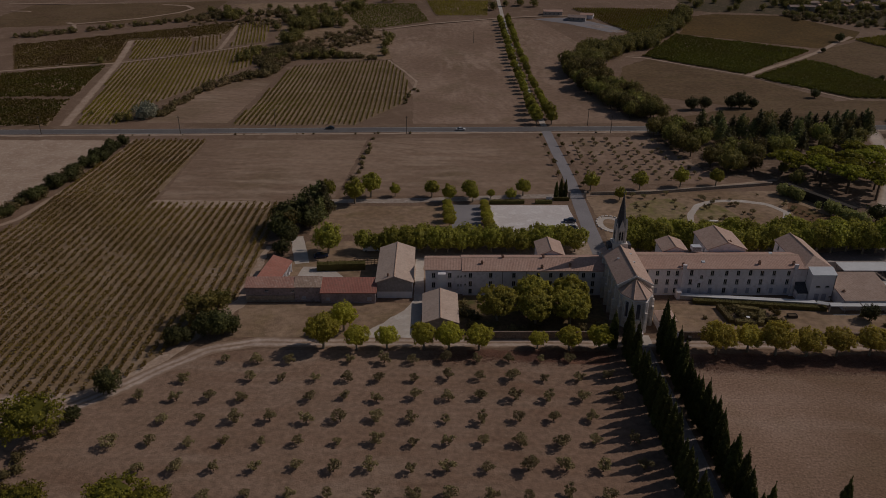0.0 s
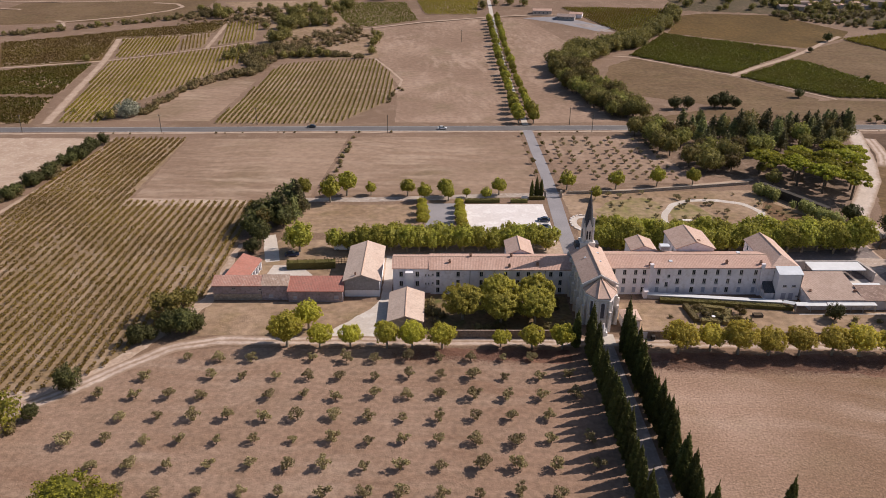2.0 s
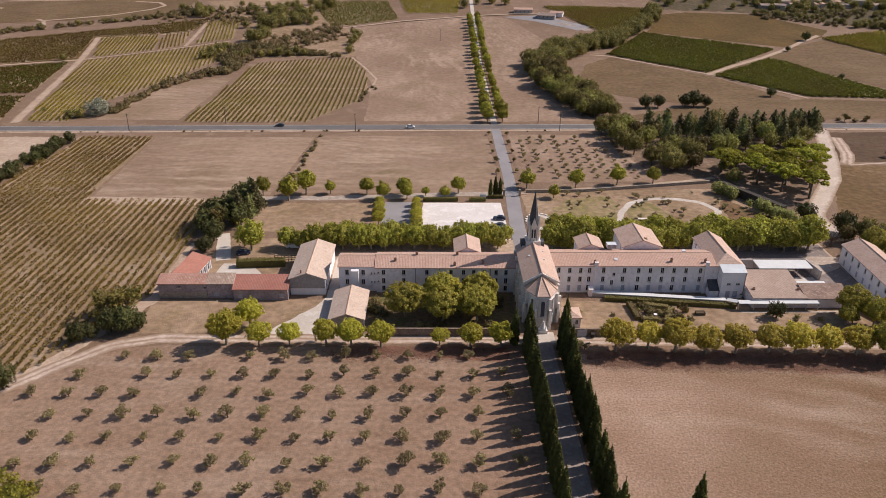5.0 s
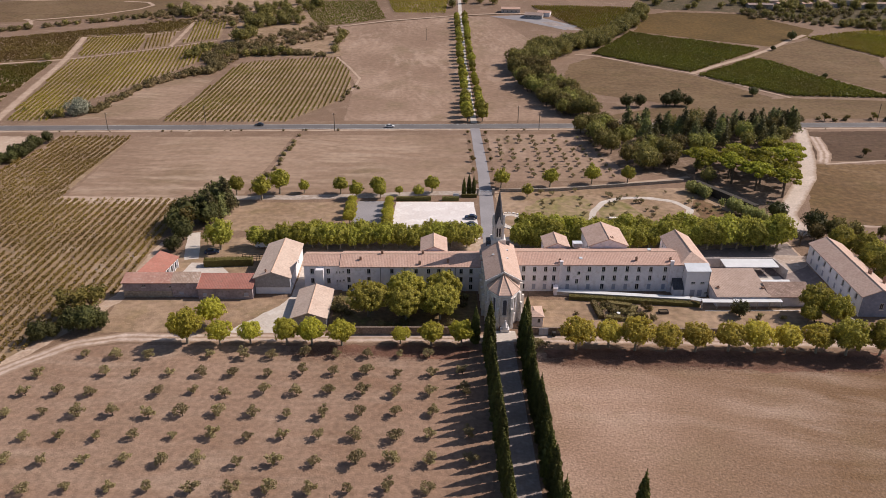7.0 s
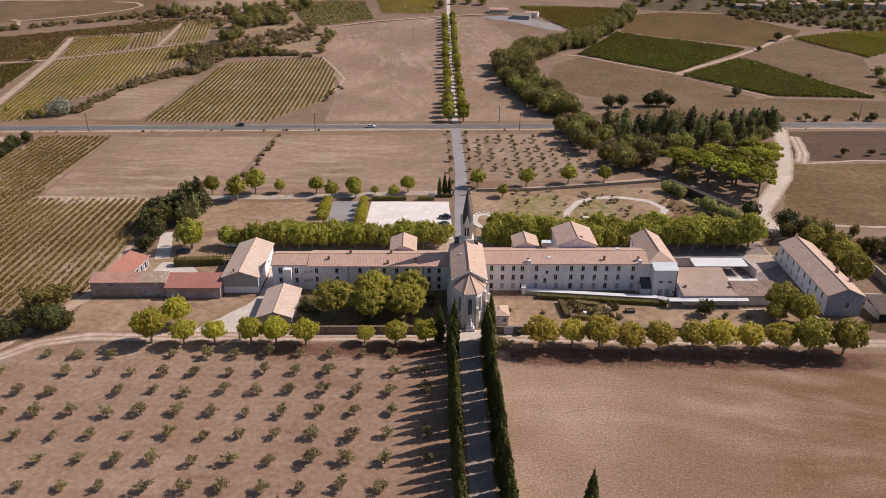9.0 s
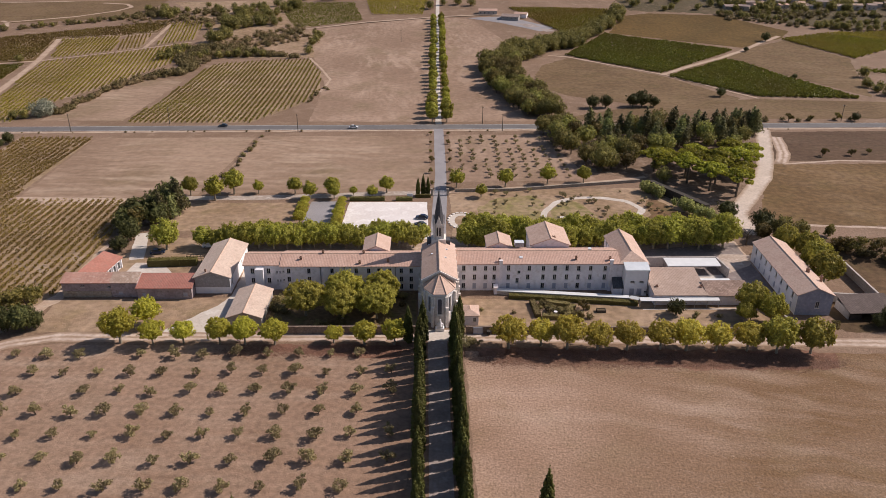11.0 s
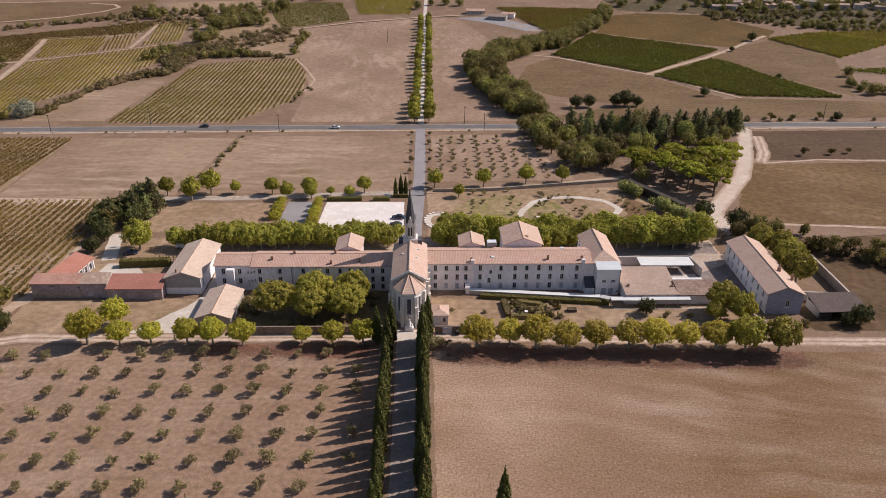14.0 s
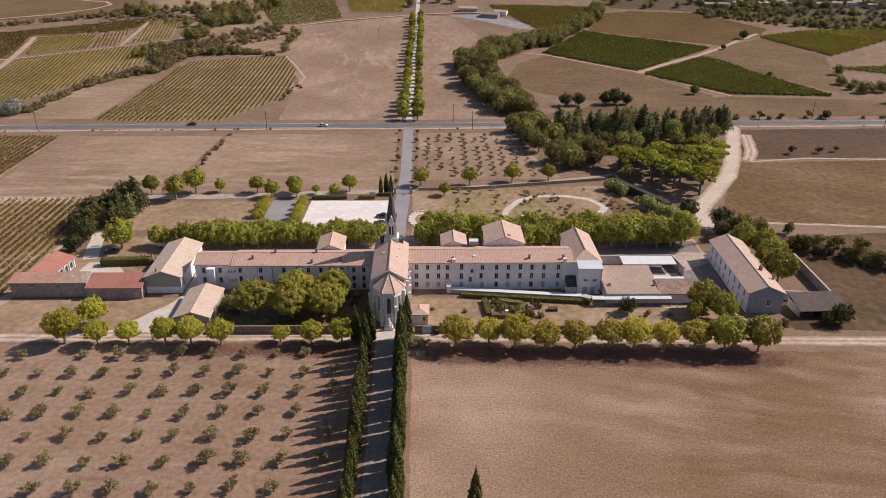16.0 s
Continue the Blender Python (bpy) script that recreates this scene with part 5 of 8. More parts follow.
for nm, q in (("back_wall", (0, 6.6, -0.1, 12.4, 6.9, 3.5)), ("end_wall", (0, 0.4, -0.1, 0.25, 6.6, 2.4)), ("end_wall", (12.2, 0.4, -0.1, 12.4, 6.6, 2.4)), ("half_wall", (0.3, 0.2, -0.1, 3.4, 0.4, 1.5))):
    bm = bmesh.new()
    box(bm, *q)
    part(nm, bm, M["grey_wall"] if nm != "half_wall" else M["pole_dark"], gs)
for x in (0.2, 3.3, 6.3, 9.4, 12.2):
    bm = bmesh.new()
    box(bm, x - 0.1, 0.0, -0.1, x + 0.1, 0.2, 2.4)
    part("post", bm, M["pole_dark"], gs)
bm = bmesh.new()
slab(bm, [(-0.4, -0.6, 2.35), (12.9, -0.6, 2.35), (12.9, 7.2, 3.9), (-0.4, 7.2, 3.9)], 0.14)
part("roof", bm, M["roof_brown"], gs)
for x in (3.2, 7.0, 10.1):
    bm = bmesh.new()
    box(bm, x, 2.5, 0.0, x + 1.5, 4.2, 1.1)
    box(bm, x + 0.3, 2.7, 1.1, x + 1.2, 3.9, 1.5)
    part("stacked_timber", bm, M["pole_dark"], gs)


def wall_line(name, label, pts, h, mat_, thick=0.4, cap=True):
    """A free-standing garden wall along a line, with a coping."""
    e = empty(name, label, "wall", "", (0, 0, 0))
    tagged(e, kind="structure")
    for a, b in zip(pts, pts[1:]):
        d = Vector((b[0] - a[0], b[1] - a[1], 0)).normalized()
        nrm = Vector((-d.y, d.x, 0)) * thick / 2
        bm = bmesh.new()
        prism(bm, [(a[0] - nrm.x, a[1] - nrm.y), (b[0] - nrm.x, b[1] - nrm.y), (b[0] + nrm.x, b[1] + nrm.y), (a[0] + nrm.x, a[1] + nrm.y)], -0.2, h)
        bmesh.ops.recalc_face_normals(bm, faces=bm.faces[:])
        part("wall_run", bm, mat_, e)
        if cap:
            nrm = nrm * 1.3
            bm = bmesh.new()
            prism(bm, [(a[0] - nrm.x, a[1] - nrm.y), (b[0] - nrm.x, b[1] - nrm.y), (b[0] + nrm.x, b[1] + nrm.y), (a[0] + nrm.x, a[1] + nrm.y)], h + 0.003, h + 0.12)
            bmesh.ops.recalc_face_normals(bm, faces=bm.faces[:])
            part("coping", bm, mat_, e)
    return e


wall_line("wall_garden_west", "rubble stone garden wall along the track", [(-38.6, -23.9), (-5.2, -23.9)], 2.0, M["wall_old"])
wall_line("wall_garden_east", "rubble stone garden wall along the track", [(7.4, -23.9), (30, -24.1), (60, -24.7), (88, -25.3)], 1.9, M["wall_old"])
wall_line("wall_walk", "low stone wall at the end of the cypress walk", [(5.6, -29.0), (9.0, -29.2)], 1.1, M["stone"])
wall_line("wall_yard_east", "white rendered wall along the service yard", [(84.8, -5.0), (88, -14), (91.5, -22.0)], 1.6, M["farm_wall"])
wall_line("wall_court_east", "white rendered court wall", [(105, -8), (119.8, -9.4), (120.7, 15)], 2.6, M["farm_wall"])
wall_line("wall_park", "dark old retaining wall beside the pines", [(82.2, 80), (95.3, 55)], 3.1, M["wall_dark"], 2.2, False)
wall_line("wall_north", "low stone wall along the lane", [(8, 75.4), (30, 76.4), (60, 82.4), (80, 86.4)], 1.0, M["stone"])
wall_line("wall_service", "white rendered wall of the service yard", [(59.5, 13.6), (83.5, 13.8), (84.5, 6)], 2.8, M["farm_wall"])

# low terrace wall with a broad white top, and the white-roofed walkway that goes on from it
tw = empty("terrace_wall", "low rendered terrace wall with a broad white top", "wall", "", (0, 0, 0))
tagged(tw, kind="structure")
a, b = (17.0, -3.3), (52.4, -7.6)
d = Vector((b[0] - a[0], b[1] - a[1], 0)).normalized()
nrm = Vector((-d.y, d.x, 0))
# the body's darker render puts the shade of its south face into colour
for nm, half, z0, z1, m_ in (("wall_body", 0.5, -0.2, 1.15, M["farm_wall"]), ("coping", 0.8, 1.153, 1.3, M["white_roof"])):
    bm = bmesh.new()
    q = nrm * half
    prism(bm, [(a[0] - q.x, a[1] - q.y), (b[0] - q.x, b[1] - q.y), (b[0] + q.x, b[1] + q.y), (a[0] + q.x, a[1] + q.y)], z0, z1)
    bmesh.ops.recalc_face_normals(bm, faces=bm.faces[:])
    part(nm, bm, m_, tw)
bm = bmesh.new()
box(bm, 16.1, -3.9, -0.2, 17.0, -2.1, 2.2)
slab(bm, [(15.9, -4.1, 2.2), (17.2, -4.1, 2.2), (17.2, -3.0, 2.9), (15.9, -3.0, 2.9)], 0.12)
slab(bm, [(15.9, -1.9, 2.2), (15.9, -3.0, 2.9), (17.2, -3.0, 2.9), (17.2, -1.9, 2.2)], 0.12)
part("end_pier", bm, M["plaster"], tw, "gabled plaster pier at the end of the wall")
gw = empty("garden_walkway", "white-roofed walkway on posts beside the garden", "walkway", "", (0, 0, 0))
for a, b, za, zb in (((52.4, -7.8), (54.4, -10.6), 1.3, 2.2), ((54.4, -10.8), (62.5, -11.0), 2.2, 2.2), ((62.7, -10.9), (75.6, -10.9), 2.3, 2.3)):
    d = Vector((b[0] - a[0], b[1] - a[1], 0)).normalized()
    nrm = Vector((-d.y, d.x, 0)) * 0.75
    bm = bmesh.new()
    slab(bm, [(a[0] - nrm.x, a[1] - nrm.y, za), (b[0] - nrm.x, b[1] - nrm.y, zb), (b[0] + nrm.x, b[1] + nrm.y, zb + 0.25), (a[0] + nrm.x, a[1] + nrm.y, za + 0.25)], 0.14)
    part("walkway_roof", bm, M["white_roof"], gw)
    n = max(1, int((Vector(b) - Vector(a)).length / 3.2))
    for i in range(n + 1):
        x, y, z = a[0] + (b[0] - a[0]) * i / n, a[1] + (b[1] - a[1]) * i / n, za + (zb - za) * i / n
        bm = bmesh.new()
        box(bm, x - 0.07, y - 0.5, -0.1, x + 0.07, y - 0.36, z)
        part("post", bm, M["frame"], gw)
patch("walkway_kerb", [(55, -12.6), (84, -12.4), (84, -11.9), (55, -12.0)], M["gravel"], 0.14, 0.05, "pale concrete kerb along the walkway", "kerb")

# ---------------------------------------------------------------- church
ch = empty("church", "pale stone church with slate spire and polygonal apse", "church", "", (0.95, -4.0, 0))
CX, CY = 0.95, -4.0
bm = bmesh.new()
hw, y_f, y_b, ev, rg = 4.2, -10.8, 9.6, 10.7, 13.0
nave_holes = [(1.6 + 4.0 * k, 5.0, 2.8 + 4.0 * k, 9.0) for k in range(5)]
facade(bm, (hw, y_f), (hw, y_b), -0.2, ev, nave_holes, 0.35)
facade(bm, (-hw, y_b), (-hw, y_f), -0.2, ev, nave_holes, 0.35)
facade(bm, (hw, y_b), (-hw, y_b), -0.2, ev, [])
facade(bm, (-hw, y_f), (hw, y_f), -0.2, ev, [])
for y in (y_f, y_b):
    bm.faces.new([bm.verts.new(p) for p in ((-hw, y, ev), (hw, y, ev), (0, y, rg))])
part("nave_wall", bm, M["limestone"], ch)
for s in (-1, 1):
    for k in range(5):
        u = y_f + 2.2 + 4.0 * k if s > 0 else y_b - 2.2 - 4.0 * k
        bm = bmesh.new()
        box(bm, s * (hw - 0.34), u - 0.6, 5.0, s * (hw - 0.3), u + 0.6, 9.0)
        part("nave_window", bm, M["church_glass"], ch)
    for k in range(6):
        y = y_f + 0.2 + 4.0 * k
        bm = bmesh.new()
        x0, x1 = (hw, hw + 1.25) if s > 0 else (-hw - 1.25, -hw)
        box(bm, x0, y - 0.35, -0.2, x1, y + 0.35, 6.2)
        xa, xb = (hw, hw + 0.7) if s > 0 else (-hw - 0.7, -hw)
        box(bm, xa, y - 0.33, 6.203, xb, y + 0.33, 9.6)
        bmesh.ops.recalc_face_normals(bm, faces=bm.faces[:])
        part("buttress", bm, M["limestone"], ch)
bm = bmesh.new()
sl = (rg - ev) / hw
o = 0.45
for s in (-1, 1):
    slab(bm, [(s * (hw + o), y_f - 0.3, ev - sl * o + 0.2), (s * (hw + o), y_b + 0.3, ev - sl * o + 0.2), (0, y_b + 0.3, rg + 0.2), (0, y_f - 0.3, rg + 0.2)], 0.2)
nave_roof = part("nave_roof", bm, M["tile_y"], ch)
bm = bmesh.new()
box(bm, -0.14, y_f - 0.3, rg + 0.2, 0.14, y_b + 0.3, rg + 0.34)
part("ridge_tile", bm, M["ridge"], nave_roof)
bm = bmesh.new()
for s in (-1, 1):
    slab(bm, [(s * (hw + 0.5), y_f - 0.7, ev - sl * 0.5 + 0.1), (0, y_f - 0.7, rg + 0.12), (0, y_f - 0.32, rg + 0.12), (s * (hw + 0.5), y_f - 0.32, ev - sl * 0.5 + 0.1)], 0.5)
part("gable_cornice", bm, M["limestone"], ch, "dark stained stone cornice")
bm = bmesh.new()
for y, x in ((-2.0, 1.6), (3.5, 2.0), (0.5, -1.8), (7.2, -2.6)):
    z = rg + 0.2 - abs(x) * sl
    box(bm, x - 0.35, y - 0.25, z - 0.1, x + 0.35, y + 0.25, z + 0.12)
part("skylight", bm, M["metal_roof"], nave_roof)
# apse: five faces
ap = [(-3.9, -10.8), (-3.6, -13.2), (-1.5, -16.2), (1.5, -16.2), (3.6, -13.2), (3.9, -10.8)]
AE, AT = 9.2, 12.2
bm = bmesh.new()
for a, b in zip(ap, ap[1:]):
    L_ = math.hypot(b[0] - a[0], b[1] - a[1])
    mid = L_ / 2
    holes = [(mid - 0.5, 3.2, mid + 0.5, 7.6)] if L_ > 2.5 else []
    facade(bm, a, b, -0.2, AE, holes, 0.35)
part("apse_wall", bm, M["limestone"], ch)
for a, b in zip(ap[1:], ap[2:-1] + [ap[4]]):
    d = Vector((b[0] - a[0], b[1] - a[1], 0))
    if d.length < 2.5:
        continue
    dn = d.normalized()
    inn = Vector((-dn.y, dn.x, 0))
    c = Vector((*a, 0)) + d / 2 + inn * 0.3
    bm = bmesh.new()
    pts = [(-0.5, 3.2), (0.5, 3.2), (0.5, 6.9), (0.3, 7.35), (0, 7.6), (-0.3, 7.35), (-0.5, 6.9)]
    bm.faces.new([bm.verts.new(c + dn * u + Vector((0, 0, z))) for u, z in pts])
    bm.normal_update()
    bmesh.ops.solidify(bm, geom=bm.faces[:], thickness=0.04)
    wnd = part("lancet_window", bm, M["church_glass"], ch)
    bm = bmesh.new()
    for u0, u1, z0, z1 in ((-0.66, -0.5, 3.0, 7.7), (0.5, 0.66, 3.0, 7.7), (-0.66, 0.66, 7.6, 7.85), (-0.72, 0.72, 2.9, 3.15)):
        q = [c + dn * u + Vector((0, 0, z)) - inn * 0.38 for u, z in ((u0, z0), (u1, z0), (u1, z1), (u0, z1))]
        bm.faces.new([bm.verts.new(k) for k in q])
    bm.normal_update()
    bmesh.ops.solidify(bm, geom=bm.faces[:], thickness=0.12)
    bmesh.ops.recalc_face_normals(bm, faces=bm.faces[:])
    part("window_surround", bm, M["white"], wnd)
for i, (x, y) in enumerate(ap[1:5]):
    d = Vector((x, y + 12.2, 0)).normalized()
    t_ = Vector((-d.y, d.x, 0))
    for r0, r1, z1 in ((-0.1, 1.1, 5.6), (-0.1, 0.6, 8.4)):
        bm = bmesh.new()
        c0 = Vector((x, y, 0))
        prism(bm, [tuple((c0 + d * r + t_ * k)[:2]) for r, k in ((r0, -0.35), (r1, -0.35), (r1, 0.35), (r0, 0.35))], -0.2, z1)
        bmesh.ops.recalc_face_normals(bm, faces=bm.faces[:])
        part("buttress", bm, M["limestone"], ch)
bm = bmesh.new()
tip = (0, -11.1, AT)
ex = [(x * 1.1, -12 + (y + 12) * 1.12) for x, y in ap]
for a, b in zip(ex, ex[1:]):
    slab(bm, [(*a, AE), (*b, AE), tip], 0.22)
apr = part("apse_roof", bm, M["tile_y"], ch)
bm = bmesh.new()
for a in ex[1:5]:
    limb(bm, (a[0], a[1], AE + 0.06), (tip[0], tip[1], AT + 0.08), 0.12, 0.12, 6)
part("hip_tile", bm, M["ridge"], apr)
bm = bmesh.new()
for a, b in zip(ex, ex[1:]):
    slab(bm, [(a[0] * 1.0, a[1], AE - 0.22), (b[0], b[1], AE - 0.22), (b[0] * 0.9, b[1] + 0.5, AE - 0.22), (a[0] * 0.9, a[1] + 0.5, AE - 0.22)], 0.25)
part("cornice", bm, M["white"], ch, "white stone cornice")

# bell tower with gablets and slate spire
TY = 8.6


def octagon(r, z, n=8, turn=math.pi / 8):
    return [(r * math.cos(turn + 2 * math.pi * k / n), TY + r * math.sin(turn + 2 * math.pi * k / n), z) for k in range(n)]


def loft(bm, rings):
    vs = [[bm.verts.new(p) for p in r] for r in rings]
    for a, b in zip(vs, vs[1:]):
        for j in range(len(a)):
            bm.faces.new((a[j], a[(j + 1) % len(a)], b[(j + 1) % len(b)], b[j]))
    bm.faces.new(vs[-1])
    bm.faces.new(vs[0][::-1])


bm = bmesh.new()
box(bm, -2.0, TY - 2.0, 9.0, 2.0, TY + 2.0, 13.6)
part("tower_base", bm, M["limestone"], ch)
bm = bmesh.new()
box(bm, -3.2, TY - 1.0, 11.0, 3.2, TY + 1.6, 12.9)
part("tower_shoulder", bm, M["slate"], ch)
bm = bmesh.new()
loft(bm, [octagon(1.75, 13.6), octagon(1.7, 14.0), octagon(1.55, 14.05), octagon(1.55, 17.6), octagon(1.8, 17.7), octagon(1.8, 17.95)])
part("belfry", bm, M["limestone"], ch)
for k in range(4):
    a = math.pi / 2 * k
    d = Vector((math.cos(a), math.sin(a), 0))
    t_ = Vector((-d.y, d.x, 0))
    c = Vector((0, TY, 0)) + d * 1.46
    for s in (-0.34, 0.34):
        bm = bmesh.new()
        bm.faces.new([bm.verts.new(c + t_ * (s + u) + Vector((0, 0, z))) for u, z in ((-0.22, 14.4), (0.22, 14.4), (0.22, 16.6), (0, 17.1), (-0.22, 16.6))])
        bm.normal_update()
        bmesh.ops.solidify(bm, geom=bm.faces[:], thickness=0.06)
        part("belfry_opening", bm, M["dark"], ch)
    bm = bmesh.new()
    g0 = [c + t_ * u + Vector((0, 0, z)) for u, z in ((-0.95, 17.4), (0.95, 17.4), (0, 20.2))]
    g1 = [p - d * 1.0 for p in g0]
    v0, v1 = [bm.verts.new(p + d * 0.25) for p in g0], [bm.verts.new(p) for p in g1]
    bm.faces.new(v0)
    bm.faces.new(v1[::-1])
    for i in range(3):
        bm.faces.new((v0[i], v1[i], v1[(i + 1) % 3], v0[(i + 1) % 3]))
    bmesh.ops.recalc_face_normals(bm, faces=bm.faces[:])
    part("gablet", bm, M["limestone"], ch)
for k in range(4):
    a = math.pi / 4 + math.pi / 2 * k
    x, y = 1.75 * math.cos(a), TY + 1.75 * math.sin(a)
    bm = bmesh.new()
    box(bm, x - 0.25, y - 0.25, 13.6, x + 0.25, y + 0.25, 17.8)
    v = [bm.verts.new(p) for p in ((x - 0.25, y - 0.25, 17.8), (x + 0.25, y - 0.25, 17.8), (x + 0.25, y + 0.25, 17.8), (x - 0.25, y + 0.25, 17.8), (x, y, 20.0))]
    for i in range(4):
        bm.faces.new((v[i], v[(i + 1) % 4], v[4]))
    part("pinnacle", bm, M["limestone"], ch)
bm = bmesh.new()
loft(bm, [octagon(1.62, 17.9), octagon(1.4, 19.0), octagon(0.72, 23.4), octagon(0.1, 27.2)])
spire = part("spire", bm, M["slate"], ch, "dark slate spire")
bm = bmesh.new()
box(bm, -0.04, TY - 0.04, 27.0, 0.04, TY + 0.04, 28.3)
box(bm, -0.35, TY - 0.04, 27.75, 0.35, TY + 0.04, 27.85)
part("cross", bm, M["pipe"], spire)

house("sacristy", "small sacristy with a pale hipped tile roof", "building", 6.6, -20.2, 10.8, -15.2, 2.9, 3.7, "y", M["plaster"], M["tile_y"], {"s": [(3.2, 1.0, 0.7, 1.2, "dark")]}, 0.3, hip=(1.6, 1.6))

# statue on its plinth behind the apse
bm = bmesh.new()
box(bm, -1.1, -0.6, -0.1, 1.1, 0.6, 0.9)
box(bm, -0.8, -0.45, 0.9, 0.8, 0.45, 1.3)
for cx, cy, z0, r0, z1, r1 in ((0, 0, 1.3, 0.62, 2.2, 0.42), (0.05, 0, 2.2, 0.42, 2.9, 0.2), (0.08, -0.03, 2.9, 0.2, 3.25, 0.17), (-0.55, 0, 1.3, 0.38, 1.9, 0.2), (0.6, 0, 1.3, 0.36, 2.0, 0.18)):
    limb(bm, (cx, cy, z0), (cx, cy, z1), r0, r1, 10)
st = part("statue", bm, M["white"])
st.location = (0.95, -22.6, 0)
tagged(st, "white stone statue group on a plinth", "statue")

# ---------------------------------------------------------------- trees
R = random.Random(11)


def plane_kind(seed, r, h, z0, n=1500, leaf=0.26, mat_=None):
    rnd = random.Random(seed)
    spread = [(0.55 * r * math.cos(k * 2.4), 0.55 * r * math.sin(k * 2.4), z0 + h * (0.25 + 0.05 * (k % 5))) for k in range(9)]
    return tree("plane_tree", "pollarded plane tree with yellow-green autumn leaves", "tree", z0 + 0.9, 0.26, spread, n, leaf, mat_ or M["leaf_plane"], M["bark_pale"], seed, 9, 0.9, "plane trees",
                cloud=fuzzy_crown(seed, r * 0.93, h * 1.12, z0 * 0.86, int(n * 1.2), leaf, 0.2, 0.34, 1.1, 0.45))


planes = [plane_kind(s, 3.6, 5.0, 1.6, 5600, 0.155) for s in (21, 22, 23)]
planes_dry = [plane_kind(s, 3.6, 5.0, 1.6, 5600, 0.155, M["leaf_plane_dry"]) for s in (28, 29, 30)]
planes_far = [plane_kind(s, 3.3, 5.6, 0.6, 2600, 0.21, M["leaf_row"]) for s in (24, 25)]
planes_dark = [plane_kind(s, 3.2, 5.2, 1.4, 2000, 0.22, M["leaf_avenue"]) for s in (26, 27)]
# row along the dirt track
place(planes, [(-76.5, -28.0, 1.2), (-68.4, -28.6, 0.88), (-72.5, -20.0, 1.05), (-61.2, -28.2, 0.8), (-52.4, -28.6, 0.97), (-46.3, -28.8, 0.97), (-39.1, -29.0, 0.95),
               (-24.9, -28.2, 0.68), (-17.4, -29.0, 0.9), (-10.2, -29.0, 0.88)], R, 0.98, 1.06, 0.05)
place(planes_dry, [(17.4, -30.9, 1.12), (25.4, -29.8, 0.94), (31.5, -31.3, 1.07), (38.7, -31.8, 0.97), (45.9, -31.9, 1.0), (54.0, -31.6, 1.02), (60.2, -32.2, 1.1), (67.4, -32.3, 1.02),
                   (74.9, -32.4, 1.0)], R, 1.0, 1.1, 0.05)
# big trees of the shaded garden
big = [plane_kind(s, 4.7, 6.1, 1.4, 11000, 0.17, M["leaf_big"]) for s in (31, 32, 37)]
place(big, [(-33.6, -15.0, 1.16), (-24.2, -9.6, 1.12), (-24.0, -16.6, 1.12), (-14.2, -9.8, 1.12), (-15.2, -16.8, 1.16)], R, 0.98, 1.03, 0.05)
# pleached rows behind the buildings
rows = [(x + R.uniform(-0.6, 0.6), 26.5 + R.uniform(-1, 1), R.uniform(0.95, 1.15)) for x in np.arange(-71, -3, 4.3)]
rows += [(x + R.uniform(-0.6, 0.6), 31.0 + R.uniform(-1, 1), R.uniform(0.9, 1.1)) for x in np.arange(-58, -3, 4.5)]
place(planes_far, rows, R, 0.95, 1.05)
row_trees = [plane_kind(s, 3.3, 5.8, 0.6, 2800, 0.21, M["leaf_row"]) for s in (35, 36)]
rows = [(x + R.uniform(-0.8, 0.8), 25.5 + R.uniform(-1.2, 1.2), R.uniform(1.05, 1.35)) for x in np.arange(10, 95, 4.5)]
rows += [(x + R.uniform(-0.8, 0.8), 31.5 + R.uniform(-1.2, 1.2), R.uniform(1.0, 1.3)) for x in np.arange(12, 92, 4.6)]
place(row_trees, rows, R, 0.98, 1.12)
place(planes_far, [(-82.1, 25.2, 1.35)], R)
# trees of the lane
place(planes_dark, [(-88.1, 71.5, 0.95), (-78.0, 66.5, 1.2), (-72.8, 72.8, 1.25), (-64.0, 73.5, 0.68), (-50.6, 73.0, 0.9), (-44.4, 68.0, 0.85), (-36.9, 72.5, 0.95), (-35.8, 68.4, 0.75), (-29.2, 71.6, 0.5),
               (-22.2, 69.4, 0.65), (-17.1, 74.5, 0.9), (8.8, 80.0, 0.95), (27.3, 80.5, 1.0), (43.8, 84.0, 0.95), (58.0, 85.5, 0.95), (17.5, 70.0, 0.75)], R, 0.96, 1.04)
# saplings between the parking bays
place(planes, [(-45.2, 62, 0.55), (-45.0, 56, 0.6), (-44.8, 50.5, 0.66), (-44.6, 45, 0.6), (-32.3, 62, 0.5), (-32.2, 57.5, 0.6), (-32.1, 53, 0.55), (-32.0, 48.5, 0.6), (-31.9, 44, 0.6), (-31.8, 40, 0.65)], R, 0.9, 1.1)
# avenue
av = []
for k in range(31):
    y = 172 + 8.6 * k
    for x in (0.2 + 0.011 * (y - 172), 7.6 + 0.006 * (y - 172)):
        if not (k in (13, 22) and x < 5):
            av.append((x + R.uniform(-0.4, 0.4), y + R.uniform(-1, 1), R.uniform(0.85, 1.15) * (1.15 if k < 4 else 1)))
place(planes_dark, av, R, 0.62, 0.9)
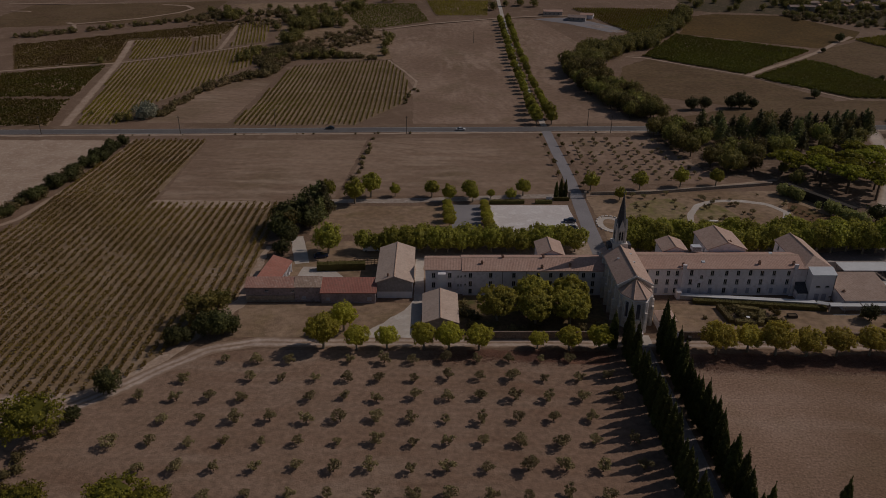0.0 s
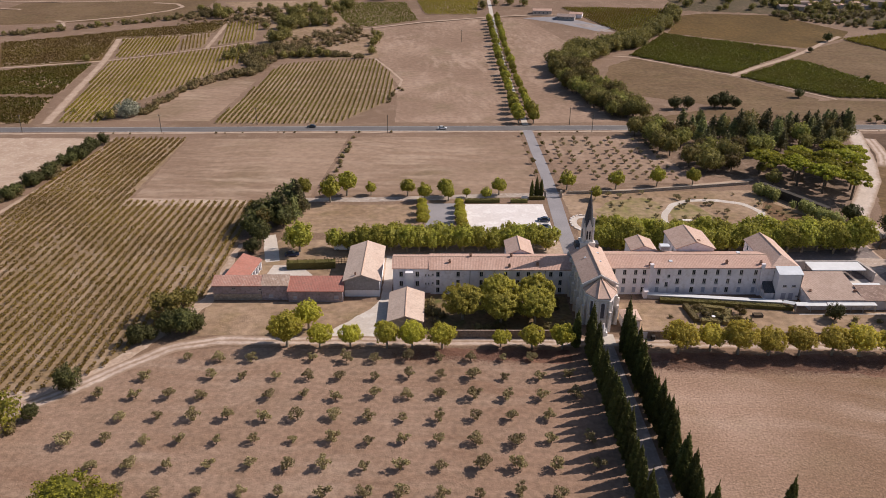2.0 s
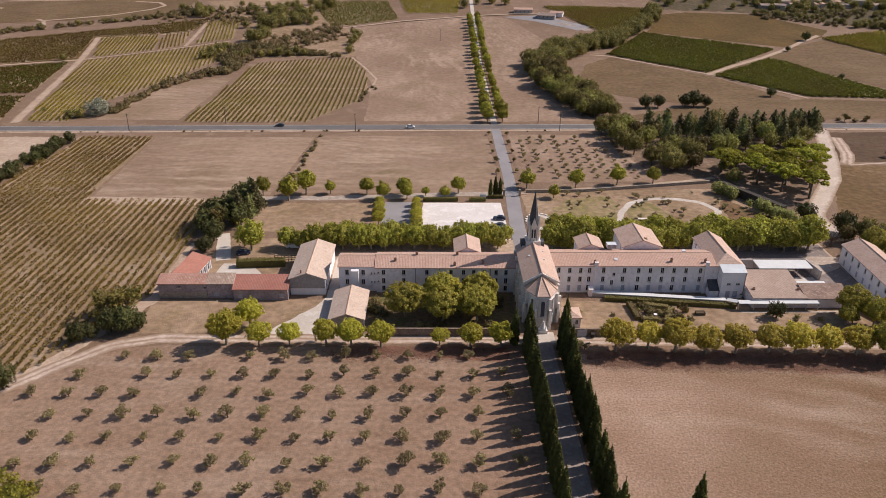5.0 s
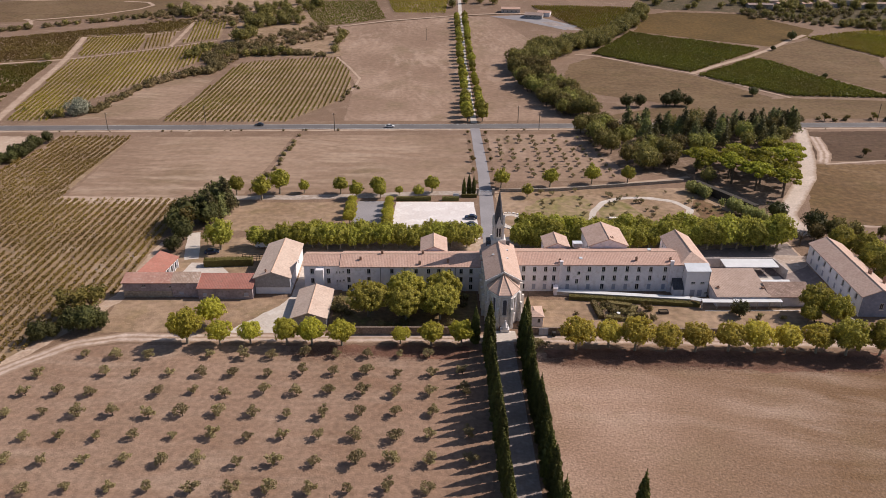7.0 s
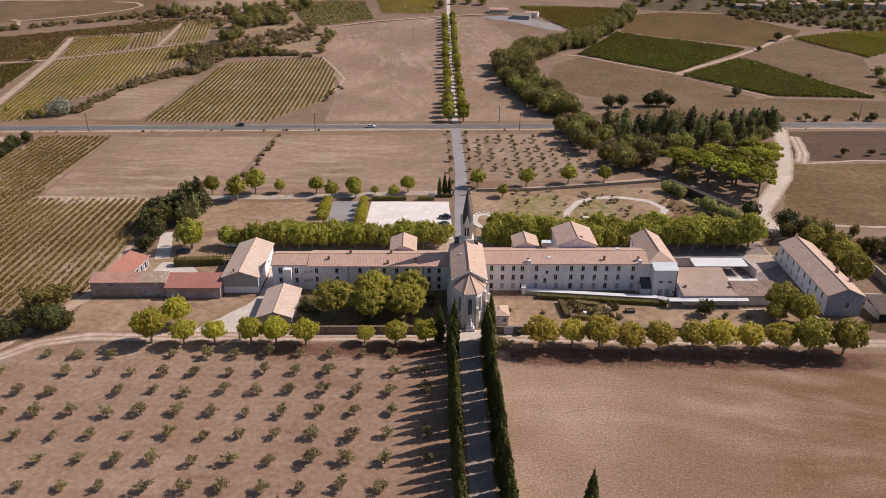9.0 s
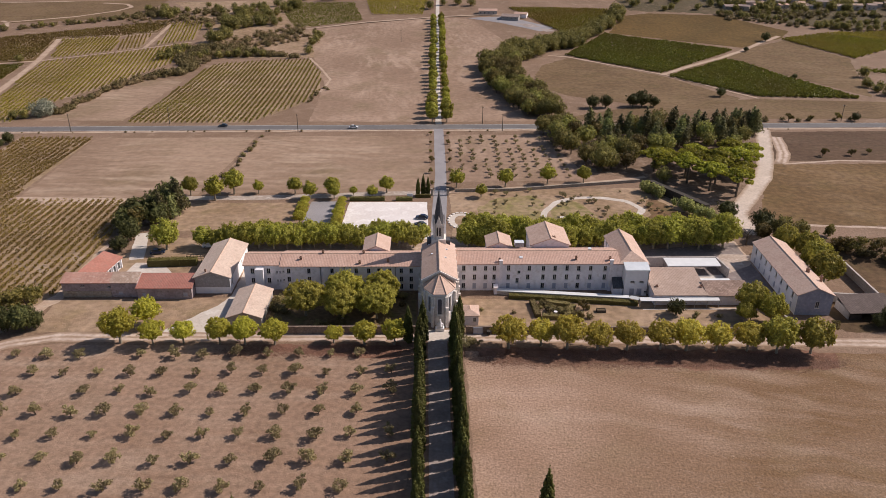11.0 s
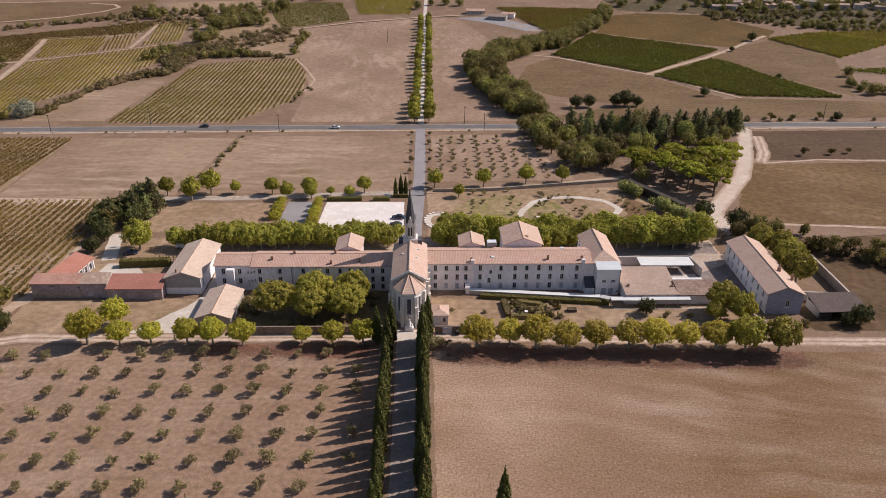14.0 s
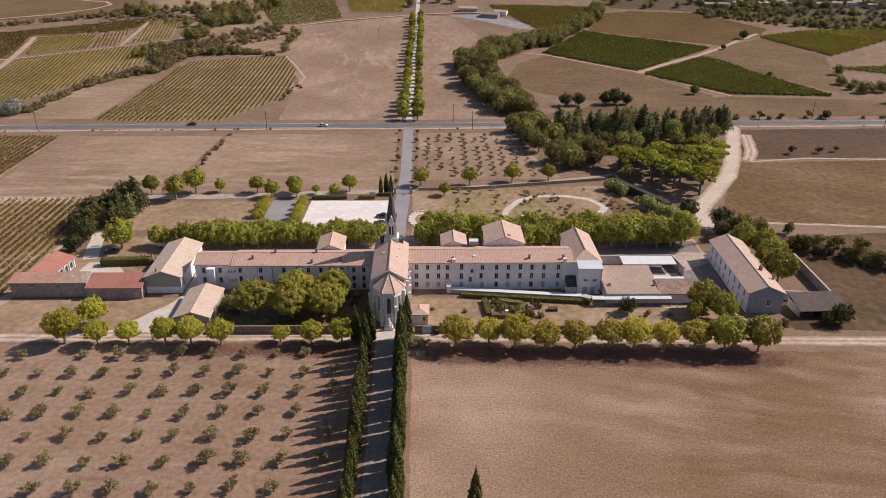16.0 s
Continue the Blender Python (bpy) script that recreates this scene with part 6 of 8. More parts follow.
# broad trees behind the guest house
broad = [plane_kind(s, 4.2, 6.4, 1.4, 5200, 0.2, M["leaf_broad"]) for s in (33, 34)]
for k in broad:
    tagged(k, "broad olive-green tree beside the guest house", "tree", "court trees")
place(broad, [(81.6, -33.4, 1.05), (89.8, -33.6, 1.22), (82.6, -14.6, 1.0), (86.2, -19.4, 0.9), (79.5, -18.6, 0.6), (109.8, 1.0, 1.12), (110.5, 8.5, 1.15), (111.5, 15.5, 1.0), (107.5, 21.5, 0.95)], R)
retire(planes + planes_dry + planes_far + planes_dark + big + broad + row_trees)

# cypresses
def cypress_kind(seed, h, r):
    """A column of upright plumes, each with its own tip, round a slim core."""
    rnd = random.Random(seed)

    def girth(u):
        return r * min(1.0, 0.6 + 2.2 * u) * max(0.0, 1 - u ** 2.8) + 0.1

    lobes = [(0, 0, 0.4 + h * (0.03 + 0.93 * u), girth(u) * 0.72, girth(u) * 0.72, h * 0.08) for u in np.linspace(0, 1, 14)]
    for i in range(46):
        u = 0.04 + 0.84 * (i + rnd.random()) / 46
        a, g = i * 2.4 + rnd.uniform(-0.3, 0.3), girth(min(1.0, u + 0.05))
        q = g * rnd.uniform(0.26, 0.42)
        lobes.append((g * 0.68 * math.cos(a), g * 0.68 * math.sin(a), 0.3 + h * u, q, q, h * rnd.uniform(0.05, 0.09)))
    return tree("cypress", "tall dark green columnar cypress", "tree", 1.0, 0.25, lobes, 6200, 0.13, M["leaf_cypress"], M["bark"], seed, 2, 0.6, "cypresses of the walk", 0.8, 0.2)


cyp = [cypress_kind(s, 12.6, 1.5) for s in (41, 42, 43)]
spots = []
for k in range(25):
    y = -29.5 - 2.75 * k
    spots.append((4.4 + R.uniform(-0.3, 0.3), y + R.uniform(-0.5, 0.5), R.uniform(0.72, 1.08)))
    if k > 0:
        spots.append((-4.0 + R.uniform(-0.3, 0.3), y + R.uniform(-0.5, 0.5), R.uniform(0.7, 1.05)))
spots += [(5.6, -27.0, 0.95), (4.9, -28.2, 0.85), (-6.8, -28.3, 0.85), (-3.3, -28.5, 0.95), (-2.9, -25.9, 0.6)]
place(cyp, spots, R, 0.97, 1.03)
place(cyp, [(18.0, -87.3, 1.0), (-33.8, -90.3, 0.88)], R, 1, 1)
place(cyp, [(-5.5, 70.9, 0.6), (-3.6, 72.2, 0.66), (-1.9, 72.4, 0.56)], R, 1, 1)
retire(cyp)

# olive orchard on its square grid
def olive_kind(seed):
    rnd = random.Random(seed)
    lobes = []
    for i in range(9):
        a = i * 2.4 + rnd.uniform(-0.5, 0.5)
        q = rnd.uniform(0.35, 0.65)
        d = rnd.uniform(0.2, 1.15)
        lobes.append((d * math.cos(a), d * math.sin(a), rnd.uniform(0.95, 1.9) - 0.15 * d, q, q, q * 0.7))
    return tree("olive_tree", "small young olive tree with sparse grey-green crown", "tree", 0.45, 0.11, lobes, 760, 0.115, M["leaf_olive"], M["bark"], seed, 9, 0.9, "orchard olive trees", 0, 0.85)


olives = [olive_kind(s) for s in range(51, 56)]
spots = []
for j in range(13):
    y = -34.0 - 7.28 * j
    for i in range(-1, 17):
        x = -17.6 - 7.35 * i
        left = -104 if j == 0 else (-113 if j == 1 else -118 + 1.2 * j)
        if x < left or (i == -1 and j % 3 == 0):
            continue
        if R.random() < 0.05:
            continue
        spots.append((x + R.uniform(-0.5, 0.5), y + R.uniform(-0.5, 0.5), R.uniform(0.85, 1.4) * (1.12 if i < 1 else 1)))
place(olives, spots, R, 0.9, 1.1, 0.12)
# young planting beyond the lane
spots = [(12 + 5.2 * i + R.uniform(-0.6, 0.6), 92 + 6.4 * j + R.uniform(-0.6, 0.6), R.uniform(0.6, 1.0)) for i in range(9) for j in range(9) if 12 + 5.2 * i < 62 - 1.1 * j and R.random() < 0.9]
place(olives, spots, R, 0.9, 1.1)
# shrubs in the park
spots = [(R.uniform(18, 84), R.uniform(40, 76), R.uniform(0.4, 0.9)) for _ in range(60)]
place(olives, [s for s in spots if s[0] < 90 - (s[1] - 40) * 0.25], R)
place(olives, [(8.0, -30.5, 1.3), (10.0, -30.2, 1.1)], R)
retire(olives)

# dark evergreen oaks and bushes
def oak_kind(seed, n=1700):
    rnd = random.Random(seed)
    return tree("evergreen_oak", "dense dark evergreen oak", "tree", 1.6, 0.3, round_lobes(rnd, 3.4, 6.2, 0.7, 13, size=0.45), n, 0.3, M["leaf_oak"], M["bark"], seed, 5, 0.8, "evergreen oaks",
                cloud=fuzzy_crown(seed, 3.6, 6.8, 0.5, 2600, 0.22, 0.25, 0.7))


oaks = [oak_kind(s) for s in (61, 62, 63)]
place(oaks, [(-102.6, -21.8, 1.0), (-106.6, -22.0, 0.8), (-100.1, -21.0, 0.7), (-112.6, -26.6, 0.7), (-110.1, -25.1, 0.55), (-120.7, -46.0, 0.85), (-124.2, -55.6, 0.5), (-113.0, -27.0, 0.55),
             (-97.5, 44, 1.25), (-93.5, 50, 1.3), (-99, 38, 1.0), (-91, 55, 1.25), (-95.5, 32, 0.85), (-96, 24, 0.75), (-90.5, 44, 1.0),
             (107.4, 38.1, 1.0), (100.5, 50, 0.9), (63, -15.2, 0.62), (116.5, -21.2, 0.72), (113, -21.4, 0.5),
             (85, 200, 0.95), (92, 201, 0.95), (107, 203, 1.0), (112, 204, 1.2), (118, 203, 0.8), (162.2, 226, 0.75), (246, 368.6, 0.9), (220.5, 339.4, 0.5), (223.5, 268.9, 0.45), (212, 176, 0.6), (158, 178, 0.6)], R, 0.95, 1.05)
YARD = [(110 + R.uniform(-6, 8), R.uniform(24, 34), R.uniform(0.6, 0.95)) for _ in range(7)]
def small_oak_kind(seed):
    rnd = random.Random(seed)
    lobes = []
    for i in range(16):
        a, q, d = i * 2.4 + rnd.uniform(-0.5, 0.5), rnd.uniform(0.7, 1.25), rnd.uniform(0.4, 2.6)
        lobes.append((d * math.cos(a) + 0.5, d * math.sin(a), rnd.uniform(2.4, 5.4) - 0.25 * d, q, q, q * 0.75))
    return tree("small_oak", "small thin-crowned oak turning brown on a bank", "tree", 1.9, 0.2, lobes, 1500, 0.2, M["leaf_sparse"], M["bark"], seed, 10, 0.9, "small oaks", 0.5, 0.7, branches=True)


thin = [small_oak_kind(s) for s in (64, 65, 66)]
place(thin, [(x, 25.5 - (x - 126) * 0.68 + R.uniform(-1.5, 1.5), R.uniform(0.9, 1.2)) for x in np.arange(126, 186, 4.6)], R)
place(thin, [(-108.9, -14.1, 1.7), (-105.7, -13.1, 1.35), (-126, -80, 0.8), (-98, 40, 1.3), (-101, 47, 1.2)], R)
place(thin, [(R.uniform(118, 130), R.uniform(28, 36), R.uniform(0.5, 0.8)) for _ in range(3)] + [(81.5, -18, 0.6), (100.7, -23.6, 0.55), (37.5, -18.1, 0.5), (39.1, -12.7, 0.55), (178, 175.3, 0.7), (167.7, 119.2, 0.7), (181, 120.5, 0.55), (189, 122, 0.5), (160, 176, 0.5), (190, 177, 0.5), (204, 178, 0.6)], R)
# saplings along the entry drive
place(thin, [(x + R.uniform(-0.3, 0.3), y + R.uniform(-1, 1), R.uniform(0.32, 0.5)) for y in np.arange(84, 154, 13.0) for x in (-0.6, 7.0)], R, 0.7, 0.95)
# dead tree by the north gate
bm = bmesh.new()
limb(bm, (0, 0, -0.2), (0.2, 0, 3.0), 0.3, 0.22, 8, 0.1, R)
for i in range(9):
    a, z = i * 2.4, 1.6 + 0.2 * i
    p = Vector((1.3 * math.cos(a), 1.3 * math.sin(a), z + 1.6))
    limb(bm, (0.12, 0, z), p, 0.13, 0.06, 6, 0.15, R)
    for k in range(3):
        limb(bm, p, p + Vector((R.uniform(-1, 1), R.uniform(-1, 1), R.uniform(0.5, 1.5))), 0.06, 0.02, 5, 0.1, R)
dt = part("dead_tree", bm, M["bark"])
dt.location = (98.7, 28.6, 0)
tagged(dt, "bare dead tree with broken grey branches", "tree")
# umbrella pines standing near the vines
def pine_kind(seed, n=1500):
    rnd = random.Random(seed)
    lobes = [(0, 0, 6.6, 1.8, 1.8, 0.6)]
    for i in range(12):
        a = i * 2.4
        q = rnd.uniform(0.9, 1.6)
        rr = 3.8 * math.sqrt((i + 0.5) / 12)
        lobes.append((rr * math.cos(a), rr * math.sin(a), 6.6 - 0.09 * rr * rr + rnd.uniform(-0.3, 0.3), q, q, 0.55))
    return tree("umbrella_pine", "umbrella pine with a flat spreading crown", "tree", 5.6, 0.25, lobes, n, 0.28, M["leaf_pine"], M["bark"], seed, 13, 0.7, "umbrella pines", 0.7)


def domed_pine(seed):
    limbs_ = [(3.2 * math.cos(k * 2.4), 3.2 * math.sin(k * 2.4), 4.2) for k in range(8)]
    return tree("umbrella_pine", "low umbrella pine with a domed bright green crown", "tree", 2.6, 0.3, limbs_, 0, 0.2, M["leaf_pine"], M["bark"], seed, 8, 0.9, "umbrella pines", cloud=fuzzy_crown(seed, 6.0, 5.6, 2.0, 5200, 0.2, 0.3, 0.8, 1.1, 0.7))


domes = [domed_pine(s) for s in (73, 74)]
place(domes, [(-130.2, -60.7, 1.08), (-121, -82, 0.75), (-106, -81, 0.85), (-100, -82.5, 0.75)], R, 0.97, 1.03)
retire(domes)
pines = [pine_kind(s) for s in (71, 72)]
place(pines, [              (111.5, 70.5, 1.35), (104, 77, 1.3), (109, 85, 1.15), (116.5, 81, 1.2), (98, 85, 1.25), (122, 91, 1.05), (113, 95, 1.3), (102, 96, 1.1), (92, 94, 1.2), (128, 101, 0.95), (118, 104, 1.2), (107, 106, 1.3), (96, 105, 1.0), (132, 111, 0.95), (124, 113, 1.2), (121, 98, 1.3), (99, 91, 1.3), (89, 99, 1.1)], R, 0.95, 1.3)
UNDER = [(R.uniform(88, 128), R.uniform(84, 112), R.uniform(0.45, 0.75)) for _ in range(8)]
retire(pines)

# mixed wood beside the main road
def wood_kind(seed, conifer):
    rnd = random.Random(seed)
    if conifer:
        lobes = [(rnd.uniform(-0.3, 0.3), rnd.uniform(-0.3, 0.3), 2.0 + 7.6 * u, rnd.uniform(0.8, 1.1) * (2.9 * (1 - u) ** 0.75 + 0.6), rnd.uniform(0.8, 1.1) * (2.9 * (1 - u) ** 0.75 + 0.6), 1.0) for u in np.linspace(0, 1, 9)]
        return tree("conifer", "dark green conifer of the wood", "tree", 2.5, 0.22, lobes, 1300, 0.26, M["leaf_conifer"], M["bark"], seed, 2, 0.8, "wood trees", 0.6, 0.5)
    return tree("wood_tree", "mixed green woodland tree", "tree", 2.5, 0.22, round_lobes(rnd, 3.3, 6.5, 1.8, 11, size=0.45), 1100, 0.33, M["leaf_wood"], M["bark"], seed, 4, 0.8, "wood trees",
                cloud=fuzzy_crown(seed, 3.5, 7.2, 1.2, 1900, 0.25, 0.3, 0.6))


con = [wood_kind(s, True) for s in (81, 82)]
dec = [wood_kind(s, False) for s in (83, 84, 85)]
sp_c, sp_d = [], []
for i in range(9):
    for j in range(11):
        u, v = (j + R.uniform(-0.3, 0.3)) / 10, (i + R.uniform(-0.3, 0.3)) / 8
        x = 66 + u * (88 - 14 * (1 - v)) - 12 * v * (1 - u)
        y = 100 + v * 52 + 6 * u
        if x > 118 + 40 * v * 0.9 or (v < 0.3 and u > 0.3):
            continue
        if R.random() < 0.24:
            continue
        (sp_c if (v > 0.45 and u > 0.15 and R.random() < 0.75) else sp_d).append((x, y, R.uniform(0.85, 1.25)))
sp_far = []
sp_c += [(x + R.uniform(-1.5, 1.5), 148 + 0.05 * (x - 60) + R.uniform(-3, 3), R.uniform(0.95, 1.3)) for x in np.arange(72, 156, 5)]
sp_c += [(-89, 58, 1.25), (-87, 54, 1.1), (-91, 47, 1.1), (-88, 50, 0.9)]
place(con, sp_c, R)
sp_d += [(60 + R.uniform(-4, 5), 158 + R.uniform(-6, 4), R.uniform(0.7, 1.1)) for _ in range(8)]
# belt of trees running up beside the fallow field
belt = [(57, 178, 8), (52, 205, 10), (47, 232, 11), (43, 258, 11), (42, 285, 10), (48, 305, 10), (58, 325, 14), (70, 340, 17), (86, 350, 13), (98, 360, 6), (110, 372, 4), (122, 388, 4), (134, 405, 4), (146, 425, 5), (152, 445, 5)]
for (a, b) in zip(belt, belt[1:]):
    for k in range(int(8 + a[2] * 2.2)):
        s = R.random()
        sp_far.append((a[0] + (b[0] - a[0]) * s + R.uniform(-a[2], a[2]), a[1] + (b[1] - a[1]) * s + R.uniform(-6, 6), R.uniform(0.6, 1.25)))
# scrubby woods in the north-west
for _ in range(95):
    u = R.random()
    sp_far.append((-165 + 75 * u + R.uniform(-10, 10), 400 + 70 * R.random() + 25 * u, R.uniform(0.6, 1.2)))
sp_far += [(-172 + R.uniform(-6, 6), 330 + R.uniform(-18, 30), R.uniform(0.6, 1.0)) for _ in range(8)]
sp_far += [(-150 + R.uniform(-8, 8), 372 + R.uniform(-10, 10), R.uniform(0.9, 1.3)) for _ in range(6)]
sp_far += [(-160 + 6 * k + R.uniform(-2, 2), 318 + R.uniform(-3, 6) + k * 0.6, R.uniform(0.5, 0.9)) for k in range(9)]
sp_far += [(-84 + R.uniform(-3, 3), 330 + 12 * k + R.uniform(-4, 4), R.uniform(0.5, 0.9)) for k in range(6)]
sp_far += [(-365 + 9.5 * k + R.uniform(-4, 4), 392 + 4.9 * k + R.uniform(-4, 4), R.uniform(0.35, 0.75)) for k in range(17)]
sp_far += [(-215 + R.uniform(-6, 6), 455 + R.uniform(-6, 6), R.uniform(0.9, 1.3)) for _ in range(4)]
sp_far += [(-240 + 12 * k, 480 + R.uniform(-14, 14), R.uniform(0.6, 1.1)) for k in range(24)]
sp_far += [(-130 + 9 * k, 520 + R.uniform(-10, 14), R.uniform(0.7, 1.2)) for k in range(30)]
# far trees round the village
sp_far += [(R.uniform(170, 460), R.uniform(452, 560), R.uniform(0.6, 1.2)) for _ in range(110)] + [(R.uniform(238, 460), R.uniform(440, 452), R.uniform(0.35, 0.7)) for _ in range(60)]
sp_far += [(R.uniform(240, 460), R.uniform(456, 505), R.uniform(0.5, 1.0)) for _ in range(70)]
sp_far += [(237 + 4.5 * k + R.uniform(-2, 2), 443 - 1.7 * k * (1 if k < 20 else 0.6) + R.uniform(-3, 3), R.uniform(0.45, 0.8)) for k in range(34)]
sp_far += [(301 + 5 * k + R.uniform(-2, 2), 406 - 0.9 * k + R.uniform(-2, 6), R.uniform(0.5, 0.85)) for k in range(18)]
sp_far += [(R.uniform(255, 275), R.uniform(228, 275), R.uniform(0.6, 1.1)) for _ in range(9)] + [(R.uniform(262, 330), R.uniform(190, 232), R.uniform(0.7, 1.2)) for _ in range(16)]
sp_far += [(-221, 186, 0.35), (-266, 308, 0.7), (-203, 174, 0.75), (-199, 176, 0.7), (-45, 440, 0.8)]
sp_far = [s for s in sp_far if not (-136 + 0.3 * (s[1] - 400) < s[0] < 0 and 404 < s[1] < 505 and s[0] > -112 - 0.25 * (s[1] - 408))]
place(dec, sp_d, R)
far = [tree("far_tree", "far tree", "tree", 0, 0.2, [], 0, 0.45, M["leaf_wood"], M["bark"], s, 0, 0.8, "", cloud=fuzzy_crown(s, 3.7, 6.8, 0.0, 620, 0.34, 0.3, 0.85)) for s in (86, 87, 88, 89)]
near_belt = [s for s in sp_far if 28 < s[0] < 90 and s[1] < 300]
place(dec, near_belt + YARD + [s for s in UNDER if s[0] < 60 + 0.62 * s[1]], R)
scatter_stuff("far_woods", "mixed green and brown woods and village trees far off", "woods", far, [s for s in sp_far if s not in near_belt], R)
# small trees and bushes in strips
BUSHES = []


def strip(kinds, pts, n, wide, s0, s1, joined=True):
    sp = []
    for _ in range(n):
        i = R.randrange(len(pts) - 1)
        s = R.random()
        a, b = pts[i], pts[i + 1]
        sp.append((a[0] + (b[0] - a[0]) * s + R.uniform(-wide, wide), a[1] + (b[1] - a[1]) * s + R.uniform(-wide, wide), R.uniform(s0, s1)))
    if joined:
        BUSHES.extend(sp)
    else:
        place(kinds, sp, R)


def bush_kind(seed, mat_, name, label):
    return tree(name, label, "bush", 0, 0.1, [], 0, 0.2, mat_, M["bark"], seed, 0, 0.8, name + "es", cloud=fuzzy_crown(seed, 2.4, 3.3, -0.4, 260, 0.29, 0.4, 0.9))


scrub = [bush_kind(s, M["leaf_scrub"], "scrub_bush", "dry olive-brown scrub bush") for s in (91, 92)]
strip(oaks, [(-200, 40), (-193, 70), (-188, 110), (-187, 143)], 46, 2.2, 0.4, 0.75, False)
strip(scrub, [(-206, 10), (-200, 40), (-193, 70), (-188, 110)], 40, 3, 0.6, 1.0)
strip(scrub, [(-187, 183), (-184.6, 195), (-184, 217), (-181, 243), (-173, 262), (-158, 273), (-149, 284)], 60, 2.0, 0.45, 1.0)
strip(scrub, [(-181, 240), (-173, 260), (-158, 272), (-149, 282), (-155, 300)], 30, 3.0, 0.8, 1.4)
strip(scrub, [(-83, 74), (-80, 100), (-77, 145)], 16, 0.8, 0.3, 0.6, False)
strip(scrub, [(-155, 322), (-120, 330), (-90, 325)], 40, 6, 0.5, 1.1)
strip(scrub, [(-150, 345), (-120, 380), (-100, 400)], 60, 16, 0.5, 1.1)
strip(scrub, [(-250, 470), (-190, 455), (-150, 445)], 80, 18, 0.6, 1.3)
strip(scrub, [(-365, 390), (-314, 419), (-257, 447), (-215, 466)], 60, 4, 0.6, 1.1)
strip(scrub, [(-190, 150.5), (-60, 154), (100, 158), (240, 162)], 22, 0.8, 0.12, 0.3)
strip(scrub, [(-60, 240), (-66, 215), (-62, 200)], 9, 1.5, 0.35, 0.6)
strip(scrub, [(150, 176), (250, 178)], 14, 2, 0.4, 0.7)
strip(scrub, [(122, 29), (135, 20), (150, 6), (165, -4)], 40, 1.2, 0.5, 0.9)
strip(scrub, [(237, 443), (283, 416), (333, 399), (420, 390)], 60, 4, 0.5, 0.9)
strip(scrub, [(250, 455), (300, 440), (420, 430)], 70, 12, 0.6, 1.3)
strip(scrub, [(-126, -58), (-131, -66), (-126, -80)], 10, 1.5, 0.4, 0.7)
strip(scrub, [(12, -12), (30, -14), (48, -16), (80, -16)], 14, 3, 0.25, 0.5, False)
strip(scrub, [(25, -15), (28.5, -10), (31, -14), (35, -14), (37, -17)], 22, 1.3, 0.3, 0.6, False)
strip(scrub, [(-42, -6), (-42.5, -13), (-40, -12), (-39, -20)], 14, 1.0, 0.35, 0.7, False)
strip(scrub, [(-38, -4), (-20, -4), (-8, -5), (-8, -20), (-30, -21)], 26, 1.2, 0.3, 0.6, False)
silver = tree("silver_bush", "round silvery grey-green bush beside the vines", "bush", 0, 0.1, [], 0, 0.2, M["leaf_silver"], M["bark"], 95, 0, 0.8, "", cloud=fuzzy_crown(95, 5.4, 7.6, -0.6, 2600, 0.3, 0.3, 0.9))
place([silver], [(-192.2, 181.9, 1.0)], R)
retire([silver])
strip(scrub, [(-150, 288), (-162, 315), (-156, 345), (-125, 335)], 110, 4.5, 0.7, 1.5)
THICKET = []
for pts, n, wide in (([(-187, 186), (-184, 217), (-178, 245), (-168, 262), (-152, 278)], 90, 3.0), ([(-150, 300), (-150, 330), (-128, 330), (-95, 328)], 110, 6.0), ([(-140, 345), (-118, 375), (-100, 395)], 150, 16.0), ([(-206, 10), (-197, 60), (-191, 110)], 50, 2.5), ([(-245, 440), (-200, 432), (-160, 430)], 70, 14.0), ([(240, 440), (290, 420), (400, 400)], 70, 8.0), ([(-365, 396), (-300, 430), (-225, 462)], 60, 6.0)):
    for _ in range(n):
        i, u = R.randrange(len(pts) - 1), R.random()
        (xa, ya), (xb, yb) = pts[i], pts[i + 1]
        THICKET.append((xa + (xb - xa) * u + R.uniform(-wide, wide), ya + (yb - ya) * u + R.uniform(-wide, wide), R.uniform(0.35, 0.85)))
thick = [bush_kind(s, M["leaf_thicket"], "thicket_bush", "straw-brown thicket bush") for s in (93, 94)]
scatter_stuff("dry_thicket", "straw-brown thickets of dry weeds and reeds", "thicket", thick, THICKET, R)
retire(thick)
scatter_stuff("dry_scrub", "dry olive-brown scrub along tracks and banks", "scrub", scrub, BUSHES, R)
retire(scrub + oaks + con + dec + far)

# ---------------------------------------------------------------- hedges


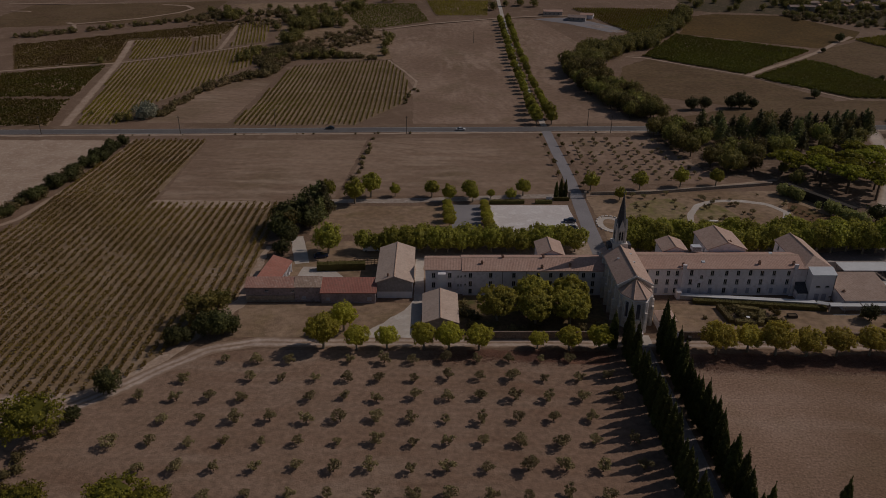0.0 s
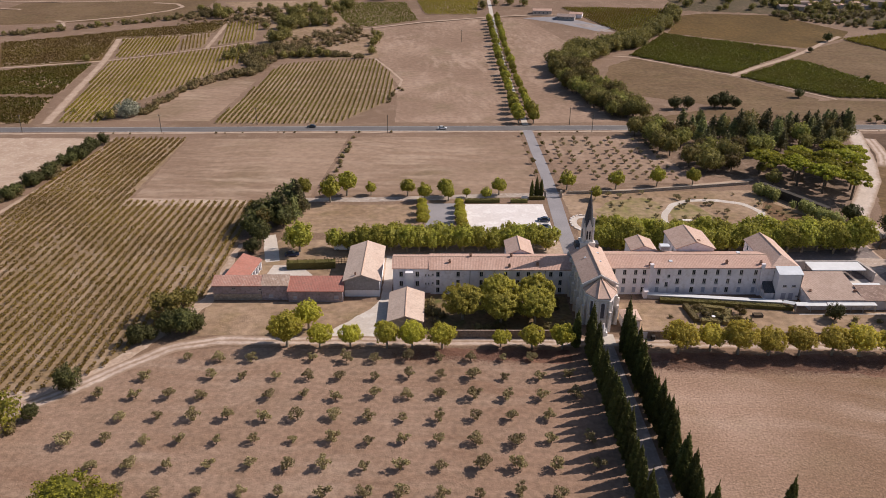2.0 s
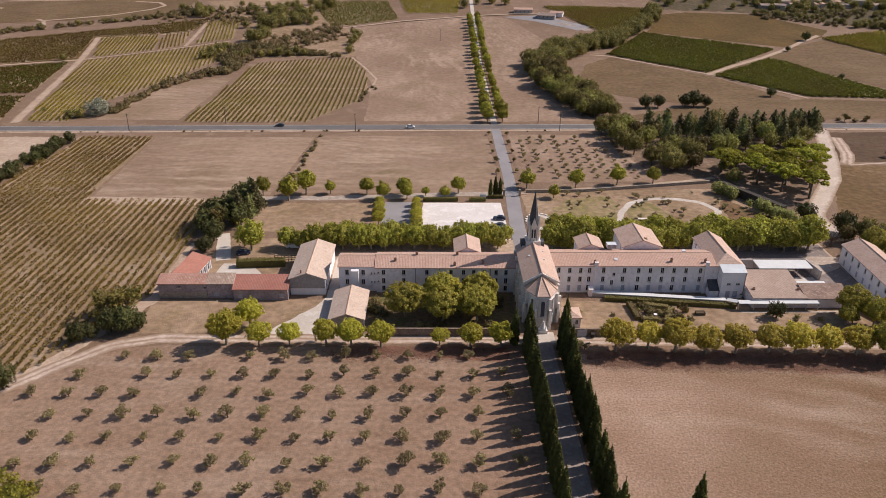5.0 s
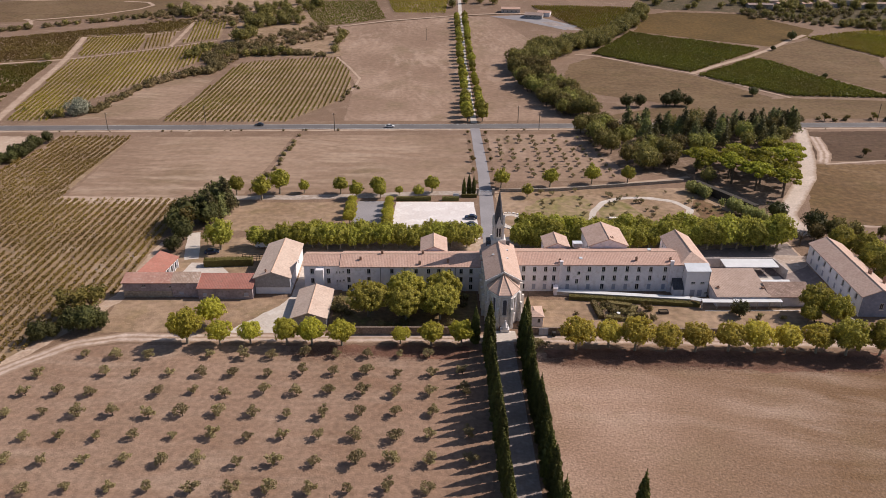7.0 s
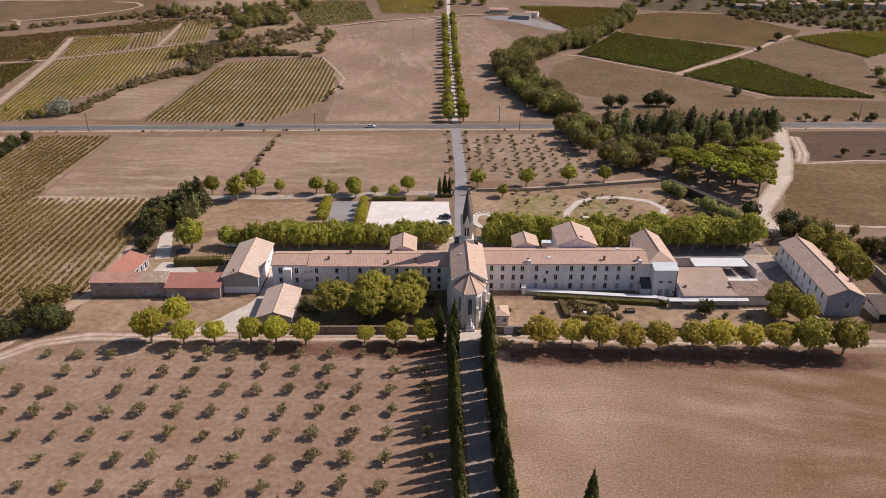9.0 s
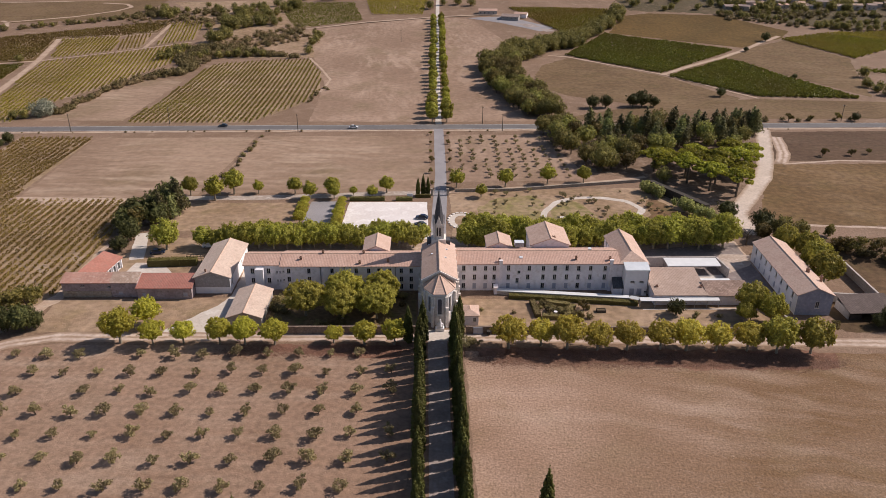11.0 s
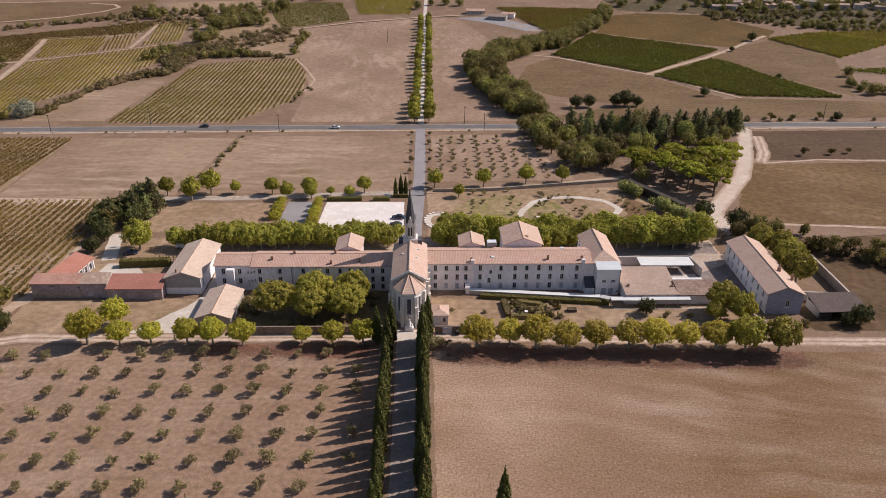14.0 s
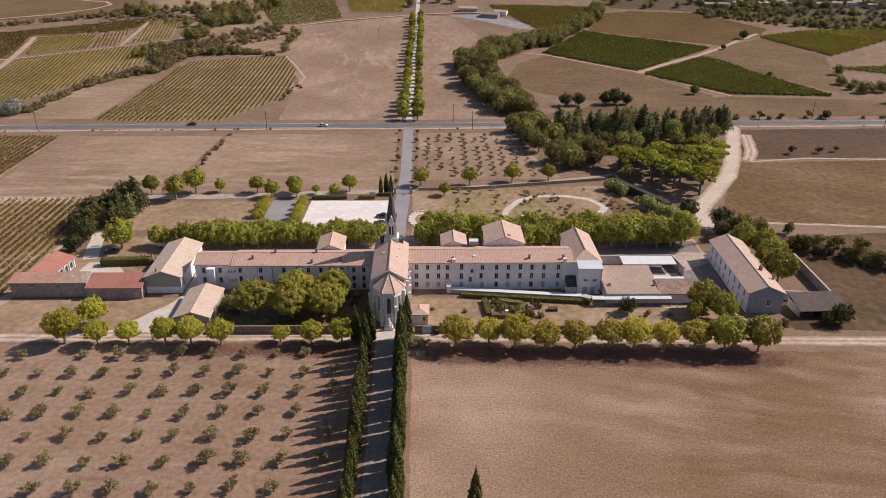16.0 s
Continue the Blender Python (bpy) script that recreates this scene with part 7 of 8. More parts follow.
def hedge(name, label, pts, wide, high, mat_, seed):
    """A clipped hedge along a line: a soft-edged body with leaf clumps."""
    rng = np.random.default_rng(seed)
    V, F = [], []
    P_, N_ = [], []
    for a, b in zip(pts, pts[1:]):
        d = np.array([b[0] - a[0], b[1] - a[1], 0.0])
        L_ = np.linalg.norm(d)
        d /= L_
        s = np.array([-d[1], d[0], 0])
        o = len(V)
        for u in (0, L_):
            for k, z in ((-0.46, 0.0), (0.46, 0.0), (0.42, 0.93), (-0.42, 0.93)):
                V.append((np.array([a[0], a[1], 0]) + d * u + s * k * wide + [0, 0, z * high]).tolist())
        F += [(o, o + 4, o + 5, o + 1)[::-1], (o + 1, o + 5, o + 6, o + 2)[::-1], (o + 2, o + 6, o + 7, o + 3)[::-1], (o + 3, o + 7, o + 4, o)[::-1], (o, o + 1, o + 2, o + 3), (o + 4, o + 7, o + 6, o + 5)]
        n = int(L_ * (wide + 2 * high) * 9)
        u = rng.uniform(0, L_, n)
        k = rng.uniform(-1, 1, n)
        side = rng.random(n) < wide / (wide + 2 * high)
        sg = np.sign(rng.normal(size=n))
        off = np.where(side, k * wide / 2, sg * wide / 2)
        z = np.where(side, high, (k + 1) / 2 * high)
        P_.append(np.array([a[0], a[1], 0]) + d * u[:, None] + s * off[:, None] + np.stack([0 * z, 0 * z, z], 1))
        N_.append(np.where(side[:, None], [[0, 0, 1.0]], s * sg[:, None]))
    v, f = leaf_quads(rng, np.concatenate(P_), np.concatenate(N_), 0.16, 0.8)
    ob = mesh_np(name, V + v.tolist(), [list(q) for q in F] + (f + len(V)).tolist(), mat_)
    return tagged(ob, label, "hedge")


hedge("clipped_hedge", "long dark clipped hedge along the terrace wall", [(20, -5.7), (54.2, -9.9)], 1.7, 1.15, M["leaf_hedge"], 101)
hedge("clipped_hedge", "clipped hedge edging the car park", [(-30, 66.6), (-17.5, 66.8)], 1.3, 1.4, M["leaf_hedge"], 102)
hedge("clipped_hedge", "clipped hedge edging the car park", [(-13.5, 66.8), (-7.5, 66.9)], 1.3, 1.3, M["leaf_hedge"], 103)
hedge("clipped_hedge", "clipped hedge beside the gate cypresses", [(-6.5, 69.8), (-0.9, 69.8)], 1.2, 1.2, M["leaf_hedge"], 104)
hedge("clipped_hedge", "dark hedge of the farm yard", [(-84, 14), (-70, 15)], 2.4, 2.2, M["leaf_hedge"], 105)
def reed_belt(pts, n, wide, seed):
    """A feathery belt of cane along a wall."""
    rnd, lobes = random.Random(seed), []
    for _ in range(n):
        s = rnd.random()
        q = rnd.uniform(0.9, 1.5)
        lobes.append((pts[0][0] + (pts[1][0] - pts[0][0]) * s + rnd.uniform(-wide, wide), pts[0][1] + (pts[1][1] - pts[0][1]) * s + rnd.uniform(-wide, wide), rnd.uniform(1.6, 2.8), q, q, 2.0))
    v, f = lobes_cloud(np.random.default_rng(seed), lobes, 3800, 0.2, 0.8, 0.3)
    cv, cf = core_mesh(np.random.default_rng(seed), lobes, 0.7)
    ob = mesh_np("reed_hedge", v.tolist() + cv, f.tolist() + [[k + len(v) for k in q] for q in cf], M["leaf_reed"])
    return tagged(ob, "pale green feathery cane hedge along the park wall", "hedge")


reed_belt(((79.0, 77), (84, 68)), 26, 1.2, 106)
reed_belt(((86.5, 62), (94, 46)), 40, 1.5, 107)

# ---------------------------------------------------------------- vines


def inside(poly, x, y):
    c = np.zeros(x.shape, bool)
    for (x0, y0), (x1, y1) in zip(poly, poly[1:] + poly[:1]):
        if y0 != y1:
            c ^= ((y0 > y) != (y1 > y)) & (x < (x1 - x0) * (y - y0) / (y1 - y0) + x0)
    return c


def vines(name, label, poly, turn, gap, step, leaf, per, mat_, seed, high=1.15, wide=0.3):
    """Rows of trained vines over a plot. turn: degrees of the rows from the y axis, clockwise."""
    rng = np.random.default_rng(seed)
    P = np.array(poly)
    c0 = P.mean(0)
    a = radians(turn)
    d, s = np.array([math.sin(a), math.cos(a)]), np.array([math.cos(a), -math.sin(a)])
    rad = np.linalg.norm(P - c0, axis=1).max()
    uu, vv = np.meshgrid(np.arange(-rad, rad, gap), np.arange(-rad, rad, step))
    uu, vv = uu.ravel(), vv.ravel() + rng.uniform(-0.25, 0.25, uu.size) * step
    x, y = c0[0] + s[0] * uu + d[0] * vv, c0[1] + s[1] * uu + d[1] * vv
    ok = inside(poly, x, y)
    x, y = x[ok], y[ok]
    thin_ = np.array([noise.noise((p * 0.035, q * 0.035, seed)) + 0.5 * noise.noise((p * 0.15, q * 0.15, seed)) for p, q in zip(x, y)])
    ok = rng.random(x.size) > 0.04 + 0.55 * np.clip(thin_ - 0.12, 0, 1)
    x, y, thin_ = x[ok], y[ok], thin_[ok]
    n = x.size
    z = np.array([terrain(p, q) for p, q in zip(x, y)])
    vig = rng.uniform(0.75, 1.15, n) * (1.02 - 0.3 * np.clip(thin_, -0.4, 0.6))
    pts = np.stack([x, y, z], 1).repeat(per, 0)
    k = rng.normal(0, 1, (n * per, 3))
    k /= np.linalg.norm(k, axis=1, keepdims=True)
    off_u, off_v, off_z = k[:, 0] * wide, k[:, 1] * step * 0.55, 0.62 * high + k[:, 2] * 0.42 * high
    vr = vig.repeat(per)
    pts[:, 0] += (s[0] * off_u + d[0] * off_v) * vr
    pts[:, 1] += (s[1] * off_u + d[1] * off_v) * vr
    pts[:, 2] += off_z * vr
    v, f = leaf_quads(rng, pts, k, leaf, 0.8)
    ob = mesh_np(name, v, f, mat_)
    return tagged(ob, label, "vines", "", "stuff")


vines("vine_rows", "rows of trained vines turning olive-brown in autumn", VINE["near"], 0.6, 2.5, 0.75, 0.21, 17, M["leaf_vine"], 201, 1.25, 0.48)
vines("vine_rows", "rows of trained vines in yellow-green leaf beside the road", VINE["roadside"], 0.0, 2.5, 0.9, 0.25, 12, M["leaf_vine_mid"], 202, 1.3, 0.38)
vines("vine_rows", "rows of yellowing trained vines", VINE["west"], -10.0, 2.5, 0.9, 0.27, 11, M["leaf_vine_yellow"], 203, 1.2, 0.4)
vines("vine_rows", "rows of yellow-green vines on the upper plot", VINE["west_upper"], -10.0, 2.5, 1.0, 0.32, 11, M["leaf_vine_yellow"], 204, 1.2, 0.4)
vines("vine_rows", "rows of olive-green vines on a small plot", VINE["west_mid"], -14.0, 2.5, 1.3, 0.32, 8, M["leaf_vine"], 213, 1.2, 0.4)
vines("vine_rows", "rows of yellow vines on the top plot", VINE["west_top"], -10.0, 2.5, 1.3, 0.34, 9, M["leaf_vine_yellow"], 214, 1.2, 0.4)
vines("vine_rows", "dense olive-green vines on a far plot", VINE["west_far"], 75.0, 2.0, 1.1, 0.42, 10, M["leaf_vine_dark"], 205)
vines("vine_rows", "dense dark green vines by the road", VINE["west_low"], 75.0, 2.2, 1.1, 0.42, 10, M["leaf_vine_dark"], 215)
vines("vine_rows", "dull olive-brown vines along the hill foot", VINE["band"], 72.0, 2.2, 1.2, 0.42, 9, M["leaf_dull"], 216)
vines("vine_rows", "yellowing vines beyond the brow", VINE["brow"], 30.0, 2.4, 1.3, 0.42, 9, M["leaf_vine_yellow"], 217)
vines("vine_rows", "dark green vines on the hill", VINE["hill"], 62.0, 2.8, 1.4, 0.4, 9, M["leaf_vine_green"], 206)
vines("vine_rows", "lush green vines on a sloping plot", VINE["east_upper"], -60.0, 2.0, 0.9, 0.48, 14, M["leaf_vine_green"], 207, 1.3, 0.5)
vines("vine_rows", "lush green vines on a sloping plot", VINE["east_lower"], -60.0, 2.0, 0.9, 0.48, 14, M["leaf_vine_green"], 208, 1.3, 0.5)
vines("vine_rows", "bright green vines on a far plot", VINE["east_far"], 45.0, 1.7, 0.95, 0.5, 13, M["leaf_vine_lime"], 209, 1.3, 0.5)
vines("vine_rows", "yellowing vines on a far strip", VINE["east_far_strip"], 45.0, 1.8, 1.0, 0.5, 12, M["leaf_vine_yellow"], 210, 1.3, 0.5)
vines("vine_rows", "green vines on a side plot", VINE["east_side"], 70.0, 2.2, 1.2, 0.46, 10, M["leaf_vine_green"], 211, 1.3, 0.5)
vines("vine_rows", "green and yellow vines beyond the farmstead", VINE["east_top"], 20.0, 1.9, 1.1, 0.5, 12, M["leaf_vine_lime"], 212, 1.3, 0.5)


# ---------------------------------------------------------------- dry grass


def tufts(name, label, poly, per_m2, high, wide, mat_, seed):
    """Upright tufts of dry grass over a plot."""
    rng = np.random.default_rng(seed)
    P = np.array(poly)
    lo, hi = P.min(0), P.max(0)
    n = int((hi - lo).prod() * per_m2)
    x, y = rng.uniform(lo[0], hi[0], n), rng.uniform(lo[1], hi[1], n)
    patchy = np.array([noise.noise((a * 0.09, b * 0.09, 0.0)) for a, b in zip(x, y)])
    ok = inside(poly, x, y) & (rng.random(n) < 0.55 + 0.6 * patchy)
    x, y = x[ok], y[ok]
    n = x.size
    a = rng.uniform(0, math.pi, n)
    w, h = wide * rng.uniform(0.5, 1.2, n), high * rng.uniform(0.5, 1.3, n)
    dx, dy = np.cos(a) * w, np.sin(a) * w
    lx, ly = rng.normal(0, 1.6, n) * h, rng.normal(0, 1.6, n) * h
    z = 0.012 + 0 * x
    v = np.stack([np.stack([x - dx, y - dy, z], 1), np.stack([x + dx, y + dy, z], 1), np.stack([x + dx * 0.7 + lx, y + dy * 0.7 + ly, z + h], 1), np.stack([x - dx * 0.7 + lx, y - dy * 0.7 + ly, z + h], 1)], 1)
    return tagged(mesh_np(name, v.reshape(-1, 3), np.arange(n * 4).reshape(-1, 4), mat_), label, "grass", "", "stuff")


tufts("dry_grass", "short dry straw-coloured grass of the meadow", [(9, -34), (118, -35), (118, -105), (9, -105)], 2.6, 0.03, 0.2, M["straw"], 401)
tufts("dry_grass", "sparse dry grass between the olive trees", [(-125, -55), (-104, -31), (-8, -32), (-8, -105), (-125, -105)], 1.2, 0.035, 0.18, M["straw"], 402)
tufts("dry_grass", "rough dry grass of the farm yard", [(-100, -22), (-100, -7), (-60, -7), (-58, -22)], 7, 0.03, 0.16, M["straw"], 403)

# ---------------------------------------------------------------- fallen leaves


def fallen_leaves(label, spots, n, seed):
    """Leaves lying on the ground round the feet of a row of trees, thinning outwards."""
    rng = np.random.default_rng(seed)
    S = np.array(spots)
    k = rng.integers(0, len(S), n)
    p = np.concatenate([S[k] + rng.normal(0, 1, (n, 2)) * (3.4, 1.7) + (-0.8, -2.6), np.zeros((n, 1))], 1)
    p[:, 2] = 0.07
    v, f = leaf_quads(rng, p, np.tile((0, 0, 1.0), (n, 1)), 0.11, 0.25)
    return tagged(mesh_np("fallen_leaves", v, f, M["leaf_fallen"]), label, "fallen leaves", "", "stuff")


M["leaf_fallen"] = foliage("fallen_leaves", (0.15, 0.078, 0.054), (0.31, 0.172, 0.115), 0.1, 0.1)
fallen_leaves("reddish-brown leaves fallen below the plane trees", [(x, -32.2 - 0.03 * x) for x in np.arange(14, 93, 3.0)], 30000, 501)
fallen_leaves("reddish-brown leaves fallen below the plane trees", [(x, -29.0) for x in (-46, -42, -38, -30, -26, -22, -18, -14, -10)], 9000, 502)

# ---------------------------------------------------------------- vehicles
M["tyre"] = gloss("tyre_rubber", (0.02, 0.02, 0.02), 0.8)
M["rim"] = gloss("wheel_rim", (0.5, 0.5, 0.52), 0.35, 0.8)
M["lamp_glass"] = gloss("headlight_glass", (0.7, 0.7, 0.7), 0.1)
PAINTS = {"dark blue": (0.02, 0.03, 0.07), "dark grey": (0.05, 0.052, 0.058), "white": (0.75, 0.75, 0.75), "silver": (0.4, 0.41, 0.43)}
for k, c in PAINTS.items():
    M["car " + k] = gloss("car_paint_" + k.replace(" ", "_"), c, 0.22)


def section_loft(bm, sections):
    rings = [[bm.verts.new(p) for p in s] for s in sections]
    for a, b in zip(rings, rings[1:]):
        n = len(a)
        for j in range(n):
            bm.faces.new((a[j], a[(j + 1) % n], b[(j + 1) % n], b[j]))
    bm.faces.new(rings[0])
    bm.faces.new(rings[-1][::-1])
    bmesh.ops.recalc_face_normals(bm, faces=bm.faces[:])


def car(x, y, turn, paint, van=False, z=0.12):
    """A parked or driving car: body, glazed cabin, roof, lamps and four wheels."""
    e = empty("van" if van else "car", ("white delivery van standing in the yard" if van else paint + " saloon car on the roadway" if abs(y) > 100 else paint + " car parked on gravel"), "car", "", (x, y, terrain(x, y) + z))
    e.rotation_euler = (0, 0, radians(turn))
    L2, W = (2.6, 0.98) if van else (2.15, 0.87)
    bm = bmesh.new()
    secs = []
    for u, lo, hi, w in ((-1.0, 0.45, 0.7, 0.82), (-0.96, 0.28, 0.86, 0.94), (-0.5, 0.22, 0.95, 1.0), (0.1, 0.22, 0.93, 1.0), (0.55, 0.22, 0.88, 1.0), (0.93, 0.26, 0.74, 0.93), (1.0, 0.4, 0.6, 0.8)):
        xx = u * L2
        secs.append([(xx, -W * w, lo), (xx, W * w, lo), (xx, W * w, hi * 0.8), (xx, W * w * 0.93, hi), (xx, -W * w * 0.93, hi), (xx, -W * w, hi * 0.8)])
    section_loft(bm, secs)
    part("body", bm, M["car " + paint], e, smooth=False)
    bm = bmesh.new()
    h = 2.1 if van else 1.42
    a, b, c, d = (-0.97, -0.95, 0.3, 0.55) if van else (-0.82, -0.5, 0.12, 0.48)
    bot = [(a * L2, -W * 0.9, 0.92), (d * L2, -W * 0.9, 0.9), (d * L2, W * 0.9, 0.9), (a * L2, W * 0.9, 0.92)]
    top = [(b * L2, -W * 0.76, h), (c * L2, -W * 0.76, h), (c * L2, W * 0.76, h), (b * L2, W * 0.76, h)]
    vb, vt = [bm.verts.new(p) for p in bot], [bm.verts.new(p) for p in top]
    bm.faces.new(vt)
    for i in range(4):
        bm.faces.new((vb[i], vb[(i + 1) % 4], vt[(i + 1) % 4], vt[i]))
    part("cabin", bm, M["car " + paint] if van else M["glass"], e)
    bm = bmesh.new()
    box(bm, b * L2, -W * 0.77, h, c * L2, W * 0.77, h + 0.05)
    part("car_roof", bm, M["car " + paint], e)
    if van:
        bm = bmesh.new()
        slab(bm, [(c * L2 + 0.05, -W * 0.74, h - 0.1), (c * L2 + 0.05, W * 0.74, h - 0.1), (d * L2 + 0.03, W * 0.85, 1.0), (d * L2 + 0.03, -W * 0.85, 1.0)], 0.03)
        part("windscreen", bm, M["glass"], e)
    for s in (-1, 1):
        bm = bmesh.new()
        box(bm, L2 * 0.93, s * W * 0.68 - 0.14, 0.55, L2 * 0.985, s * W * 0.68 + 0.14, 0.68)
        part("headlight", bm, M["lamp_glass"], e)
    for u in (-0.6, 0.62):
        for s in (-1, 1):
            bm = bmesh.new()
            limb(bm, (u * L2, s * (W - 0.22), 0.32), (u * L2, s * (W + 0.02), 0.32), 0.32, 0.32, 14)
            wh = part("wheel", bm, M["tyre"], e)
            bm = bmesh.new()
            limb(bm, (u * L2, s * (W + 0.02), 0.32), (u * L2, s * (W + 0.035), 0.32), 0.2, 0.19, 10)
            part("rim", bm, M["rim"], wh)
    return e


car(-4.0, 49.6, 172, "dark blue")
car(-4.6, 43.4, 172, "dark grey")
car(-4.8, 41.0, 172, "dark blue")
car(-69.2, 27.0, 5, "white", True)
car(-84.0, 22.2, 12, "dark blue")
car(-37.0, 160.2, 2, "white", False, 0.15)
car(-99.0, 161.8, 182, "dark grey", False, 0.15)
car(86.0, 163.4, 2, "dark grey", False, 0.15)

# ---------------------------------------------------------------- poles along the roads
M["pole_wood"] = surface("pole_wood", (0.13, 0.105, 0.085), (0.09, 0.075, 0.06), 2.0, None, 5.0, 0.3, world_space=False)


def pole(x, y, h=8.5):
    e = empty("utility_pole", "weathered wooden utility pole", "pole", "utility poles", (x, y, terrain(x, y)))
    bm = bmesh.new()
    limb(bm, (0, 0, -0.3), (0, 0, h), 0.17, 0.11, 8)
    part("shaft", bm, M["pole_wood"], e)
    bm = bmesh.new()
    box(bm, -0.7, -0.05, h - 0.7, 0.7, 0.05, h - 0.58)
    arm = part("crossarm", bm, M["pole_wood"], e)
    for k in (-0.6, 0.0, 0.6):
        bm = bmesh.new()
        limb(bm, (k, 0, h - 0.58), (k, 0, h - 0.4), 0.05, 0.03, 6)
        part("insulator", bm, M["white"], arm)
    return e


for x, y in ((-166.8, 153.2), (-125.6, 166.4), (-62.4, 154.2), (33.3, 157.0), (24.7, 169.2), (-21.0, 366.0), (120, 158.5), (205, 176), (-230, 152), (233.0, 160.5)):
    pole(x, y)

# ---------------------------------------------------------------- gate and small garden things
gt = empty("entrance_gate", "grey metal gate between stone pillars", "gate", "", (2.4, 72.0, 0))
for x in (-2.9, 2.9):
    bm = bmesh.new()
    box(bm, x - 0.35, -0.35, -0.1, x + 0.35, 0.35, 2.3)
    box(bm, x - 0.45, -0.45, 2.3, x + 0.45, 0.45, 2.5)
    part("pillar", bm, M["stone"], gt)
for s in (-1, 1):
    bm = bmesh.new()
    x0, x1 = (0.05, 2.5) if s > 0 else (-2.5, -0.05)
    for z in (0.3, 1.0, 1.7):
        box(bm, x0, -0.03, z, x1, 0.03, z + 0.07)
    for k in range(13):
        xx = x0 + (x1 - x0) * k / 12
        box(bm, xx - 0.02, -0.02, 0.2, xx + 0.02, 0.02, 1.85)
    part("gate_leaf", bm, M["metal_roof"], gt)
ks = empty("notice_stand", "white notice stand beside the car park", "sign", "", (-8.4, 68.6, 0))
bm = bmesh.new()
box(bm, -1.1, -0.05, 0.7, 1.1, 0.05, 1.9)
part("panel", bm, M["white"], ks)
for s in (-0.9, 0.9):
    bm = bmesh.new()
    box(bm, s - 0.06, -0.06, -0.1, s + 0.06, 0.06, 0.7)
    part("post", bm, M["pipe"], ks)
# clipped box borders of the kitchen garden
for i, (a, b) in enumerate((((26.0, -8.4), (26.6, -16.6)), ((27.6, -16.8), (31.4, -17.0)), ((29.5, -9.2), (35.8, -10.8)), ((36.6, -11.2), (33.4, -18.0)))):
    hedge("box_border", "brownish clipped box border in the garden", [a, b], 1.6, 1.2, M["leaf_scrub"], 300 + i)
# raised planter
pl = empty("planter", "square wooden garden planter", "planter", "", (43.6, -13.4, 0))
for x0, y0, x1, y1 in ((-1.2, -0.7, 1.2, -0.6), (-1.2, 0.6, 1.2, 0.7), (-1.2, -0.6, -1.1, 0.6), (1.1, -0.6, 1.2, 0.6)):
    bm = bmesh.new()
    box(bm, x0, y0, 0, x1, y1, 0.75)
    part("board", bm, M["pole_wood"], pl)
bm = bmesh.new()
box(bm, -1.1, -0.6, 0.02, 1.1, 0.6, 0.6)
part("soil", bm, M["scrub_soil"], pl)
# garden statue base
bm = bmesh.new()
limb(bm, (0, 0, 0), (0, 0, 0.8), 0.3, 0.25, 8)
limb(bm, (0, 0, 0.8), (0, 0, 1.0), 0.4, 0.5, 12)
fb_ = part("stone_basin", bm, M["white"])
fb_.location = (31.3, -15.0, 0)
tagged(fb_, "white stone basin among box borders", "basin")
# trellis and clutter behind the farm range
tr = empty("timber_trellis", "dark timber trellis in the farm yard", "trellis", "", (-70.0, 17.0, 0))
for k in range(8):
    bm = bmesh.new()
    box(bm, -3.5 + k, -0.06, 0, -3.38 + k, 0.06, 2.3)
    part("post", bm, M["pole_wood"], tr)
for z in (0.8, 1.5, 2.2):
    bm = bmesh.new()
    box(bm, -3.6, -0.1, z, 3.7, -0.06, z + 0.12)
    part("rail", bm, M["pole_wood"], tr)
# stone bench table at the ring path
sb = empty("stone_table", "pale stone slab table beside the ring path", "table", "", (44.6, 49.4, 0))
bm = bmesh.new()
box(bm, -1.6, -0.6, 0.62, 1.6, 0.6, 0.76)
bmesh.ops.bevel(bm, geom=bm.edges[:], offset=0.04, segments=1, affect="EDGES")
part("tabletop", bm, M["limestone"], sb)
for x in (-1.1, 1.1):
    bm = bmesh.new()
    box(bm, x - 0.15, -0.4, -0.02, x + 0.15, 0.4, 0.62)
    part("leg", bm, M["limestone"], sb)
# stones of the round bed
for k in range(20):
    a = 2 * math.pi * k / 20
    bm = bmesh.new()
    box(bm, -0.55, -0.3, -0.02, 0.55, 0.3, 0.28)
    bmesh.ops.bevel(bm, geom=bm.edges[:], offset=0.05, segments=1, affect="EDGES")
    so = part("kerb_stone", bm, M["limestone"])
    so.matrix_world = pose(9.6 + 4.7 * math.cos(a), 48.0 + 6.9 * math.sin(a), 0.02, 0, 0, math.degrees(math.atan2(6.9 * math.cos(a), -4.7 * math.sin(a))))
    tagged(so, "pale stone edging a round bed", "stone", "round bed stones")

# ---------------------------------------------------------------- far farmstead and village
V = random.Random(77)


def far_house(x, y, w, d, h, turn, wall, roof, label):
    z = terrain(x, y)
    hx = []
    for k in range(max(1, int(w / 3.5))):
        hx.append((1.6 + 3.4 * k, 0.9, 1.0, 1.3, "dark"))
    e = house("village_house", label, "house", 0, 0, w, d, h, h + d * 0.16, "x", wall, roof, {"s": [q for q in hx if q[0] < w - 0.8]}, 0.3, group="village houses")
    e.matrix_basis = pose(x, y, z, 0, 0, turn)
    return e


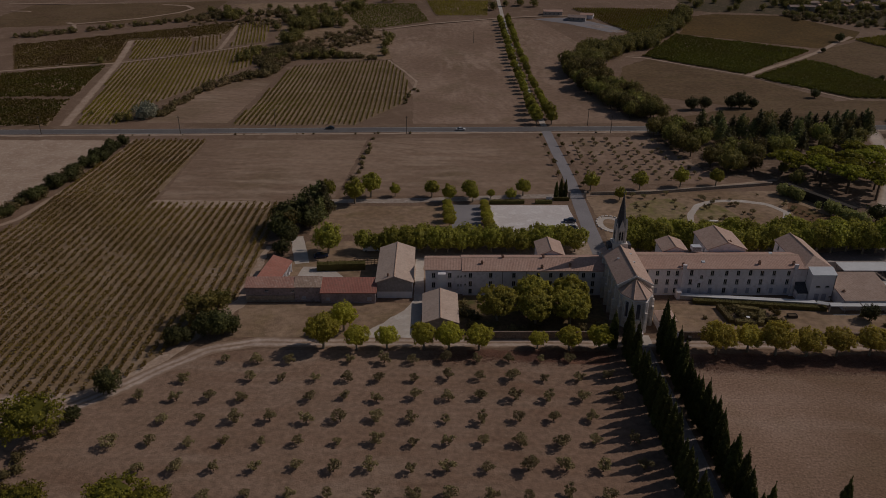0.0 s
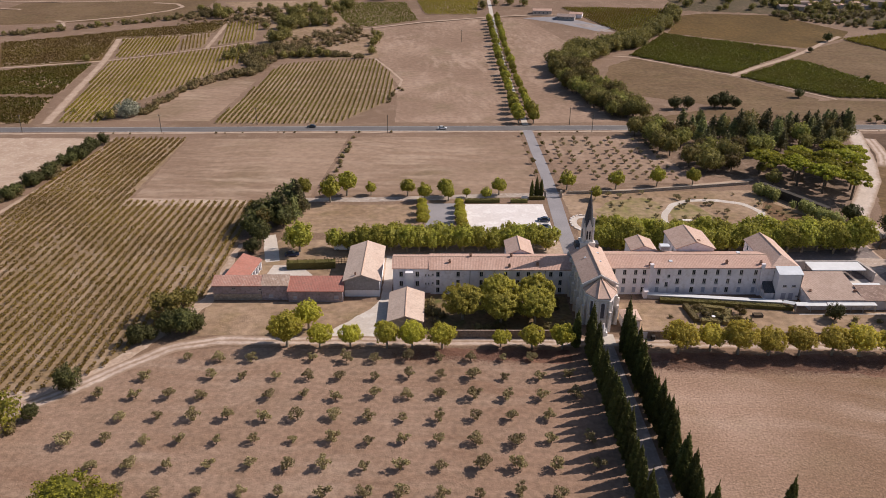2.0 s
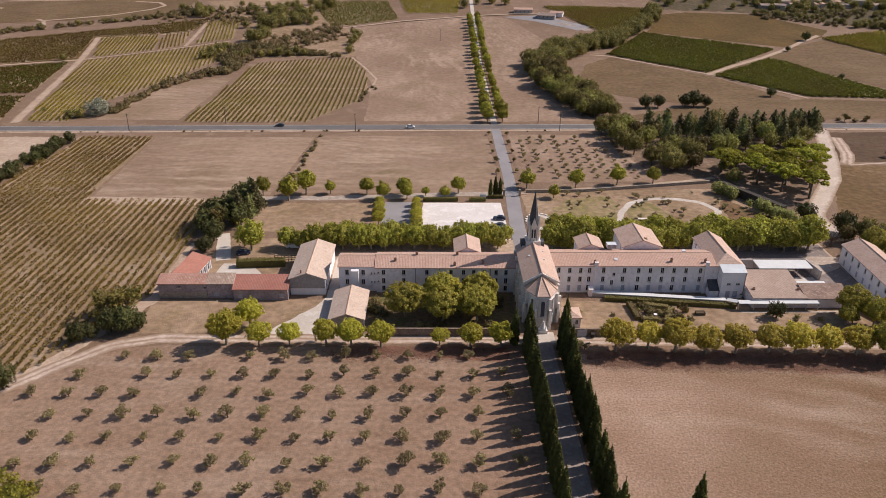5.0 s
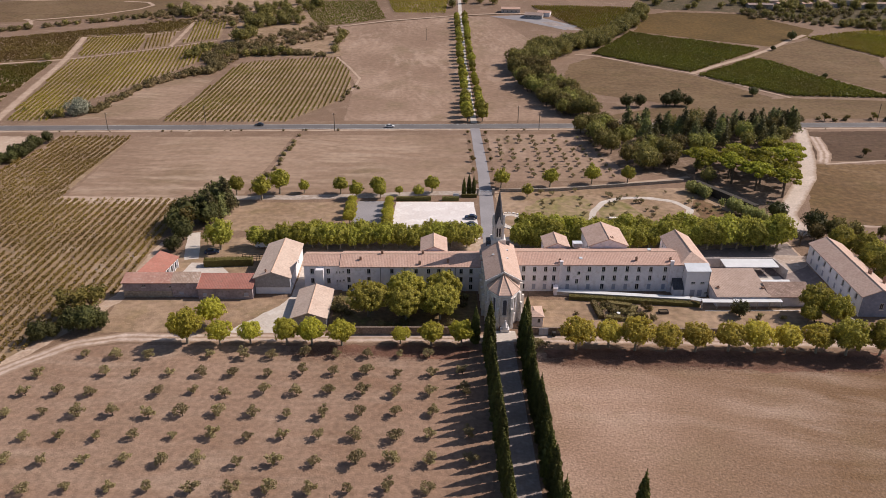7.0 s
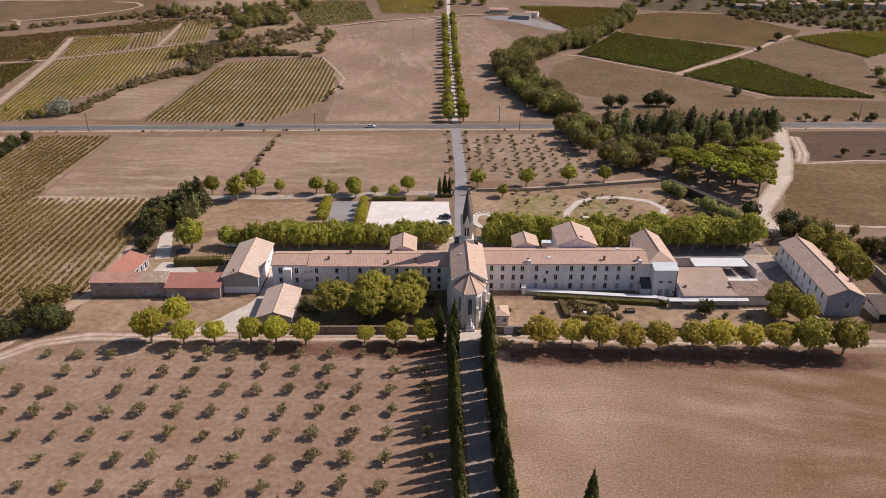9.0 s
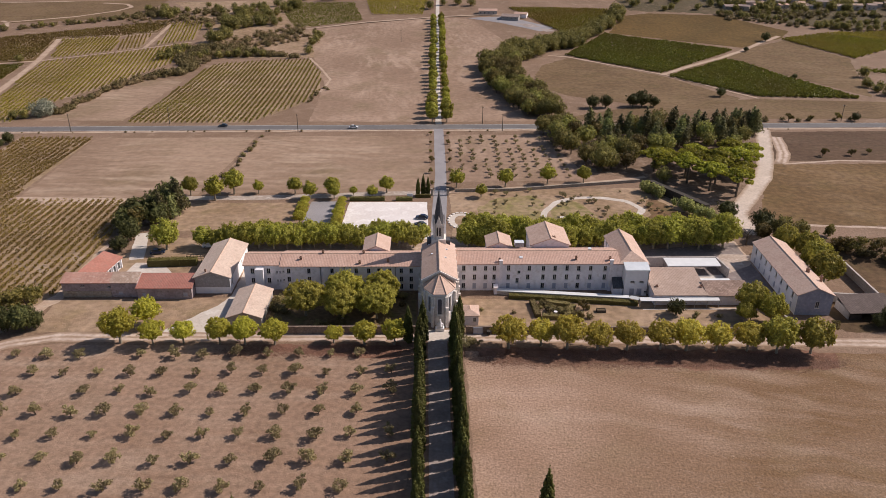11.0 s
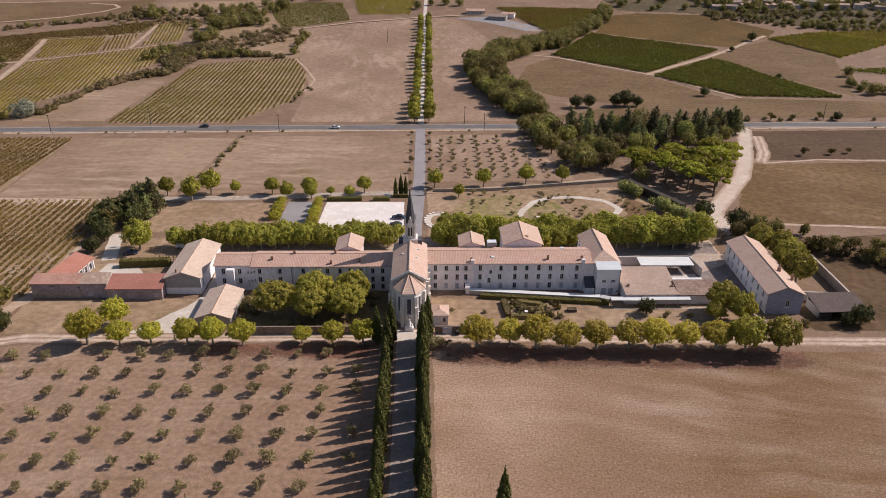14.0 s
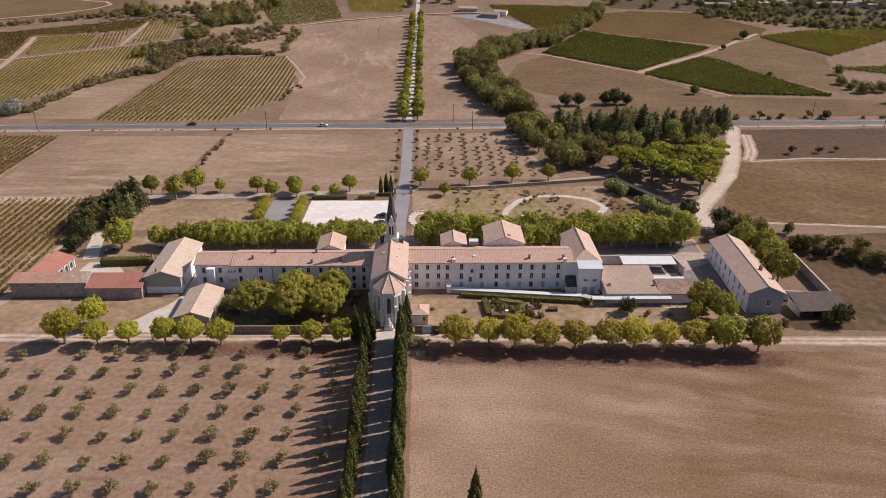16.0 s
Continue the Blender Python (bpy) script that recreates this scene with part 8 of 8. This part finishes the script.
M["tile_dark"] = tiles("grey_brown_tiles", (0.34, 0.26, 0.23), (0.27, 0.2, 0.18), (0.4, 0.32, 0.28), 0)
for i in range(40):
    x = 246 + 5.2 * i + V.uniform(-4, 4)
    y = 462 + V.uniform(-4, 4) + 13 * (i % 3)
    far_house(x, y, V.uniform(7, 11), V.uniform(6, 7.5), V.uniform(2.6, 3.8), V.uniform(-35, 35), V.choice((M["farm_wall"], M["stone"], M["farm_wall"], M["grey_wall"])), V.choice((M["tile_x"], M["tile_dark"], M["tile_dark"], M["tile_old"])), "plastered village house with a tiled roof")
far_house(40, 446, 15, 7, 3.2, -4, M["farm_wall"], M["tile_x"], "long farmhouse with a weathered tile roof")
far_house(57, 430, 14, 9, 2.6, -18, M["grey_wall"], M["tile_dark"], "low farm shed with a dark roof")
far_house(68, 436, 10, 7, 2.8, -18, M["plaster"], M["tile_x"], "farmhouse with a tiled roof")
patch("farm_pad", [(30, 436), (62, 440), (96, 404), (84, 394), (56, 420)], M["tar"], 0.09, 0.5, "pale concrete farm pad", "yard")
patch("farm_basin", [(68, 418), (80, 416), (86, 406), (76, 406)], M["paver"], 0.14, 0.2, "grey slab of the farmstead", "yard")
patch("farm_basin_east", [(83, 402), (90, 401), (96, 394), (88, 393)], M["paver"], 0.14, 0.2, "grey slab of the farmstead", "yard")

# door and bin at the garden wall
gd = empty("garden_door", "pale grey double door beside the garden wall", "door", "", (10.4, -24.5, 0))
for s in (-1, 1):
    bm = bmesh.new()
    box(bm, min(0.02 * s, 1.15 * s), 0, 0, max(0.02 * s, 1.15 * s), 0.1, 1.95)
    leaf_ = part("door_leaf", bm, M["shutter"], gd)
    bm = bmesh.new()
    box(bm, s * 0.15 - 0.04, -0.05, 0.9, s * 0.15 + 0.04, 0, 1.05)
    part("handle", bm, M["pipe"], leaf_)
wb = empty("refuse_bin", "dark wheeled refuse bin by the track", "bin", "", (13.0, -24.9, 0.1))
bm = bmesh.new()
prism(bm, [(-0.42, -0.36), (0.42, -0.36), (0.42, 0.36), (-0.42, 0.36)], 0.08, 1.0)
bmesh.ops.bevel(bm, geom=bm.edges[:], offset=0.05, segments=1, affect="EDGES")
part("bin_body", bm, M["dark"], wb)
bm = bmesh.new()
slab(bm, [(-0.46, -0.4, 1.06), (0.46, -0.4, 1.06), (0.46, 0.42, 1.16), (-0.46, 0.42, 1.16)], 0.06)
part("lid", bm, M["dark"], wb)
for s in (-1, 1):
    bm = bmesh.new()
    limb(bm, (s * 0.36, 0.3, 0.1), (s * 0.44, 0.3, 0.1), 0.1, 0.1, 10)
    part("wheel", bm, M["tyre"], wb)
